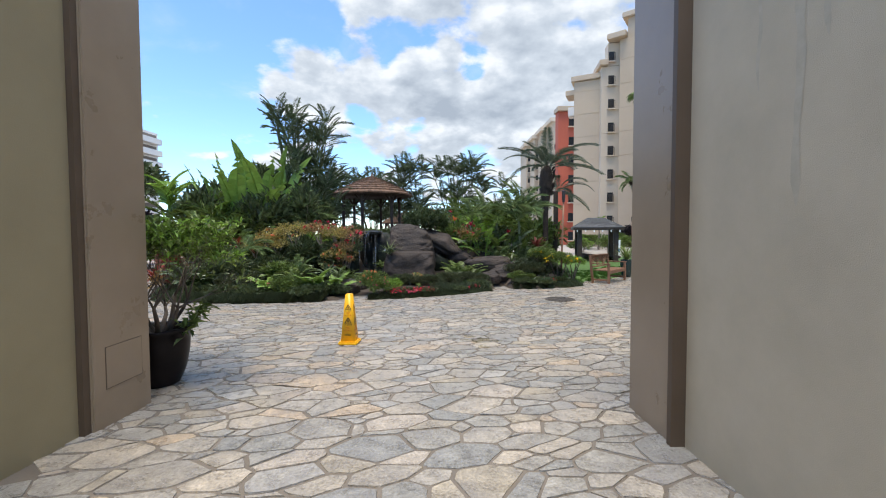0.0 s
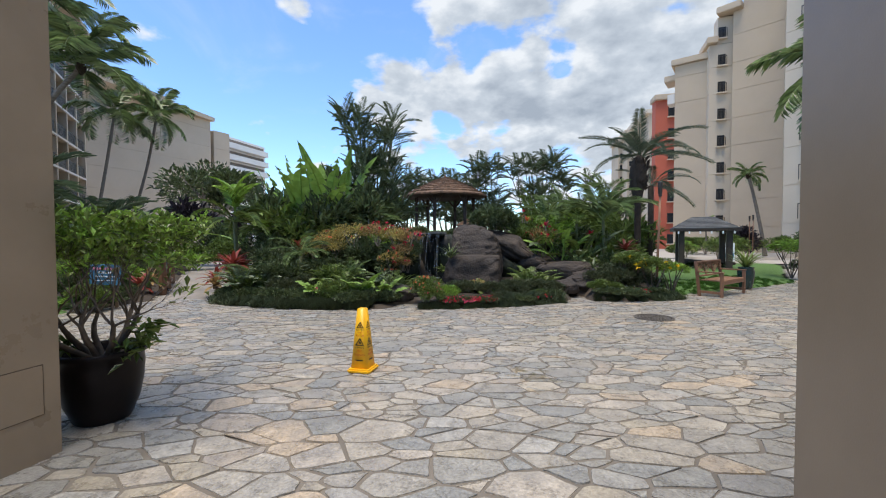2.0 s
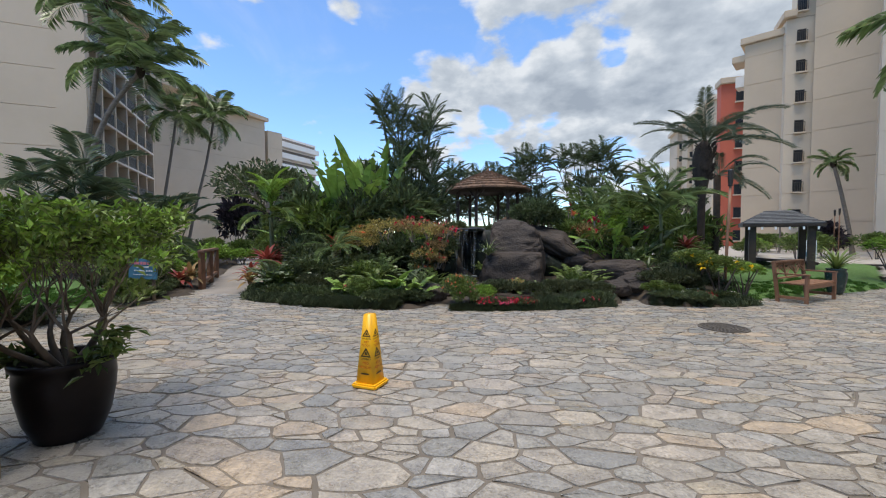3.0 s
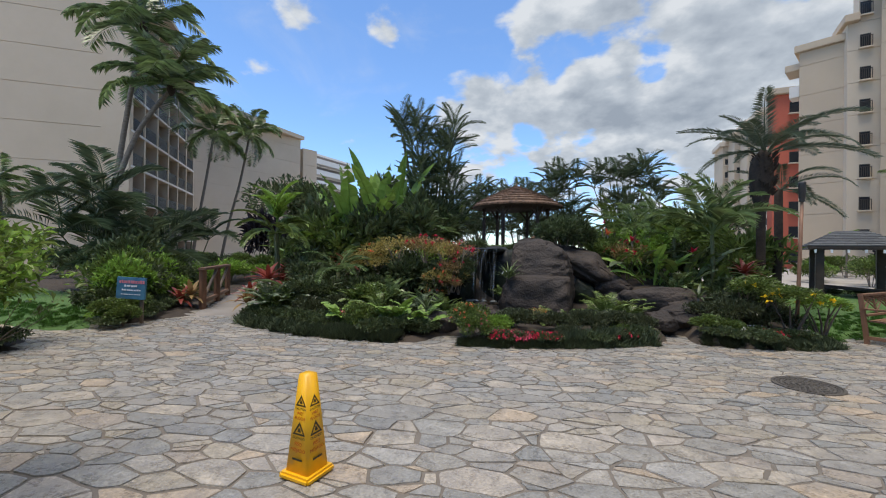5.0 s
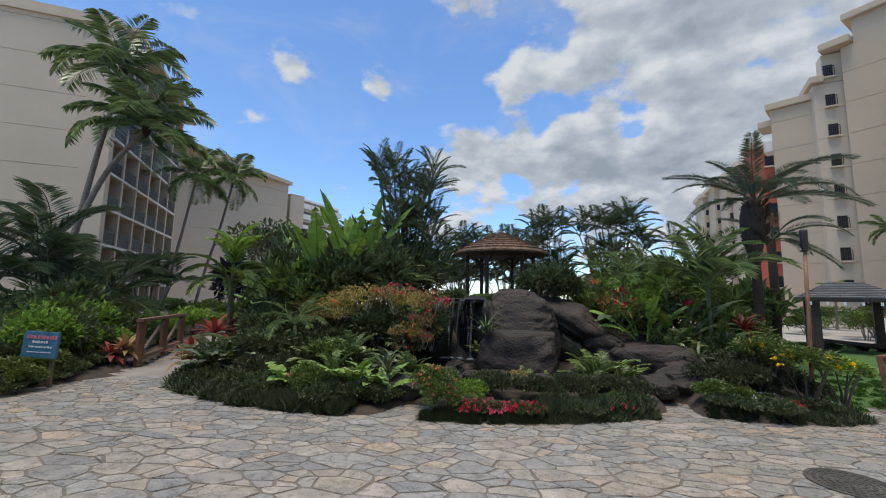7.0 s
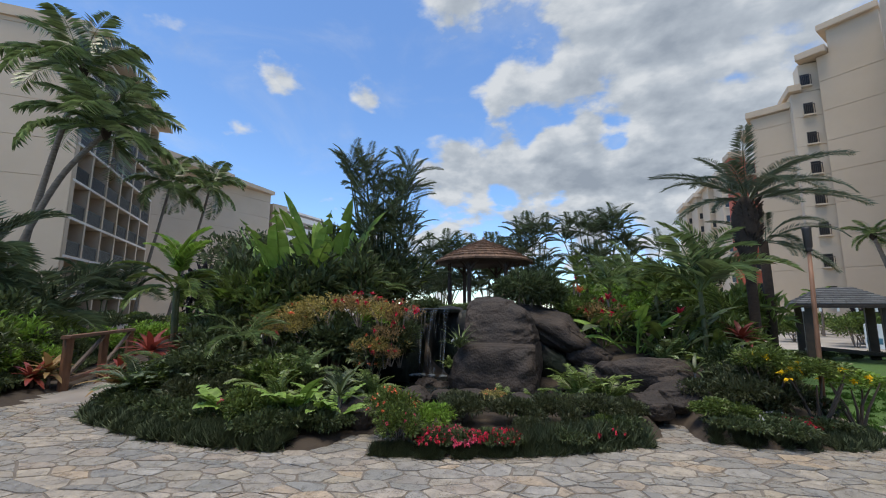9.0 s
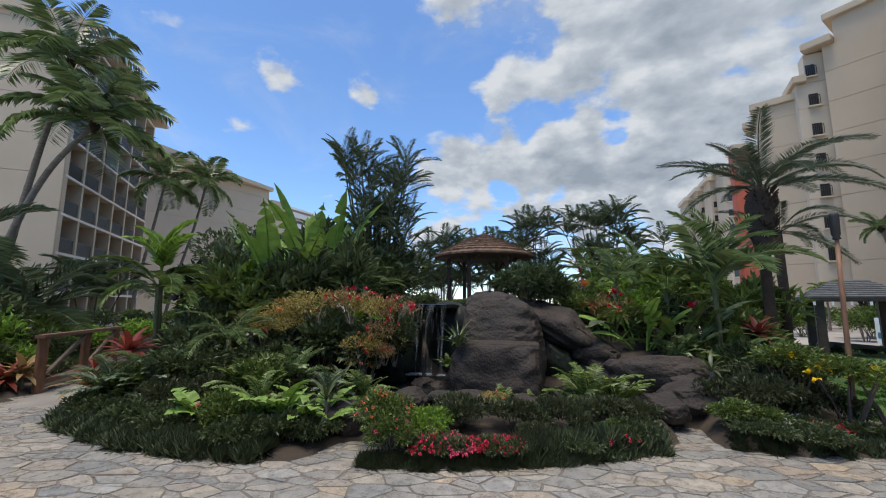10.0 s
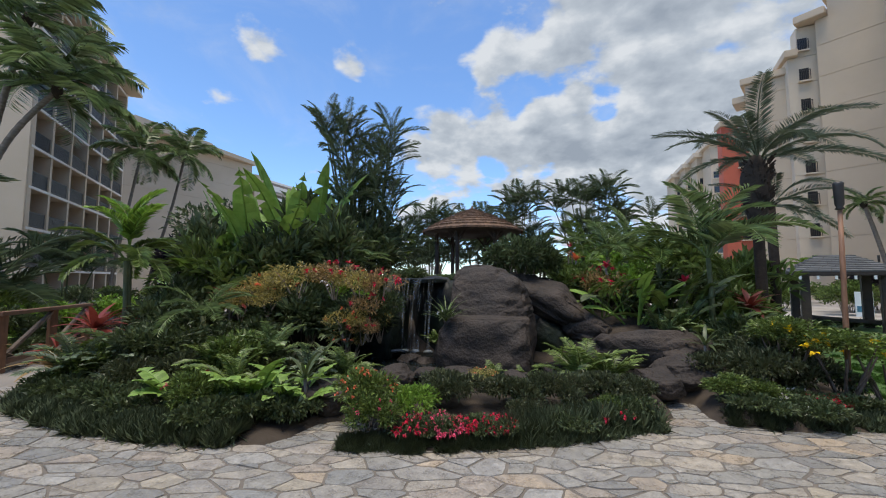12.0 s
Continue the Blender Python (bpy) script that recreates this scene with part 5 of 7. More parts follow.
# ---- wet-floor cone ----
def wet_cone(x, y, turn):
    h, w0, w1, base = 0.66, 0.094, 0.042, 0.126
    ob = thing("caution_cone", "bright yellow four-sided plastic wet floor caution cone", "safety cone", at=pose(x, y, grade(x, y), 0, 0, turn))
    bm = bmesh.new()
    add_box(bm, (-base, -base, 0), (base, base, 0.045), None, 0.014)
    part("base", bm, YELLOW, ob)
    bm = bmesh.new()
    r = bmesh.ops.create_cube(bm, size=1)
    for v in r["verts"]:
        w = w0 if v.co.z < 0 else w1
        v.co = Vector((math.copysign(w, v.co.x), math.copysign(w, v.co.y), 0.04 if v.co.z < 0 else h))
    bmesh.ops.bevel(bm, geom=list(bm.edges), offset=0.006, segments=2, affect="EDGES")
    part("body", bm, YELLOW, ob, "", True)
    slope = math.atan2(w0 - w1, h - 0.04)

    def words(text, z, size, mat, face):
        cu = bpy.data.curves.new("lettering", "FONT")
        cu.body, cu.size, cu.align_x, cu.extrude = text, size, "CENTER", 0.0004
        tmp = new("lettering", cu)
        dg = bpy.context.evaluated_depsgraph_get()
        me = bpy.data.meshes.new_from_object(tmp.evaluated_get(dg))
        bpy.data.objects.remove(tmp)
        me.materials.clear()
        me.materials.append(mat)
        wz = w0 + (w1 - w0) * (z - 0.04) / (h - 0.04)
        child("lettering", me, ob, face @ Matrix.Translation((0, -wz - 0.0012, z)) @ pose(0, 0, 0, 90 - math.degrees(slope), 0, 0))

    def warning(z, size, face):
        wz = w0 + (w1 - w0) * (z - 0.04) / (h - 0.04)
        pts = [(0, size), (-size * 0.62, 0), (size * 0.62, 0)]
        inn = [(0, size * 0.72), (-size * 0.4, size * 0.13), (size * 0.4, size * 0.13)]
        verts = [(a, 0, b) for a, b in pts + inn] + [(-size * 0.07, 0, size * 0.55), (size * 0.1, 0, size * 0.5), (size * 0.2, 0, size * 0.22), (-size * 0.16, 0, size * 0.24)]
        me = mesh_of("warning_triangle", verts, [(0, 1, 4, 3), (1, 2, 5, 4), (2, 0, 3, 5), (6, 9, 8, 7)], BLACK_PRINT)
        child("warning_triangle", me, ob, face @ Matrix.Translation((0, -wz - 0.0018, z)) @ pose(0, 0, 0, -math.degrees(slope), 0, 0))
    for k in range(4):
        face = Matrix.Rotation(k * math.pi / 2, 4, "Z")
        warning(0.46, 0.07, face)
        words("CAUTION", 0.436, 0.02, BLACK_PRINT, face)
        words("WET", 0.405, 0.028, RED_PRINT, face)
        words("FLOOR", 0.375, 0.028, RED_PRINT, face)
        warning(0.28, 0.085, face)
        words("CUIDADO", 0.255, 0.022, BLACK_PRINT, face)
        words("PISO", 0.215, 0.032, RED_PRINT, face)
        words("MOJADO", 0.178, 0.03, RED_PRINT, face)
        w = w0 + (w1 - w0) * 0.13
        child("print_bar", mesh_of("print_bar", *(lambda b: ([v.co.copy() for v in b.verts], [[v.index for v in q.verts] for q in b.faces]))(box((-0.04, -w - 0.002, 0.125), (0.04, -w, 0.137))), BLACK_PRINT), ob, face)
    return ob


wet_cone(-1.24, 5.28, -3)


# ---- potted shrub by the column ----
def potted_shrub(x, y):
    z = grade(x, y)
    ob = thing("plant_pot", "large round black glazed plant pot on the paving", "plant pot", at=pose(x, y, z))
    v, f = lathe([(0.02, 0.0), (0.185, 0.0), (0.2, 0.02), (0.255, 0.15), (0.288, 0.32), (0.296, 0.43), (0.29, 0.5), (0.31, 0.515), (0.315, 0.545), (0.305, 0.56), (0.275, 0.555), (0.265, 0.47)], 56)
    v = [(a * 0.9, b * 0.9, c * 0.97) for a, b, c in v]
    child("bowl", mesh_of("bowl", v, f, POT, True), ob)
    child("potting_soil", mesh_of("potting_soil", *lathe([(0.245, 0.46), (0.19, 0.475), (0.01, 0.485)], 24), SOIL), ob)
    plant = thing("potted_shrub", "sparse shrub with bare twisted branches and lime leaf tips", "shrub", at=pose(x, y, z + 0.455))
    g = random.Random(21)
    limbs, tips, leaves = [], [], []

    def grow(p, d, length, r, level):
        pts, rad = [p], [r]
        for i in range(4):
            d = (d + Vector((g.uniform(-1, 1), g.uniform(-1, 1), g.uniform(-0.5, 0.7))) * 0.22).normalized()
            p = p + d * length / 4
            if p.y < -0.34:
                # kept clear of the column behind the pot
                p, d = Vector((p.x, -0.34, p.z)), Vector((d.x, abs(d.y), d.z))
            pts.append(p)
            rad.append(r * (1 - 0.12 * (i + 1)))
        limbs.append(tube(pts, rad, 6 if level < 2 else 4, False))
        if level >= 4 or (level == 3 and g.random() < 0.3):
            tips.append((p, d))
            return
        for k in range(3 if level < 2 else g.choice((2, 2, 3))):
            nd = (d + Vector((g.uniform(-1, 1), g.uniform(-1, 1), g.uniform(-0.15, 0.55))) * (0.85 if level else 0.95)).normalized()
            if p.z > 0.95:
                nd.z = min(nd.z, 0.35)
            grow(p, nd.normalized(), length * g.uniform(0.62, 0.85), rad[-1] * 0.72, level + 1)
    for k in range(9):
        a = k * 0.7 + 0.4
        grow(Vector((0.05 * math.cos(a), 0.05 * math.sin(a), 0)), Vector((0.75 * math.cos(a), 0.75 * math.sin(a), 0.85)).normalized(), 0.4, 0.027, 0)
    v, f = merge(*limbs)
    child("branchwork", mesh_of("branchwork", v, f, BRANCH, True), plant, None, "bare grey-brown branches")
    gg = np.random.default_rng(3)

    def tufts(points, per, size, name, mat):
        base, way = [], []
        for p, d in points:
            for i in range(per):
                w = d * 0.5 + Vector(gg.normal(size=3)) * 0.9
                w.z += 0.35
                base.append(p + Vector(gg.normal(size=3)) * 0.03), way.append(w)
        n = len(base)
        L = size * (0.6 + 0.7 * gg.random(n))
        vv, ff = leaf_quads(np.array(base), np.array(way), np.tile([0, 0.1, 1.0], (n, 1)), L, L * 0.42)
        child(name, mesh_np(name, vv, ff, mat), plant)
    top = [t for t in tips if t[0].z > 0.72]
    low = [t for t in tips if t[0].z <= 0.72]
    tufts(top, 9, 0.064, "foliage", LEAF_LIGHT)
    tufts(top, 7, 0.066, "foliage", LEAF)
    tufts(low, 2, 0.07, "foliage", LEAF)
    rim = [(Vector((0.27 * math.cos(a), 0.27 * math.sin(a), 0.1)), Vector((math.cos(a), math.sin(a), 0.15))) for a in (-2.7, -2.5, -2.2, -2.9, 0.1, 0.25, -0.1, 0.6)]
    rim += [(Vector((0.37 * math.cos(a), 0.37 * math.sin(a), 0.06 + (0.18 if abs(a) < 1 else 0))), Vector((math.cos(a), math.sin(a), 0.1))) for a in (-2.7, -2.45, 0.15, 0.3, 0.0)]
    tufts(rim, 18, 0.09, "foliage", LEAF)


potted_shrub(-2.71, 3.78)


# ---- bench, urn, torches, sign, manhole, bridge ----
def bench(x, y, turn):
    ob = thing("bench", "reddish-brown wooden garden bench with a lattice back on the paving", "bench", at=pose(x, y, grade(x, y), 0, 0, turn))
    w, d, seat, back, arm = 1.5, 0.5, 0.42, 0.88, 0.62
    for sx in (-1, 1):
        part("leg", add_beam(bmesh.new(), (sx * w / 2, -d / 2, 0), (sx * w / 2, -d / 2, arm), 0.065, 0.065, 0.005), WOOD, ob)
        part("leg", add_beam(bmesh.new(), (sx * w / 2, d / 2, 0), (sx * w / 2, d / 2 + 0.1, back), 0.065, 0.065, 0.005), WOOD, ob)
        part("armrest", add_box(bmesh.new(), (sx * w / 2 - 0.045, -d / 2 - 0.05, arm), (sx * w / 2 + 0.045, d / 2 + 0.06, arm + 0.03), None, 0.008), WOOD, ob)
        part("stretcher", add_beam(bmesh.new(), (sx * w / 2, -d / 2, 0.12), (sx * w / 2, d / 2, 0.12), 0.04, 0.06), WOOD, ob)
    for k in range(6):
        yy = -d / 2 + 0.03 + k * 0.085
        part("slat", box((-w / 2, yy - 0.036, seat - 0.012), (w / 2, yy + 0.036, seat + 0.012), None, 0.003), WOOD, ob)
    part("apron", box((-w / 2, -d / 2 - 0.02, seat - 0.1), (w / 2, -d / 2 + 0.015, seat - 0.014)), WOOD, ob)
    part("top_rail", add_beam(bmesh.new(), (-w / 2, d / 2 + 0.1, back), (w / 2, d / 2 + 0.1, back), 0.09, 0.04, 0.006), WOOD, ob)
    part("lower_rail", add_beam(bmesh.new(), (-w / 2, d / 2 + 0.03, seat + 0.1), (w / 2, d / 2 + 0.03, seat + 0.1), 0.06, 0.035), WOOD, ob)
    for k in range(3):
        x0, x1 = -w / 2 + w * k / 3, -w / 2 + w * (k + 1) / 3
        part("upright", add_beam(bmesh.new(), (x1 - 0.03, d / 2 + 0.03, seat + 0.1), (x1 - 0.03, d / 2 + 0.1, back), 0.045, 0.025), WOOD, ob)
        for j in range(3):
            u = (j + 0.5) / 3
            part("lattice", add_beam(bmesh.new(), (x0 + 0.03, d / 2 + 0.03 + 0.06 * u, seat + 0.14 + 0.28 * u), (x0 + (x1 - x0) * (1 - u * 0.4), d / 2 + 0.1, back - 0.02), 0.022, 0.014), WOOD, ob)
            part("lattice", add_beam(bmesh.new(), (x1 - 0.03, d / 2 + 0.03 + 0.06 * u, seat + 0.14 + 0.28 * u), (x0 + (x1 - x0) * u * 0.4, d / 2 + 0.1, back - 0.02), 0.022, 0.014), WOOD, ob)
    return ob


bench(5.52, 13.3, 48)

urn = thing("urn", "tall dark green glazed urn holding a spiky plant", "plant pot", at=pose(6.75, 14.75, grade(6, 14.7) + 0.02) @ Matrix.Diagonal((0.7, 0.7, 0.85, 1)))
child("bowl", mesh_of("bowl", *lathe([(0.02, 0), (0.2, 0.0), (0.24, 0.1), (0.3, 0.4), (0.31, 0.6), (0.27, 0.7), (0.3, 0.74), (0.25, 0.75), (0.24, 0.66)], 40), POT_GREEN, True), urn)
child("potting_soil", mesh_of("potting_soil", *lathe([(0.245, 0.66), (0.01, 0.68)], 20), SOIL), urn)
rosette(6.75, 14.75, 34, 0.8, 0.06, 4, LEAF, "spiky upright green plant in the urn", "snake_plant", 0.9, 1.5, grade(6, 14.7) + 0.6)


def torch(x, y, height, lean=(0, 0), label="brown bamboo torch pole with a black lantern head", r=0.03):
    ob = thing("torch", label, "torch", "garden torches", at=pose(x, y, soil_at(x, y) - 0.05))
    top = Vector((lean[0], lean[1], height - 0.42))
    v, f = tube([(0, 0, 0), top * 0.33, top * 0.34, top * 0.66, top * 0.67, top], [r, r * 0.97, r * 1.05, r * 0.93, r, r * 0.85], 12)
    child("pole", mesh_of("pole", v, f, WOOD, True), ob)
    v, f = lathe([(0.015, 0), (0.052, 0.02), (0.035, 0.05), (0.05, 0.08), (0.056, 0.33), (0.06, 0.36), (0.045, 0.38), (0.01, 0.38)], 16)
    child("lantern", mesh_of("lantern", v, f, RAIL_DARK, True), ob, Matrix.Translation(top), "black metal lantern")
    return ob


torch(3.66, 12.45, 2.92, (0.1, 0.1))
torch(10.4, 18.8, 2.95, (0.05, 0), "dark torch pole with a black lantern head on the lawn edge")
torch(15.5, 33.0, 3.0, (0, 0), "dark torch pole with a black lantern head by the drive")
torch(15.0, 31.5, 3.0, (0, 0), "dark torch pole with a black lantern head by the drive")

sign = thing("sign", "blue painted garden sign with pink and white lettering on posts", "sign", at=pose(-8.25, 8.1, grade(-7.7, 7.8) - 0.08, 0, 0, 28) @ Matrix.Scale(1.08, 4))
part("board", box((-0.25, -0.02, 0.52), (0.25, 0.02, 0.92), Matrix.Rotation(0.06, 4, "Y"), 0.006), SIGN_BLUE, sign)
for sx in (-1, 1):
    part("post", add_beam(bmesh.new(), (sx * 0.2, 0.04, -0.1), (sx * 0.2, 0.04, 0.86), 0.05, 0.04), WOOD_GREY, sign)
gs = random.Random(9)
for row, (zz, w, hh, mat) in enumerate(((0.84, 0.4, 0.06, SIGN_PINK), (0.765, 0.22, 0.04, SIGN_WHITE), (0.69, 0.3, 0.03, SIGN_WHITE), (0.61, 0.32, 0.016, SIGN_WHITE))):
    u = -w / 2
    while u < w / 2:
        ww = gs.uniform(0.025, 0.06)
        part("lettering_bar", box((u, -0.026, zz - hh / 2), (u + ww * 0.7, -0.021, zz + hh / 2 * gs.uniform(0.5, 1)), Matrix.Rotation(0.06, 4, "Y")), mat, sign)
        u += ww
board = thing("sign_board", "pale blue and white notice board by the drive", "sign", at=pose(11.9, 27.6, -0.1, 0, 0, -10))
part("panel", box((-0.28, -0.03, 0.1), (0.28, 0.03, 1.15), None, 0.01), SIGN_WHITE, board)
part("poster", box((-0.24, -0.036, 0.3), (0.24, -0.031, 0.55)), SIGN_BLUE, board)

cover = thing("manhole_cover", "round dark cast-iron manhole cover set in the paving", "manhole cover", at=pose(2.69, 9.2, grade(2.7, 9.2)))
child("rim", mesh_of("rim", *lathe([(0.335, -0.02), (0.335, 0.016), (0.305, 0.018), (0.3, 0.008)], 48), IRON), cover)
child("lid", mesh_of("lid", *lathe([(0.298, -0.01), (0.298, 0.012), (0.01, 0.013)], 48), IRON), cover)
for ring in range(5):
    for k in range(6 + ring * 7):
        a = 6.2832 * k / (6 + ring * 7)
        r = 0.045 + ring * 0.055
        part("stud", box((r * math.cos(a) - 0.013, r * math.sin(a) - 0.013, 0.012), (r * math.cos(a) + 0.013, r * math.sin(a) + 0.013, 0.018)), IRON, cover)


def bridge_rail(a, b, label):
    a, b = Vector((*a, grade(*a) + 0.02)), Vector((*b, grade(*b) + 0.02))
    ob = thing("bridge_railing", label, "railing", "bridge railings", at=Matrix.Translation(a))
    d = b - a
    n = 2
    for k in range(n + 1):
        p = d * k / n
        part("post", add_beam(bmesh.new(), p - Vector((0, 0, 0.1)), p + Vector((0, 0, 0.98)), 0.13, 0.13, 0.01), WOOD, ob)
    part("handrail", add_beam(bmesh.new(), Vector((0, 0, 1.0)) - d * 0.04, d * 1.04 + Vector((0, 0, 1.0)), 0.16, 0.07, 0.01), WOOD, ob)
    part("kick_rail", add_beam(bmesh.new(), Vector((0, 0, 0.16)), d + Vector((0, 0, 0.16)), 0.1, 0.09, 0.01), WOOD, ob)
    for k in range(n):
        p, q = d * k / n, d * (k + 1) / n
        part("brace", add_beam(bmesh.new(), p + Vector((0, 0, 0.2)), q + Vector((0, 0, 0.95)), 0.06, 0.06), WOOD_GREY, ob)
    return ob


bridge_rail((-9.0, 10.2), (-11.6, 13.0), "reddish-brown timber bridge railing with diagonal braces")
bridge_rail((-7.85, 11.5), (-10.3, 14.5), "reddish-brown timber bridge railing with diagonal braces")


# ---- second pot, opposite, and water on the paving ----
pot2 = thing("plant_pot", "round black glazed plant pot beside the column", "plant pot", at=pose(2.85, 4.4, grade(2.85, 4.4)))
child("bowl", mesh_of("bowl", *lathe([(0.02, 0.0), (0.185, 0.0), (0.2, 0.02), (0.255, 0.15), (0.288, 0.32), (0.296, 0.43), (0.29, 0.5), (0.31, 0.515), (0.315, 0.545), (0.305, 0.56), (0.275, 0.555), (0.265, 0.47)], 48), POT, True), pot2)
child("potting_soil", mesh_of("potting_soil", *lathe([(0.275, 0.47), (0.2, 0.49), (0.01, 0.5)], 24), SOIL), pot2)


def puddle(x, y, size, seed):
    g = random.Random(seed)
    n, ring = 40, []
    ph = [g.uniform(0, 6.28) for _ in range(5)]
    for k in range(n):
        a = 6.2832 * k / n
        r = size * (0.55 + 0.2 * math.sin(2 * a + ph[0]) + 0.16 * math.sin(5 * a + ph[1]) + 0.1 * math.sin(9 * a + ph[2]))
        ring.append((r * 1.3 * math.cos(a), r * math.sin(a), 0.011 - 0.0197 * r * math.sin(a)))
    me = mesh_of("puddle", [(0, 0, 0.011)] + ring, [(0, 1 + k, 1 + (k + 1) % n) for k in range(n)], WET)
    ob = tagged(new("puddle", me), "thin wet patch of water on the flagstones", "puddle", "", "stuff")
    ob.matrix_world = pose(x, y, grade(x, y))
    ob.visible_shadow = False


for px, py, ps, pk in ((0.5, 5.4, 0.17, 2), (0.36, 5.62, 0.12, 5), (0.68, 5.35, 0.1, 7), (0.52, 5.05, 0.09, 9), (0.3, 5.42, 0.08, 11), (0.62, 5.62, 0.06, 13)):
    puddle(px, py, ps, pk)


# ---- palms ----
coconut(-21.2, 14.0, [(0, 0, 0), (0.25, 0.3, 3.5), (1.0, 1.0, 7.0), (2.0, 1.9, 9.3)], 17, 3.4, 1, "tall leaning coconut palm before the hotel block", LEAF_PALM, 0.14, -0.2)
coconut(-21.8, 14.6, [(0, 0, 0), (0.2, 0.2, 4), (0.5, 0.6, 8.5), (0.9, 1.0, 12.4)], 15, 3.4, 2, "taller coconut palm with a pale slender trunk", LEAF_PALM, 0.14, -0.4)
coconut(-35.4, 28.3, [(0, 0, 0), (0.6, 0.2, 4), (1.2, 0.5, 8), (1.8, 0.8, 12.2)], 16, 3.4, 3, "coconut palm with drooping fronds by the beige block")
coconut(-35.6, 31.4, [(0, 0, 0), (0.8, 0.3, 4), (1.8, 0.8, 8.5), (2.5, 1.2, 13.0)], 16, 3.4, 4, "coconut palm with drooping fronds by the beige block")
coconut(18.6, 37.2, [(0, 0, 0), (-0.3, 0, 2), (-0.7, 0.2, 4.5), (-1.1, 0.3, 6.4)], 14, 1.5, 5, "slender young coconut palm before the tower")
coconut(11.4, 17.2, [(0, 0, 0), (0.1, 0.1, 2.5), (0.1, 0.1, 5), (0, 0, 7.3)], 17, 3.1, 6, "tall palm with arching dark fronds by the paving")
coconut(-26.5, 12.5, [(0, 0, 0), (0.1, 0.1, 2), (0, 0, 4.6)], 14, 2.0, 7, "short palm before the hotel block")


def date_palm(x, y, z0, top, fat, count, length, seed, low, high, bulge=True):
    ob = thing("date_palm", "date palm with a thick dark fibrous trunk and feathery grey-green fronds", "palm tree", "date palms", at=pose(x, y, z0))
    h = Vector(top)
    prof = [(0.0, 0.13), (0.3, 0.1), (0.62, 0.1), (0.7, 0.16), (0.76, fat * 0.8), (0.84, fat), (0.92, fat), (0.97, fat * 0.8), (1.03, fat * 0.35)] if bulge else [(0, 0.12), (0.5, 0.1), (1, 0.1)]
    pts = [Vector((h.x * u ** 1.5 + 0.06 * math.sin(u * 5), h.y * u ** 1.5, h.z * u)) for u, r in prof]
    v, f = tube(pts, [r for u, r in prof], 16)
    child("trunk", mesh_of("trunk", v, f, BARK_DARK, True), ob)
    g = random.Random(seed)
    if bulge:
        stubs = []
        for i in range(150):
            u = g.uniform(0.74, 1.0)
            a = i * 2.4
            c = Vector((h.x * u ** 1.5, h.y * u ** 1.5, h.z * u))
            out = Vector((math.cos(a), math.sin(a), 0.9)).normalized()
            r = fat * 0.85
            p = c + Vector((math.cos(a), math.sin(a), 0)) * r
            stubs.append(tube([p - out * 0.05, p + out * g.uniform(0.06, 0.13)], [0.025, 0.012], 4))
        v, f = merge(*stubs)
        tagged(child("fibre", mesh_of("leaf_bases", v, f, BARK_DARK), ob, None, "dark stubs of old leaf stalks"), kind="stuff")
    ms = [frond_mesh(("date", k), 2.0, 70, 0.3, 0.016, 0.25 + 0.1 * k, -0.6 - 0.25 * k, LEAF_PALM_GREY, 0.35, 0.15, 0.6, 0.14) for k in range(3)]
    crown(ob, h * 1.0, count, ms, low, high, seed, length / 2.0)
    return ob


date_palm(3.95, 15.8, 0.0, (0.2, 0.1, 4.05), 0.26, 17, 2.05, 11, -0.02, 0.78)
date_palm(4.75, 17.2, -0.1, (0.15, 0.1, 3.4), 0.16, 10, 1.6, 12, -0.5, 0.8, False)
for i, (x, y, h, n, fr, ln, sp, mat, lab, lf) in enumerate([
        (-5.85, 17.0, 5.3, 46, 6, 1.15, 1.35, LEAF_PALM_DARK, "tall dense clump of dark feathery palms behind the falls", 0.36),
        (-7.2, 18.4, 5.2, 7, 6, 1.6, 1.0, LEAF_PALM, "feathery dark palm clump in the garden mound", 0.42),
        (-2.4, 28.5, 5.6, 14, 7, 1.7, 1.2, LEAF_PALM_DARK, "feathery palm clump beyond the gazebo", 0.42),
        (1.2, 27.5, 6.0, 18, 7, 1.5, 1.8, LEAF_PALM_DARK, "feathery palm clump beyond the gazebo", 0.42),
        (3.2, 28.5, 5.3, 13, 7, 1.5, 1.5, LEAF_PALM_DARK, "feathery palm clump beyond the gazebo", 0.42),
        (-8.4, 30.0, 5.4, 14, 7, 2.0, 1.6, LEAF_PALM_DARK, "feathery palm clump beyond the gazebo", 0.42),
        (-5.6, 32.0, 5.6, 14, 7, 2.2, 1.8, LEAF_PALM_DARK, "feathery palm clump beyond the gazebo", 0.42),
        (-15.9, 11.9, 4.4, 9, 6, 2.6, 1.6, LEAF_PALM_DARK, "large arching dark green palm clump by the lawn", 0.5),
        (-17.4, 15.6, 4.3, 4, 6, 1.9, 0.9, LEAF_PALM_DARK, "arching dark green palm clump by the path", 0.5)]):
    areca(x, y, h, n, fr, ln, sp, i + 3, mat, lab, None, lf, 0.4 if "tall" in lab else 0.55, 0.4 if "tall" in lab else (0.7 if "gazebo" in lab else 1.0))


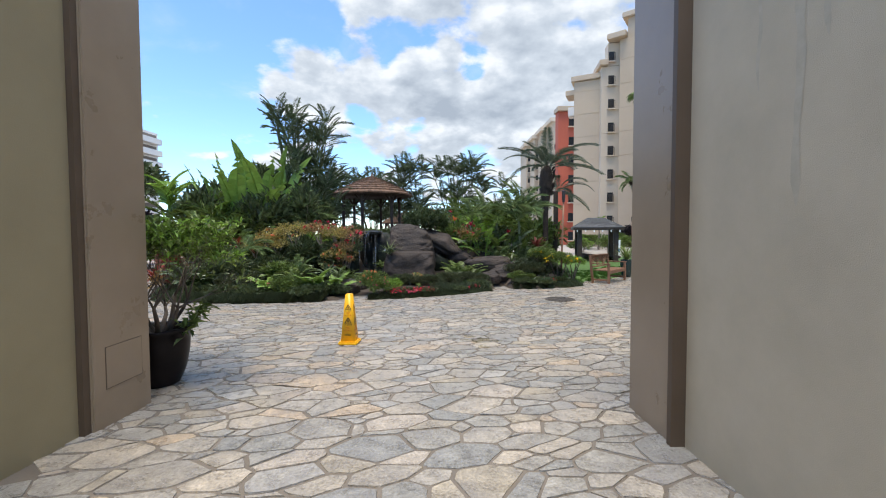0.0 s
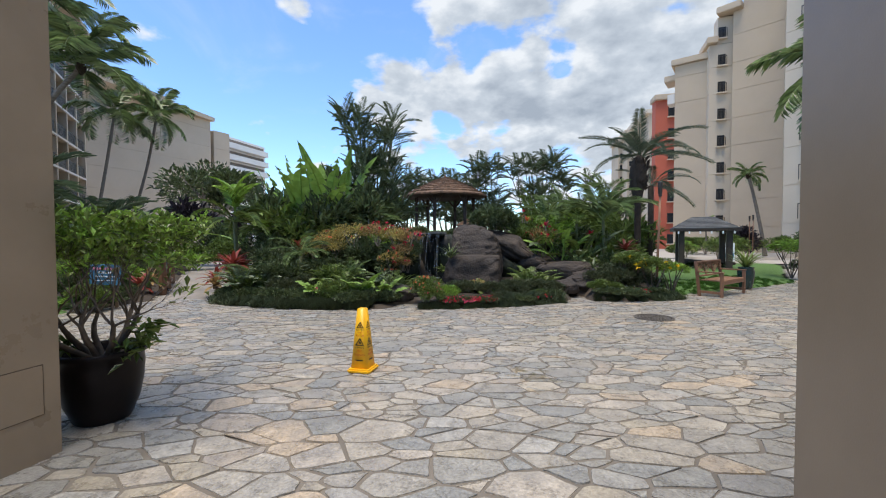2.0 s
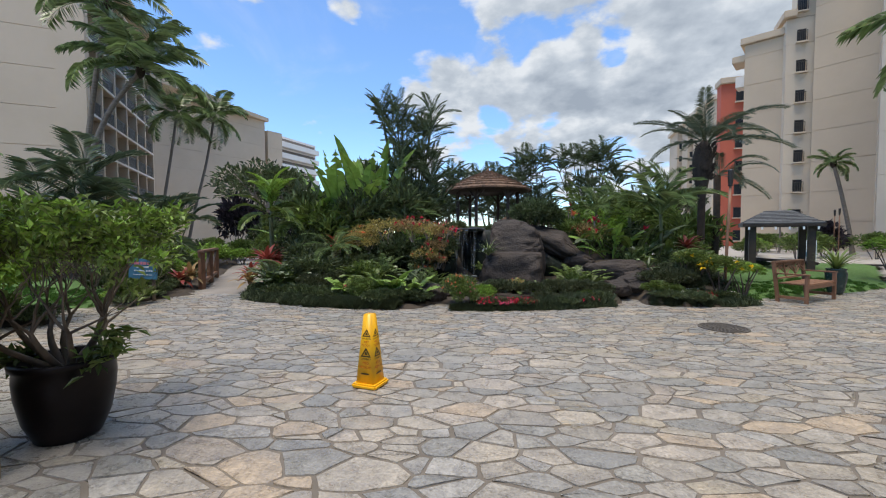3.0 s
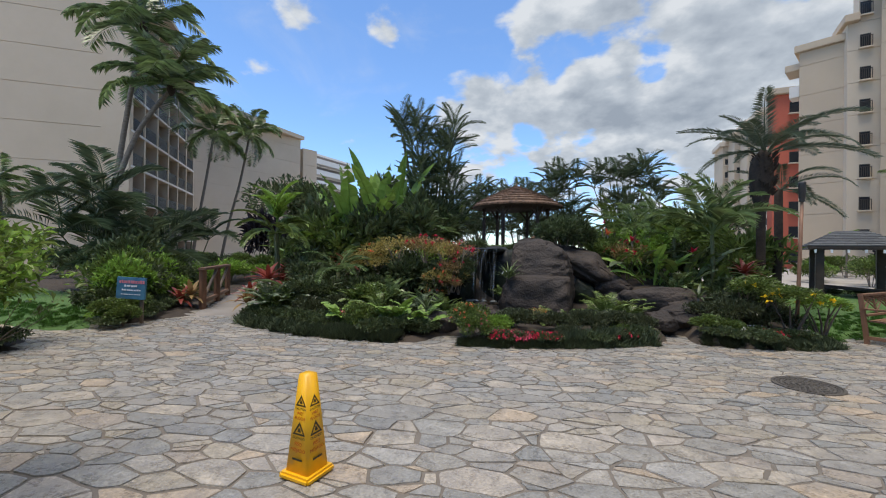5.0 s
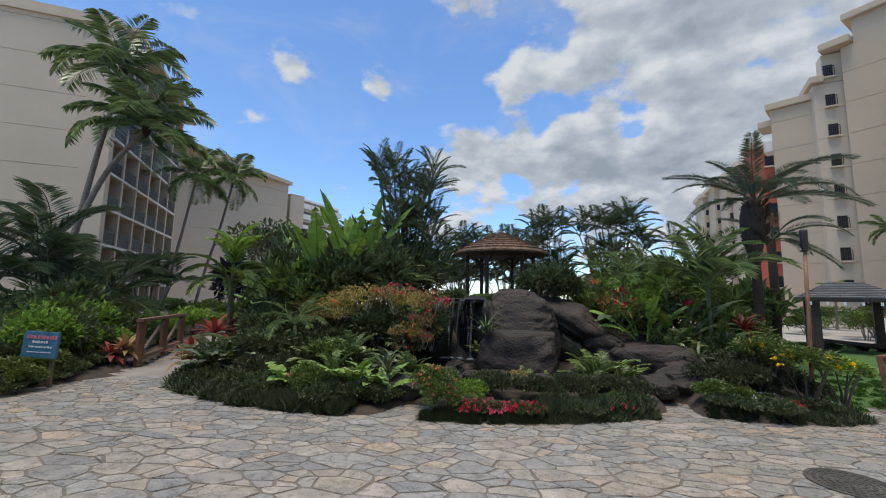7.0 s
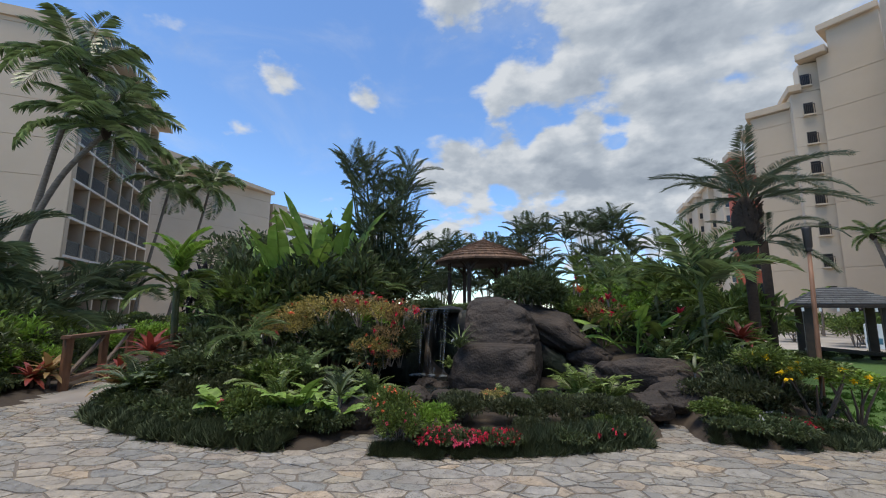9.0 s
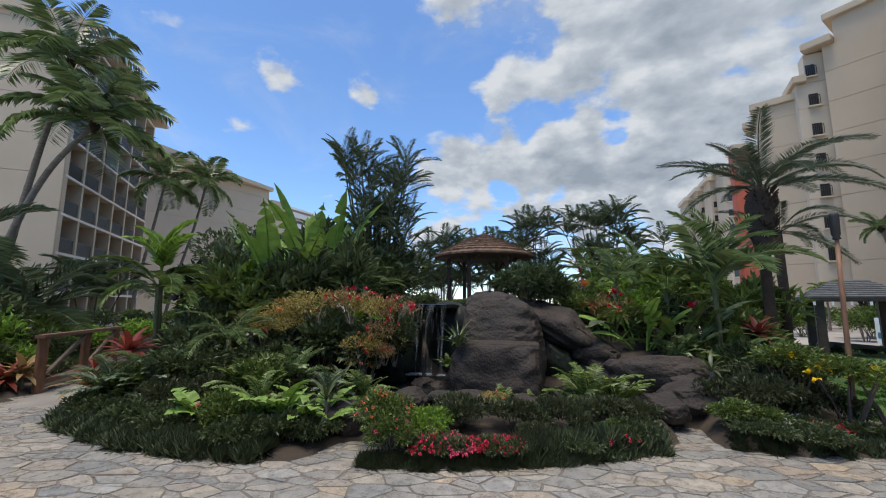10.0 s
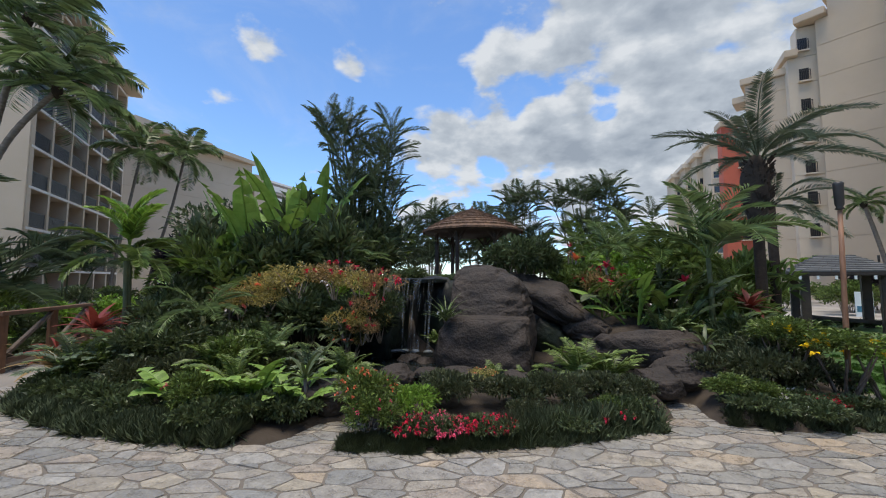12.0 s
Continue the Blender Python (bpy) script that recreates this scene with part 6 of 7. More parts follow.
def single_palm(x, y, stem, count, length, seed, mat, label, low=0.1, high=1.35, leaflet=0.4, width=0.032):
    ob = thing("young_palm", label, "palm", "young palms", at=pose(x, y, soil_at(x, y) - 0.03))
    v, f = tube([(0, 0, 0), (0.03, 0.02, stem * 0.5), (0, 0, stem)], [0.06, 0.045, 0.04], 9)
    child("trunk", mesh_of("trunk", v, f, STEM, True), ob)
    ms = [frond_mesh(("young", k, mat.name, leaflet), 1.5, 28, leaflet, width, 0.45 - 0.1 * k, -0.75 - 0.3 * k, mat, 0.45, 0.25, 0.55, 0.16) for k in range(3)]
    crown(ob, Vector((0, 0, stem)), count, ms, low, high, seed, length / 1.5)
    return ob


single_palm(2.68, 14.2, 1.6, 13, 1.6, 5, LEAF_PALM, "young palm with a fan of arching green fronds", 0.3, 1.45)
single_palm(2.0, 14.9, 1.15, 10, 1.2, 31, LEAF, "feathery young palm behind the rocks", 0.1, 1.3, 0.32)
single_palm(1.1, 15.4, 1.0, 10, 1.2, 33, LEAF_PALM, "feathery young palm behind the rocks", 0.1, 1.3, 0.32)
single_palm(1.6, 16.8, 1.0, 10, 1.3, 6, LEAF_PALM, "young palm with arching green fronds", 0.0)
single_palm(-7.7, 11.3, 1.9, 9, 1.25, 7, LEAF, "young palm with arching green fronds by the path", -0.2, 0.9, 0.34, 0.07)
single_palm(-7.7, 11.35, 2.1, 5, 1.35, 9, LEAF_LIGHT, "young palm with upright lime-green new fronds", 0.9, 1.45, 0.36, 0.08)
single_palm(-5.55, 11.15, 0.95, 9, 1.05, 8, LEAF_PALM, "small palm with a stout leaning stem", 0.0, 0.9, 0.3)
single_palm(-6.4, 10.6, 0.3, 9, 1.0, 10, LEAF_PALM, "low feathery palm in the bed", 0.1, 1.0, 0.28)
single_palm(-4.3, 13.2, 0.9, 9, 1.0, 13, LEAF_LIGHT, "low palm with yellow-green fronds above the shrubs", 0.0, 1.2, 0.3)
single_palm(-6.1, 13.0, 1.1, 10, 1.2, 21, LEAF, "feathery young palm among the shrubs", 0.0, 1.25, 0.3)
single_palm(-7.9, 12.9, 1.3, 10, 1.3, 22, LEAF, "feathery young palm among the shrubs", 0.0, 1.25, 0.3)
single_palm(-4.9, 14.4, 1.0, 10, 1.2, 23, LEAF_PALM, "feathery young palm among the shrubs", 0.1, 1.3, 0.3)
single_palm(0.6, 16.2, 0.9, 10, 1.2, 24, LEAF, "feathery young palm among the shrubs", 0.1, 1.3, 0.3)
single_palm(3.7, 16.6, 1.2, 10, 1.3, 25, LEAF, "feathery young palm among the shrubs", 0.1, 1.3, 0.3)
single_palm(-8.8, 14.2, 1.2, 10, 1.5, 14, LEAF_PALM, "young palm with arching green fronds by the path", 0.0, 1.2, 0.36)

# ---- broad-leaved tropical plants ----
broad_clump(-7.2, 14.5, 13, 4.0, 0.6, 1, LEAF_BANANA, "tall clump of upright banana-like paddle leaves", low=1.0, high=1.5, spread=0.7)
broad_clump(-6.4, 14.9, 10, 3.9, 0.58, 2, LEAF_BANANA, "tall clump of upright banana-like paddle leaves", low=1.15, high=1.52, spread=0.5)
broad_clump(-8.3, 14.2, 8, 2.9, 0.5, 3, LEAF_LIGHT, "yellow-green arching paddle-leaved plant", low=0.7, high=1.2, spread=0.5, bend=-0.5)
broad_clump(-8.6, 16.5, 9, 2.6, 0.5, 4, LEAF, "arching banana-like paddle-leaved plant", low=0.8, high=1.35, spread=0.6)
for i, (x, y, n, ln, w, mat) in enumerate([(-3.2, 9.8, 14, 0.85, 0.24, LEAF_BANANA), (-2.8, 9.95, 12, 0.82, 0.22, LEAF_BANANA), (-4.1, 9.65, 10, 0.72, 0.26, LEAF_BANANA), (-4.5, 9.9, 6, 0.6, 0.2, LEAF), (-3.6, 10.3, 10, 0.7, 0.2, LEAF)]):
    broad_clump(x, y, n, ln, w, 40 + i, mat, "low plant with large glossy heart-shaped leaves", "plant", "philodendron", 0.6, 1.35, 0.14, bend=-0.9)
gp = random.Random(12)
for i, (x, y, ln) in enumerate(((0.9, 14.6, 1.2), (1.45, 14.35, 1.3), (2.0, 14.2, 1.35), (2.45, 14.0, 1.25), (2.95, 14.15, 1.3), (3.35, 13.9, 1.0), (1.2, 14.9, 1.5), (2.3, 14.7, 1.55), (0.35, 14.9, 1.2))):
    broad_clump(x, y, 12, ln, ln * 0.17, 120 + i, (LEAF, LEAF_BANANA, LEAF_DARK, LEAF)[i % 4], "leafy green heliconia with arching blades beside the rocks", "plant", "heliconia", 0.5, 1.4, 0.28, bend=-0.7)
for i in range(18):
    x, y = gp.uniform(0.2, 4.2), gp.uniform(14.6, 18.5)
    broad_clump(x, y, 9, gp.uniform(0.7, 1.1), gp.uniform(0.12, 0.18), 60 + i, (LEAF, LEAF_LIGHT, LEAF, LEAF_DARK)[i % 4], "upright leafy heliconia in the garden mound", "plant", "heliconia", 0.75, 1.45, 0.25, bend=-0.5)
for i in range(9):
    x, y = gp.uniform(-0.5, 4.0), gp.uniform(14.4, 17)
    rosette(x, y, 9, 0.22, 0.07, i, PETAL_RED if i % 2 else PETAL_ORANGE, "red heliconia flower spike among the leaves", "heliconia_flower", 0.7, 1.45, soil_at(x, y) - 0.02, 0.85 + 0.3 * gp.random())
for x, y, st, mat, s in ((-7.3, 10.15, 0.4, LEAF_RED, 1), (-7.05, 10.45, 0.75, LEAF_RED, 2), (-7.4, 10.7, 0.7, LEAF_RED, 3), (-7.15, 9.95, 0.25, LEAF_RUST, 4), (-7.7, 11.6, 0.5, LEAF_RED, 5), (-8.3, 12.1, 0.35, LEAF_RED, 6),
                         (-8.6, 12.6, 0.6, LEAF_RED, 7), (-6.3, 12.4, 0.9, LEAF_RED, 8), (3.4, 14.6, 0.9, LEAF_RED, 9), (-9.4, 9.9, 0.2, LEAF_RED, 10), (-9.3, 10.1, 0.3, LEAF_RUST, 11)):
    rosette(x, y, 20, 0.52, 0.11, s, mat, "burgundy-leaved ti plant at the bed edge", "ti_plant", 0.1, 1.4, None, st)
for x, y, s in ((0.5, 12.2, 0.92), (0.85, 12.4, 0.78), (-0.75, 11.75, 0.5), (-0.35, 11.95, 0.42), (0.15, 12.6, 0.45), (-5.2, 10.9, 0.5), (-1.95, 12.7, 0.3)):
    fern(x, y, 16, s, int(s * 100), None if x > -1.9 or x < -3 else 0.45)
rosette(-1.66, 12.42, 30, 0.55, 0.02, 77, LEAF, "grassy orchid clump on the rock ledge", "orchid", 0.6, 1.5, 0.88)
shrub("ground", -1.66, 12.42, 0.35, 3, 0.9, 2.4, PETAL_WHITE, 10, 0.05)

# ---- shrubs of the central bed ----
S = 0
for kind, x, y, sc, tall, z in [
        # trailing shrubs beside the falls
        ("dark", -4.6, 12.5, 1.5, 1.0, 0.15), ("dark", -3.5, 12.45, 1.4, 1.0, 0.1), ("dark", -5.5, 12.8, 1.4, 1.1, 0.2), ("dark", -2.95, 12.55, 0.8, 1.2, 0.5), 
        ("yellowed", -5.2, 12.3, 1.25, 1.0, 1.0), ("yellowed", -4.5, 12.2, 1.2, 1.0, 1.25), ("yellowed", -3.2, 12.25, 1.0, 1.1, 1.2), ("rust", -3.75, 12.3, 1.2, 1.0, 1.3), ("rust", -2.85, 12.3, 0.95, 1.2, 1.15), ("yellowed", -2.9, 12.05, 0.8, 1.3, 0.6),
        ("rust", -2.95, 12.1, 0.8, 1.2, 0.85), ("yellowed", -5.6, 12.0, 0.9, 1.0, 0.85), ("yellowed", -3.3, 11.95, 0.7, 1.0, 0.35), ("yellowed", -4.9, 11.9, 0.8, 1.0, 0.95), ("yellowed", -3.2, 11.8, 0.75, 1.2, 0.6), ("rust", -2.95, 11.9, 0.65, 1.2, 0.55), ("yellowed", -5.3, 12.0, 0.8, 0.8, 1.15),
        # behind and above
        ("broad_dark", -5.0, 14.2, 1.4, 1.2, None), ("broad", -4.0, 14.6, 1.1, 0.6, None), ("broad", -3.2, 15.0, 1.0, 0.5, None), ("green", -2.6, 15.8, 1.4, 0.5, None), ("broad_dark", -6.0, 13.6, 1.5, 1.2, None),
        ("broad", -7.0, 13.0, 1.5, 1.2, None), ("broad_dark", -8.0, 13.4, 1.5, 1.2, None), ("broad", -8.6, 15.2, 1.6, 1.2, None), ("broad_dark", -7.4, 16.4, 1.8, 1.3, None), ("broad_dark", -5.2, 16.0, 1.5, 0.9, None),
        ("green", -4.2, 17.4, 1.7, 0.4, None), ("green", -3.6, 19.5, 1.7, 0.4, None), ("green", -6.8, 19.8, 3, 1.2, None), ("broad", -9.8, 18.0, 2.0, 1.3, None), ("broad_dark", -11.0, 20.0, 2.4, 1.3, None), ("green", -2.0, 18.0, 1.5, 0.4, None),
        # by and on the rocks
        ("dark", -3.3, 14.6, 1.0, 0.7, 1.25), ("green", -2.7, 14.9, 0.9, 0.6, 1.3), ("dark", -2.1, 14.7, 0.85, 0.55, 1.3), ("green", -1.7, 15.3, 0.8, 0.6, 1.3), ("dark", -0.75, 14.3, 1.15, 1.15, 1.35), ("dark", -0.35, 14.7, 1.1, 1.2, 1.3), ("green", 0.4, 15.2, 1.3, 1.0, None), ("rust", 0.9, 14.9, 1.3, 1.3, None), ("lime", 1.6, 15.2, 1.0, 1.0, None), ("broad_dark", 2.3, 15.2, 1.0, 0.8, None),
        ("dark", 2.6, 13.5, 0.9, 0.9, 0.1), ("dark", 2.9, 13.6, 1.0, 1.0, 0.1), ("green", 3.6, 15.0, 1.1, 1.3, None), ("broad", 3.4, 15.4, 1.1, 1.0, None),
        ("broad", 4.3, 17.4, 1.6, 1.2, None), ("broad", 3.4, 19, 1.8, 1.2, None), ("lime", 1.5, 19, 1.7, 1.0, None), ("green", 0.0, 20, 2.2, 0.7, None), ("broad", -0.5, 17.2, 1.3, 0.7, None), ("green", 2.8, 22, 3, 1.0, None), ("dark", 4.5, 20.5, 2.4, 1.0, None),
        # front left of the bed
        ("green", -6.2, 10.0, 1.0, 0.9, None), ("dark", -5.7, 10.6, 1.2, 0.9, None), ("small", -5.3, 9.9, 1.2, 1.3, None), ("small", -4.9, 10.4, 1.4, 1.2, None), ("green", -4.4, 10.8, 1.2, 0.9, None), ("small", -3.9, 11.0, 1.3, 1.2, None),
        ("dark", -6.5, 11.3, 1.4, 1.0, None), ("dark", -4.9, 11.5, 1.1, 0.9, None), ("small", -3.1, 10.9, 1.1, 1.1, None), ("green", -6.9, 10.9, 1.0, 1.0, None), ("dark", -7.4, 12.2, 1.5, 1.1, None),
        ("lime_small", -2.75, 10.55, 0.9, 1.0, None), ("ground", -2.75, 9.5, 1.1, 1.4, None), ("ground", -3.3, 9.35, 1.0, 1.4, None), ("ground", -2.6, 9.75, 0.8, 1.4, None), ("green", -3.75, 9.45, 0.62, 1.1, None), ("green", -3.35, 9.6, 0.55, 1.0, None),
        ("ground", -5.0, 9.5, 1.2, 1.3, None), ("ground", -5.9, 9.5, 1.1, 1.3, None), ("ground", -6.5, 9.7, 1.0, 1.3, None), ("ground", -4.4, 9.4, 1.0, 1.3, None), ("ground", -3.0, 10.0, 1.0, 1.4, None),
        # front middle
        ("lime_small", -1.35, 10.2, 0.9, 1.3, None), ("small", -0.95, 10.6, 0.95, 1.5, None), ("small", -0.35, 10.85, 1.0, 1.25, None), ("small", 0.15, 11.0, 0.9, 1.55, None), ("small", 0.65, 11.25, 1.05, 1.2, None), ("small", 1.05, 11.45, 0.8, 1.3, None),
        ("small", -1.2, 10.85, 0.9, 1.4, None), ("small", -0.15, 10.5, 0.6, 1.2, None), ("green", 0.75, 10.95, 0.42, 0.8, None), ("small", 0.4, 10.75, 0.55, 1.2, None), ("yellowed", -0.75, 11.15, 0.4, 0.8, 0.25), ("lime_small", -0.2, 11.2, 0.7, 1.3, None), ("ground", 0.95, 11.05, 0.8, 1.3, None), ("ground", 0.35, 10.45, 0.7, 1.2, None),
        # front right
        ("green", 2.2, 11.8, 0.62, 0.75, None), ("green", 2.55, 11.9, 0.5, 0.75, None), ("small", 2.7, 12.3, 1.3, 1.4, None), ("small", 2.2, 12.4, 1.0, 1.3, None), ("small", 3.3, 12.5, 1.2, 1.3, None), ("small", 2.9, 12.9, 1.4, 1.4, None),
        ("dark", 3.3, 13.2, 0.7, 1.0, None), ("ground", 2.35, 11.5, 0.8, 1.2, None), ("ground", 2.9, 11.6, 0.8, 1.2, None), ("ground", 3.5, 11.95, 0.8, 1.2, None)]:
    S += 1
    flowers = PETAL_RED if kind == "rust" else (PETAL_ORANGE if kind == "yellowed" and S % 2 else None)
    shrub(kind, x, y, sc, S, z, tall, flowers, 11 if kind == "rust" else 6, 0.05)
shrub("green", -1.72, 9.85, 0.72, 2, None, 1.15, PETAL_ORANGE, 26, 0.035)
shrub("green", -1.5, 9.6, 0.5, 4, None, 1.1, PETAL_PINK, 12, 0.04)
shrub("green", -3.95, 9.65, 0.6, 1, None, 1.1, PETAL_PINK, 9, 0.06)
for i, (x, y, mat) in enumerate([(-1.15, 9.72, PETAL_RED), (-0.85, 9.82, PETAL_PINK), (-0.6, 9.95, PETAL_RED), (-1.05, 9.95, PETAL_PINK), (0.75, 10.75, PETAL_RED), (2.75, 11.75, PETAL_WHITE), (3.05, 11.85, PETAL_RED), (3.3, 12.0, PETAL_RED), (2.95, 12.05, PETAL_WHITE), (-0.4, 10.05, PETAL_RED)]):
    shrub("ground", x, y, 0.62, i, None, 1.3, mat, 55 if i not in (4, 5, 8) else 18, 0.04)


# ---- odd fronds and straps that break up the planting ----
go = random.Random(31)
for i in range(34):
    x, y = (go.uniform(-6.6, -2.6), go.uniform(9.7, 11.3)) if i < 18 else ((go.uniform(-7.6, -3.2), go.uniform(12.6, 14.8)) if i < 26 else (go.uniform(1.8, 3.9), go.uniform(12.6, 14.4)))
    if i % 3 == 2:
        rosette(x, y, 14, go.uniform(0.35, 0.55), 0.05, i, (LEAF, LEAF_LIGHT, LEAF_DARK)[i % 3], "strap-leaved tuft among the shrubs", "strap_plant", 0.3, 1.45, None, go.uniform(0.15, 0.45))
    else:
        fern(x, y, 11, go.uniform(0.45, 0.8), i, soil_at(x, y) + go.uniform(0.1, 0.3), (LEAF, LEAF_PALM_DARK, LEAF_PALM)[i % 5 % 3], "arching green fern among the shrubs")


# ---- yellow-flowered shrubs on bare stems beside the torch ----
def stemmed_bush(x, y, height, spread, seed, kind, flowers, label):
    ob = thing("stemmed_shrub", label, "shrub", "stemmed shrubs", at=pose(x, y, soil_at(x, y) - 0.03))
    g = random.Random(seed)
    for k in range(6):
        a = k * 1.05 + g.uniform(-0.3, 0.3)
        top = Vector((spread * 0.7 * math.cos(a), spread * 0.7 * math.sin(a), height * g.uniform(0.75, 0.95)))
        v, f = tube([(0.02 * math.cos(a), 0.02 * math.sin(a), 0), top * 0.45 + Vector((g.uniform(-0.05, 0.05), 0, 0.04)), top], [0.02, 0.016, 0.008], 6, False)
        child("stem", mesh_of("stem", v, f, BRANCH, True), ob)
    mat, size, count, radii, aspect, *_ = SHRUBS[kind]
    me = cached((kind, 0), lambda: mesh_np("foliage", *leaf_cloud(100 + len(kind), count, size, radii, aspect=aspect, lumps=9), mat))
    s = spread / radii[0]
    child("foliage", me, ob, Matrix.Translation((0, 0, height * 0.62)) @ Matrix.Diagonal((s, s, height * 0.26 / radii[2], 1)))
    if flowers:
        fm = mesh_np("flower", *flower_heads(seed, 9, 0.07, (spread, spread, height * 0.25)), flowers)
        tagged(child("flower", fm, ob, Matrix.Translation((0, 0, height * 0.55)), "yellow trumpet flowers"), kind="stuff")
    return ob


stemmed_bush(3.5, 12.2, 0.85, 0.45, 1, "green", PETAL_YELLOW, "open shrub on bare stems with yellow trumpet flowers")
stemmed_bush(3.05, 12.45, 0.9, 0.4, 4, "green", PETAL_YELLOW, "open shrub on bare stems with yellow trumpet flowers")
stemmed_bush(4.0, 12.4, 0.75, 0.38, 2, "lime", PETAL_YELLOW, "rounded lime shrub on several bare stems")
stemmed_bush(9.9, 18.3, 1.25, 0.75, 3, "lime", None, "rounded yellow-green shrub on bare stems by the lawn")

# ---- left of the path ----
gl = random.Random(5)
for i in range(20):
    u = i / 19
    x, y = -8.45 - 5.4 * u, 8.6 + 5.9 * u
    shrub("ground", x - 0.35, y + 0.05, gl.uniform(0.9, 1.2), i, None, 1.5)
    if i < 15 or i % 2:
        shrub(("green", "dark", "lime")[i % 3], x - gl.uniform(0.8, 1.3), y + gl.uniform(-0.1, 0.3), gl.uniform(0.8, 1.15), i, None, gl.uniform(0.9, 1.2))
for i, (k, x, y, s, t) in enumerate([("lime", -9.4, 8.6, 1.0, 1.3), ("green", -10.6, 9.3, 1.6, 1.3), ("lime", -11.5, 10.2, 1.3, 1.2), ("dark", -12.6, 10.6, 1.8, 1.2), ("green", -13.6, 12.0, 1.8, 1.1), ("dark", -14.6, 11.6, 2.0, 1.1), ("dark", -17.0, 12.6, 1.7, 1.0), ("dark", -15.2, 20.2, 1.6, 1.2), ("lime", -14.3, 19.5, 1.2, 0.9), ("lime", -15.0, 18.9, 1.0, 0.8), ("lime", -15.7, 18.3, 1.0, 0.8), ("lime", -16.3, 17.8, 1.0, 0.8), ("green", -16.4, 19.0, 1.6, 1.1),
                                     ("dark", -20, 13.2, 1.7, 1.0), ("lime", -14.9, 15.6, 1.3, 0.9), ("lime", -15.8, 16.6, 1.2, 0.8), ("purple", -19.0, 21.5, 2.6, 1.3), ("purple", -17.2, 22.6, 2.2, 1.2), ("dark", -16.0, 20.5, 2.0, 1.3), ("green", -14.0, 18.5, 2.0, 1.2),
                                     ("dark", -22, 20.5, 1.5, 1.0), ("dark", -23, 17, 1.5, 1.0), ("green", -13, 22, 2.6, 1.3), ("dark", -26, 21, 1.6, 1.0), ("green", -24, 24, 1.8, 1.0), ("green", -28, 24, 1.8, 1.0), ("dark", -31, 20, 1.6, 1.0), ("dark", -24, 14, 1.8, 1.0), ("green", -28, 15, 1.8, 1.0),
                                     ("lime", -7.8, 5.7, 1.3, 1.25), ("lime", -8.8, 5.2, 1.4, 1.3), ("green", -7.75, 4.8, 1.1, 1.2), ("ground", -7.45, 6.0, 0.9, 1.4), ("green", -7.7, 5.5, 0.7, 1.0), ("lime", -10.2, 5.4, 1.5, 1.3), ("green", -9.6, 4.2, 1.6, 1.2),
                                     ("lime", -11.0, 4.6, 1.4, 1.2)]):
    shrub(k, x, y, s, i + 3, grade(x, y) + 0.05, t)
for i, (x, y, sc, t) in enumerate([(-25.5, 31, 1.35, 1.0), (-29.0, 34, 1.4, 1.0), (-20.0, 34, 0.9, 1.0), (-15.0, 38, 0.9, 0.9), (8.0, 62, 1.1, 1.0), (13.0, 64, 1.3, 1.0), (2.0, 66, 1.1, 1.0), (-8.0, 62, 1.1, 1.0), (-18.0, 60, 1.2, 1.0)]):
    shrub("tree", x, y, sc, i, grade(x, y), t)
# ---- right of the garden, by the drive ----
for i, (k, x, y, s, t) in enumerate([("dark", 6.3, 22.5, 0.8, 0.5), ("dark", 7.2, 22.8, 0.8, 0.5), ("dark", 8.1, 23.0, 0.8, 0.5), ("dark", 9.0, 23.2, 0.8, 0.5), ("dark", 9.9, 23.6, 0.8, 0.5), ("green", 12.4, 30, 2.0, 1.0), ("green", 14.2, 33, 2.4, 1.0), ("purple", 15.5, 34, 2.0, 1.0),
                                     ("green", 17.5, 33, 2.2, 1.0), ("dark", 18.6, 31, 2.2, 1.2), ("purple", 18.8, 28.5, 2.2, 1.2), ("green", 17.0, 36, 2.0, 1.0), ("green", 11.6, 34, 2.0, 0.8), ("lime", 12.6, 36, 1.4, 0.9), ("green", 9.2, 36, 2.0, 0.8), ("green", 15, 42, 2.4, 0.9), ("green", 17, 44, 2.4, 0.9),
                                     ("lime", 7.6, 33, 1.6, 1.0), ("dark", 10.6, 18.9, 0.8, 1.0)]):
    shrub(k, x, y, s, i + 1, grade(x, y), t)
coconut(15.5, 40.0, [(0, 0, 0), (0.05, 0, 1.2), (0, 0, 2.6)], 12, 1.2, 15, "small yellowish palm by the tower wall", LEAF_LIGHT, 0.08, -0.2)
drive = tagged(new("road", mesh_of("road", [(6, 27.2, -0.11), (60, 27.2, -0.11), (60, 33, -0.11), (6, 31.5, -0.11)], [(0, 1, 2, 3)], CONCRETE)), "pale concrete drive before the tower", "road", "", "structure")

# ---- border grass ----
grass_strip("border_grass", [(-7.0, 9.85), (-6.7, 9.33), (-6.0, 8.98), (-4.6, 8.8), (-3.6, 8.88), (-2.75, 9.02)], 0.42, 52000, 0.11, GRASS_BLADE, "tufted dark green border grass along the bed edge", 1)
grass_strip("border_grass", [(-1.72, 9.3), (-1.0, 9.46), (-0.2, 9.86), (0.6, 10.36), (1.3, 10.9)], 0.16, 18000, 0.07, GRASS_BLADE, "tufted dark green border grass along the bed edge", 2)
grass_strip("border_grass", [(-0.25, 9.95), (0.6, 10.45), (1.28, 10.98)], 0.32, 5000, 0.16, GRASS_BLADE, "tufted dark green border grass along the bed edge", 3)
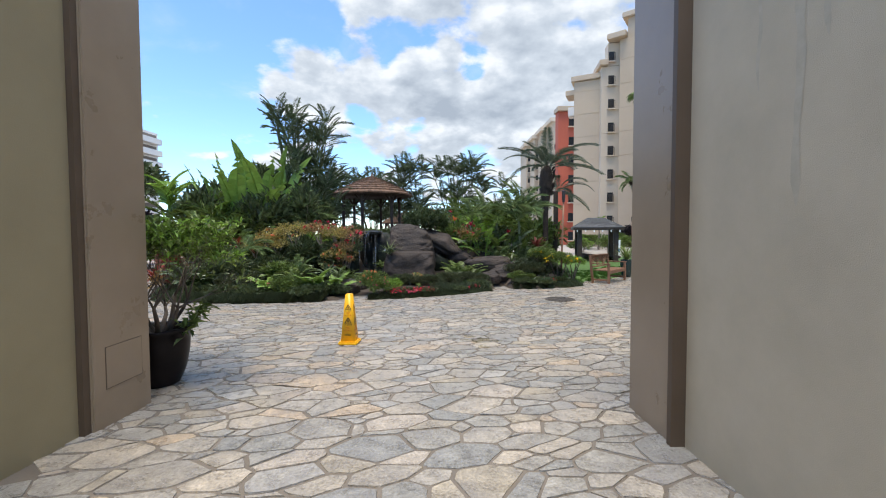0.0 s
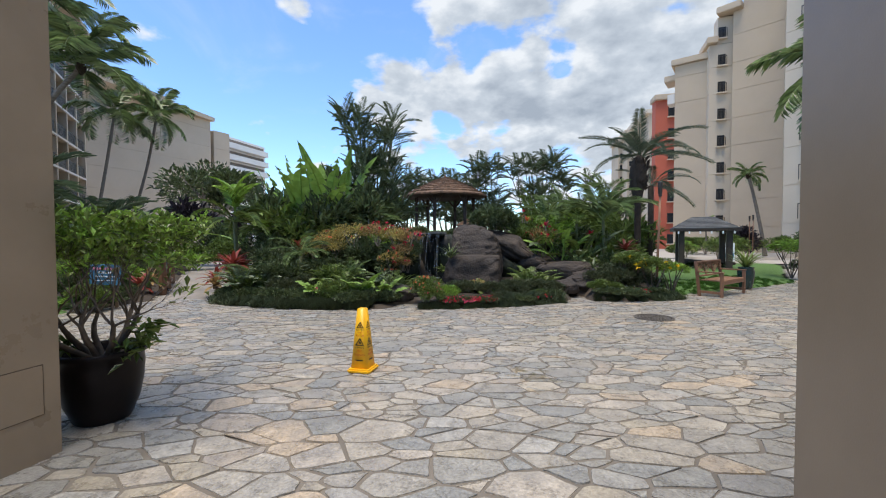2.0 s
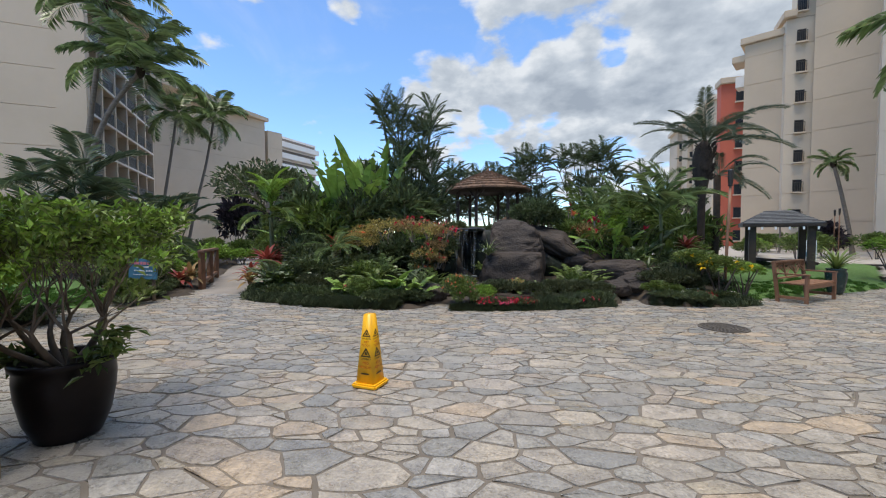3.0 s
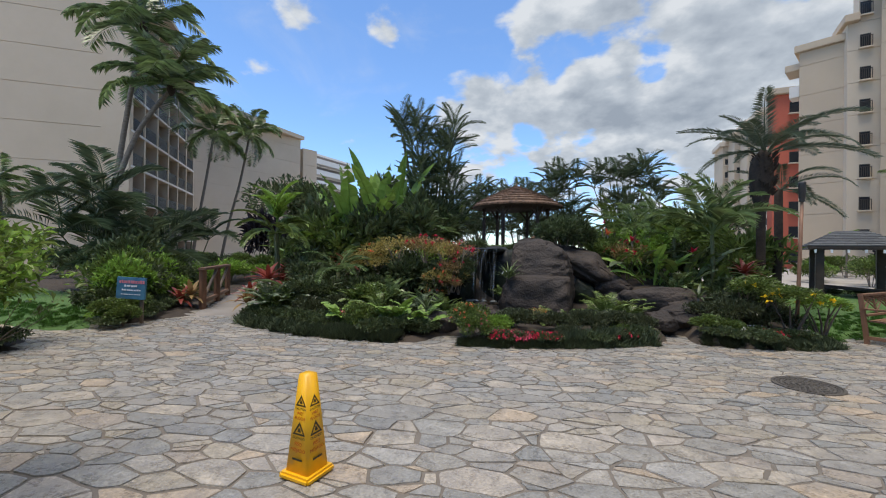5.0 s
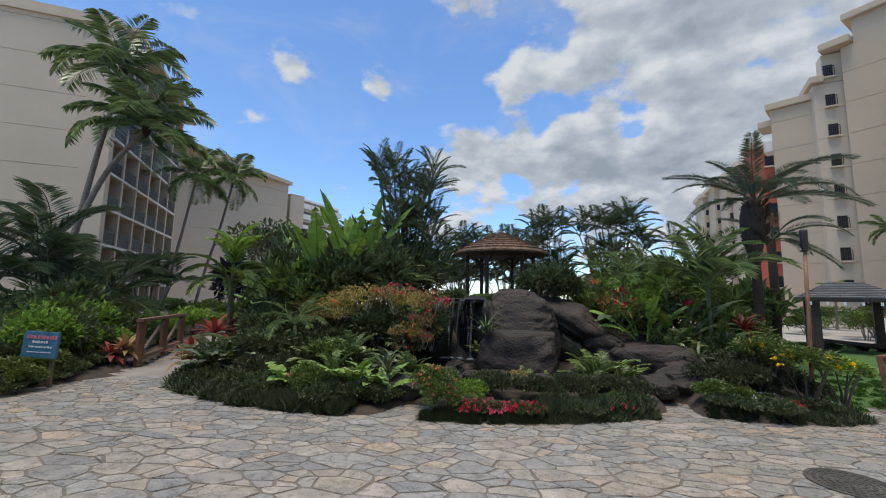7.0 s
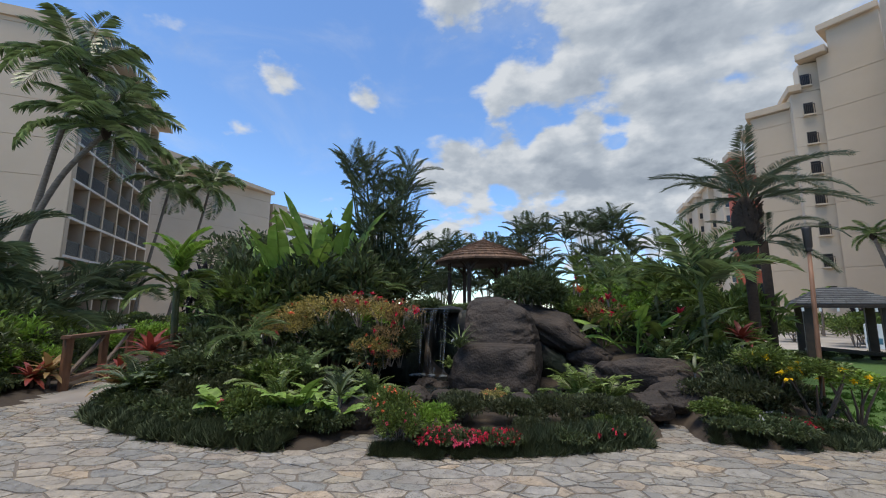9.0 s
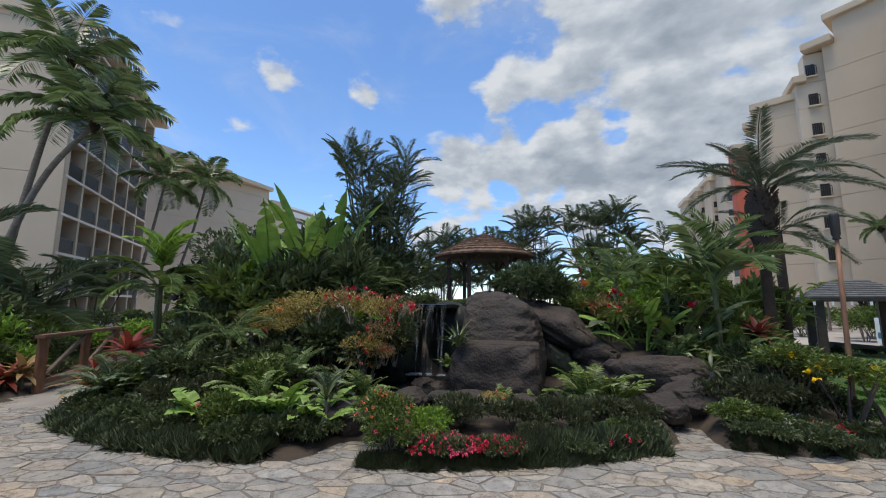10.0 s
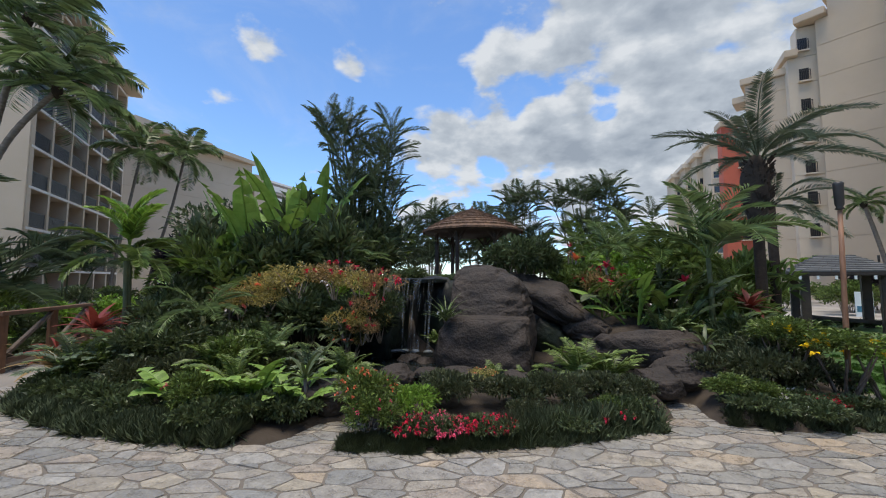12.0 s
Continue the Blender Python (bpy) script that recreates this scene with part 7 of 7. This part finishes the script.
grass_strip("border_grass", [(1.9, 11.4), (2.05, 11.3), (2.6, 11.27), (3.5, 11.6), (4.2, 12.1)], 0.3, 15000, 0.085, GRASS_BLADE, "low dark green border grass along the bed edge", 4)
grass_strip("lawn_grass", [(4.4, 12.85), (5.2, 13.68), (6.4, 14.58), (7.6, 15.48), (9.3, 16.98)], 2.2, 26000, 0.05, LAWN_BLADE, "short mown lawn grass", 5, 0.0)
grass_strip("lawn_grass", [(-14.0, 6.7), (-9.0, 6.9), (-8.15, 7.25)], 1.9, 16000, 0.05, LAWN_BLADE, "short mown lawn grass", 6, 0.0)
for i, (k, x, y, s2) in enumerate((("green", -8.3, 7.8, 0.75), ("green", -8.0, 7.85, 0.6), ("ground", -8.1, 7.7, 0.9), ("lime_small", -8.7, 7.9, 0.8), ("green", -8.9, 8.4, 0.9), ("dark", -9.3, 8.2, 0.9), ("ground", -8.45, 8.3, 0.8))):
    shrub(k, x, y, s2, i, grade(x, y) + 0.05, 0.9)
shrub("lime", 2.85, 4.4, 0.85, 1, grade(2.85, 4.4) + 0.46, 0.62)


# ---- flagstones, last ----
def clip_half(poly, px, py, nx, ny):
    """The part of poly where (p - P).n <= 0."""
    out = []
    for (x0, y0), (x1, y1) in zip(poly, poly[1:] + poly[:1]):
        d0, d1 = (x0 - px) * nx + (y0 - py) * ny, (x1 - px) * nx + (y1 - py) * ny
        if d0 <= 0:
            out.append((x0, y0))
        if (d0 < 0) != (d1 < 0) and d0 != d1:
            t = d0 / (d0 - d1)
            out.append((x0 + (x1 - x0) * t, y0 + (y1 - y0) * t))
    return out


def flagstones():
    g = np.random.default_rng(11)
    # stones of mixed size, packed without crowding: large slabs first, fillers after
    ang, squeeze = 0.25, 0.76
    R = np.array([[math.cos(ang), math.sin(ang)], [-math.sin(ang), math.cos(ang)]])
    stretch = np.diag([squeeze, 1 / squeeze]) @ R
    cell, grid, seeds = 0.5, collections.defaultdict(list), []
    for r_lo, r_hi, tries in ((0.17, 0.22, 900), (0.14, 0.17, 3000), (0.1, 0.14, 7000), (0.075, 0.1, 9000)):
        for p, r in zip(g.uniform((-9.6, -4.6), (13.0, 17.0), (tries, 2)), g.uniform(r_lo, r_hi, tries)):
            q = stretch @ p
            a, b = int(q[0] // cell), int(q[1] // cell)
            if all((q[0] - seeds[k][2]) ** 2 + (q[1] - seeds[k][3]) ** 2 > (0.5 * (r + seeds[k][4])) ** 2
                   for i in (-1, 0, 1) for j in (-1, 0, 1) for k in grid[a + i, b + j]):
                grid[a, b].append(len(seeds))
                seeds.append((p[0], p[1], q[0], q[1], r))
    S = np.array(seeds)
    P, Q, W = S[:, :2], S[:, 2:4], S[:, 4] ** 2
    hidden = [BED_MAIN, BED_LEFT, LAWN_RIGHT, LAWN_LEFT, PATH]
    near, rest_v, rest_f = [], [], []
    for n, p in enumerate(P):
        if any(inside(h, p[0], p[1]) and edge_distance(h, p[0], p[1]) > 0.6 for h in hidden):
            continue
        if p[0] < -2.6 and p[1] < 2.4 or p[0] > 2.3 and p[1] < 2.2 or p[1] < -4.4:
            continue
        q = Q[n]
        far = ((Q - q) ** 2).sum(1)
        order = np.argsort(far)[1:26]
        poly = [(q[0] - 1, q[1] - 1), (q[0] + 1, q[1] - 1), (q[0] + 1, q[1] + 1), (q[0] - 1, q[1] + 1)]
        for k in order:
            d = Q[k] - q
            # the joint lies nearer to the smaller stone
            m = q + d * (0.5 + (W[n] - W[k]) / (2 * far[k]))
            poly = clip_half(poly, m[0], m[1], d[0], d[1])
            if len(poly) < 3:
                break
        if len(poly) < 3:
            continue
        A = (np.linalg.inv(stretch) @ np.array(poly).T).T
        A = A[[i for i in range(len(A)) if np.linalg.norm(A[i] - A[i - 1]) > 0.02]]
        if len(A) < 3:
            continue
        c = A.mean(0)
        ring = []
        joints = g.uniform(0.001, 0.0075, len(A)) + (g.random(len(A)) < 0.15) * 0.007
        for i in range(len(A)):
            a, b = A[i], A[(i + 1) % len(A)]
            v = b - a
            size = np.linalg.norm(v)
            nrm = np.array([-v[1], v[0]]) / size
            if (c - a) @ nrm < 0:
                nrm = -nrm
            # chipped corners and broken, wavering edges
            chip = min(0.3, g.uniform(0.006, 0.028) / size)
            cuts = [chip, 1 - chip] if size < 0.12 else ([chip, 0.5, 1 - chip] if size < 0.22 else [chip, 0.34, 0.67, 1 - chip])
            for k, u in enumerate(cuts):
                ends = k in (0, len(cuts) - 1)
                ring.append(a + v * u + nrm * (joints[i] + (g.uniform(0.0, 0.006) if ends else g.uniform(-0.002, 0.008))))
        ring = np.array(ring)
        size = np.sqrt(np.max(((ring - c) ** 2).sum(1)))
        if size < 0.045:
            continue
        z0 = grade(c[0], c[1])
        tilt = g.normal(size=2) * 0.006
        lift = g.uniform(-0.003, 0.004)
        inner = c + (ring - c) * (1 - 0.006 / size)
        top = [(x, y, z0 + lift - 0.0197 * (y - c[1]) + tilt[0] * (x - c[0]) + tilt[1] * (y - c[1])) for x, y in inner]
        foot = [(x, y, z0 - 0.016 - 0.0197 * (y - c[1])) for x, y in ring]
        k = len(ring)
        verts = top + foot
        faces = [tuple(range(k))] + [(i, k + i, k + (i + 1) % k, (i + 1) % k) for i in range(k)]
        if -2.6 < c[0] < 2.3 and 1.6 < c[1] < 8.0 and size > 0.16 and len(near) < 300:
            near.append((c, z0, verts, faces))
        else:
            n0 = len(rest_v)
            rest_v.extend(verts)
            rest_f.extend(tuple(i + n0 for i in f) for f in faces)
    for c, z0, verts, faces in near:
        me = mesh_of("flagstone", [(x - c[0], y - c[1], z - z0) for x, y, z in verts], faces, FLAG)
        child("flagstone", me, paving_bed, pose(c[0], c[1], z0))
    tagged(child("flagstones", mesh_of("flagstones", rest_v, rest_f, FLAG_REST), paving_bed), kind="stuff")


flagstones()
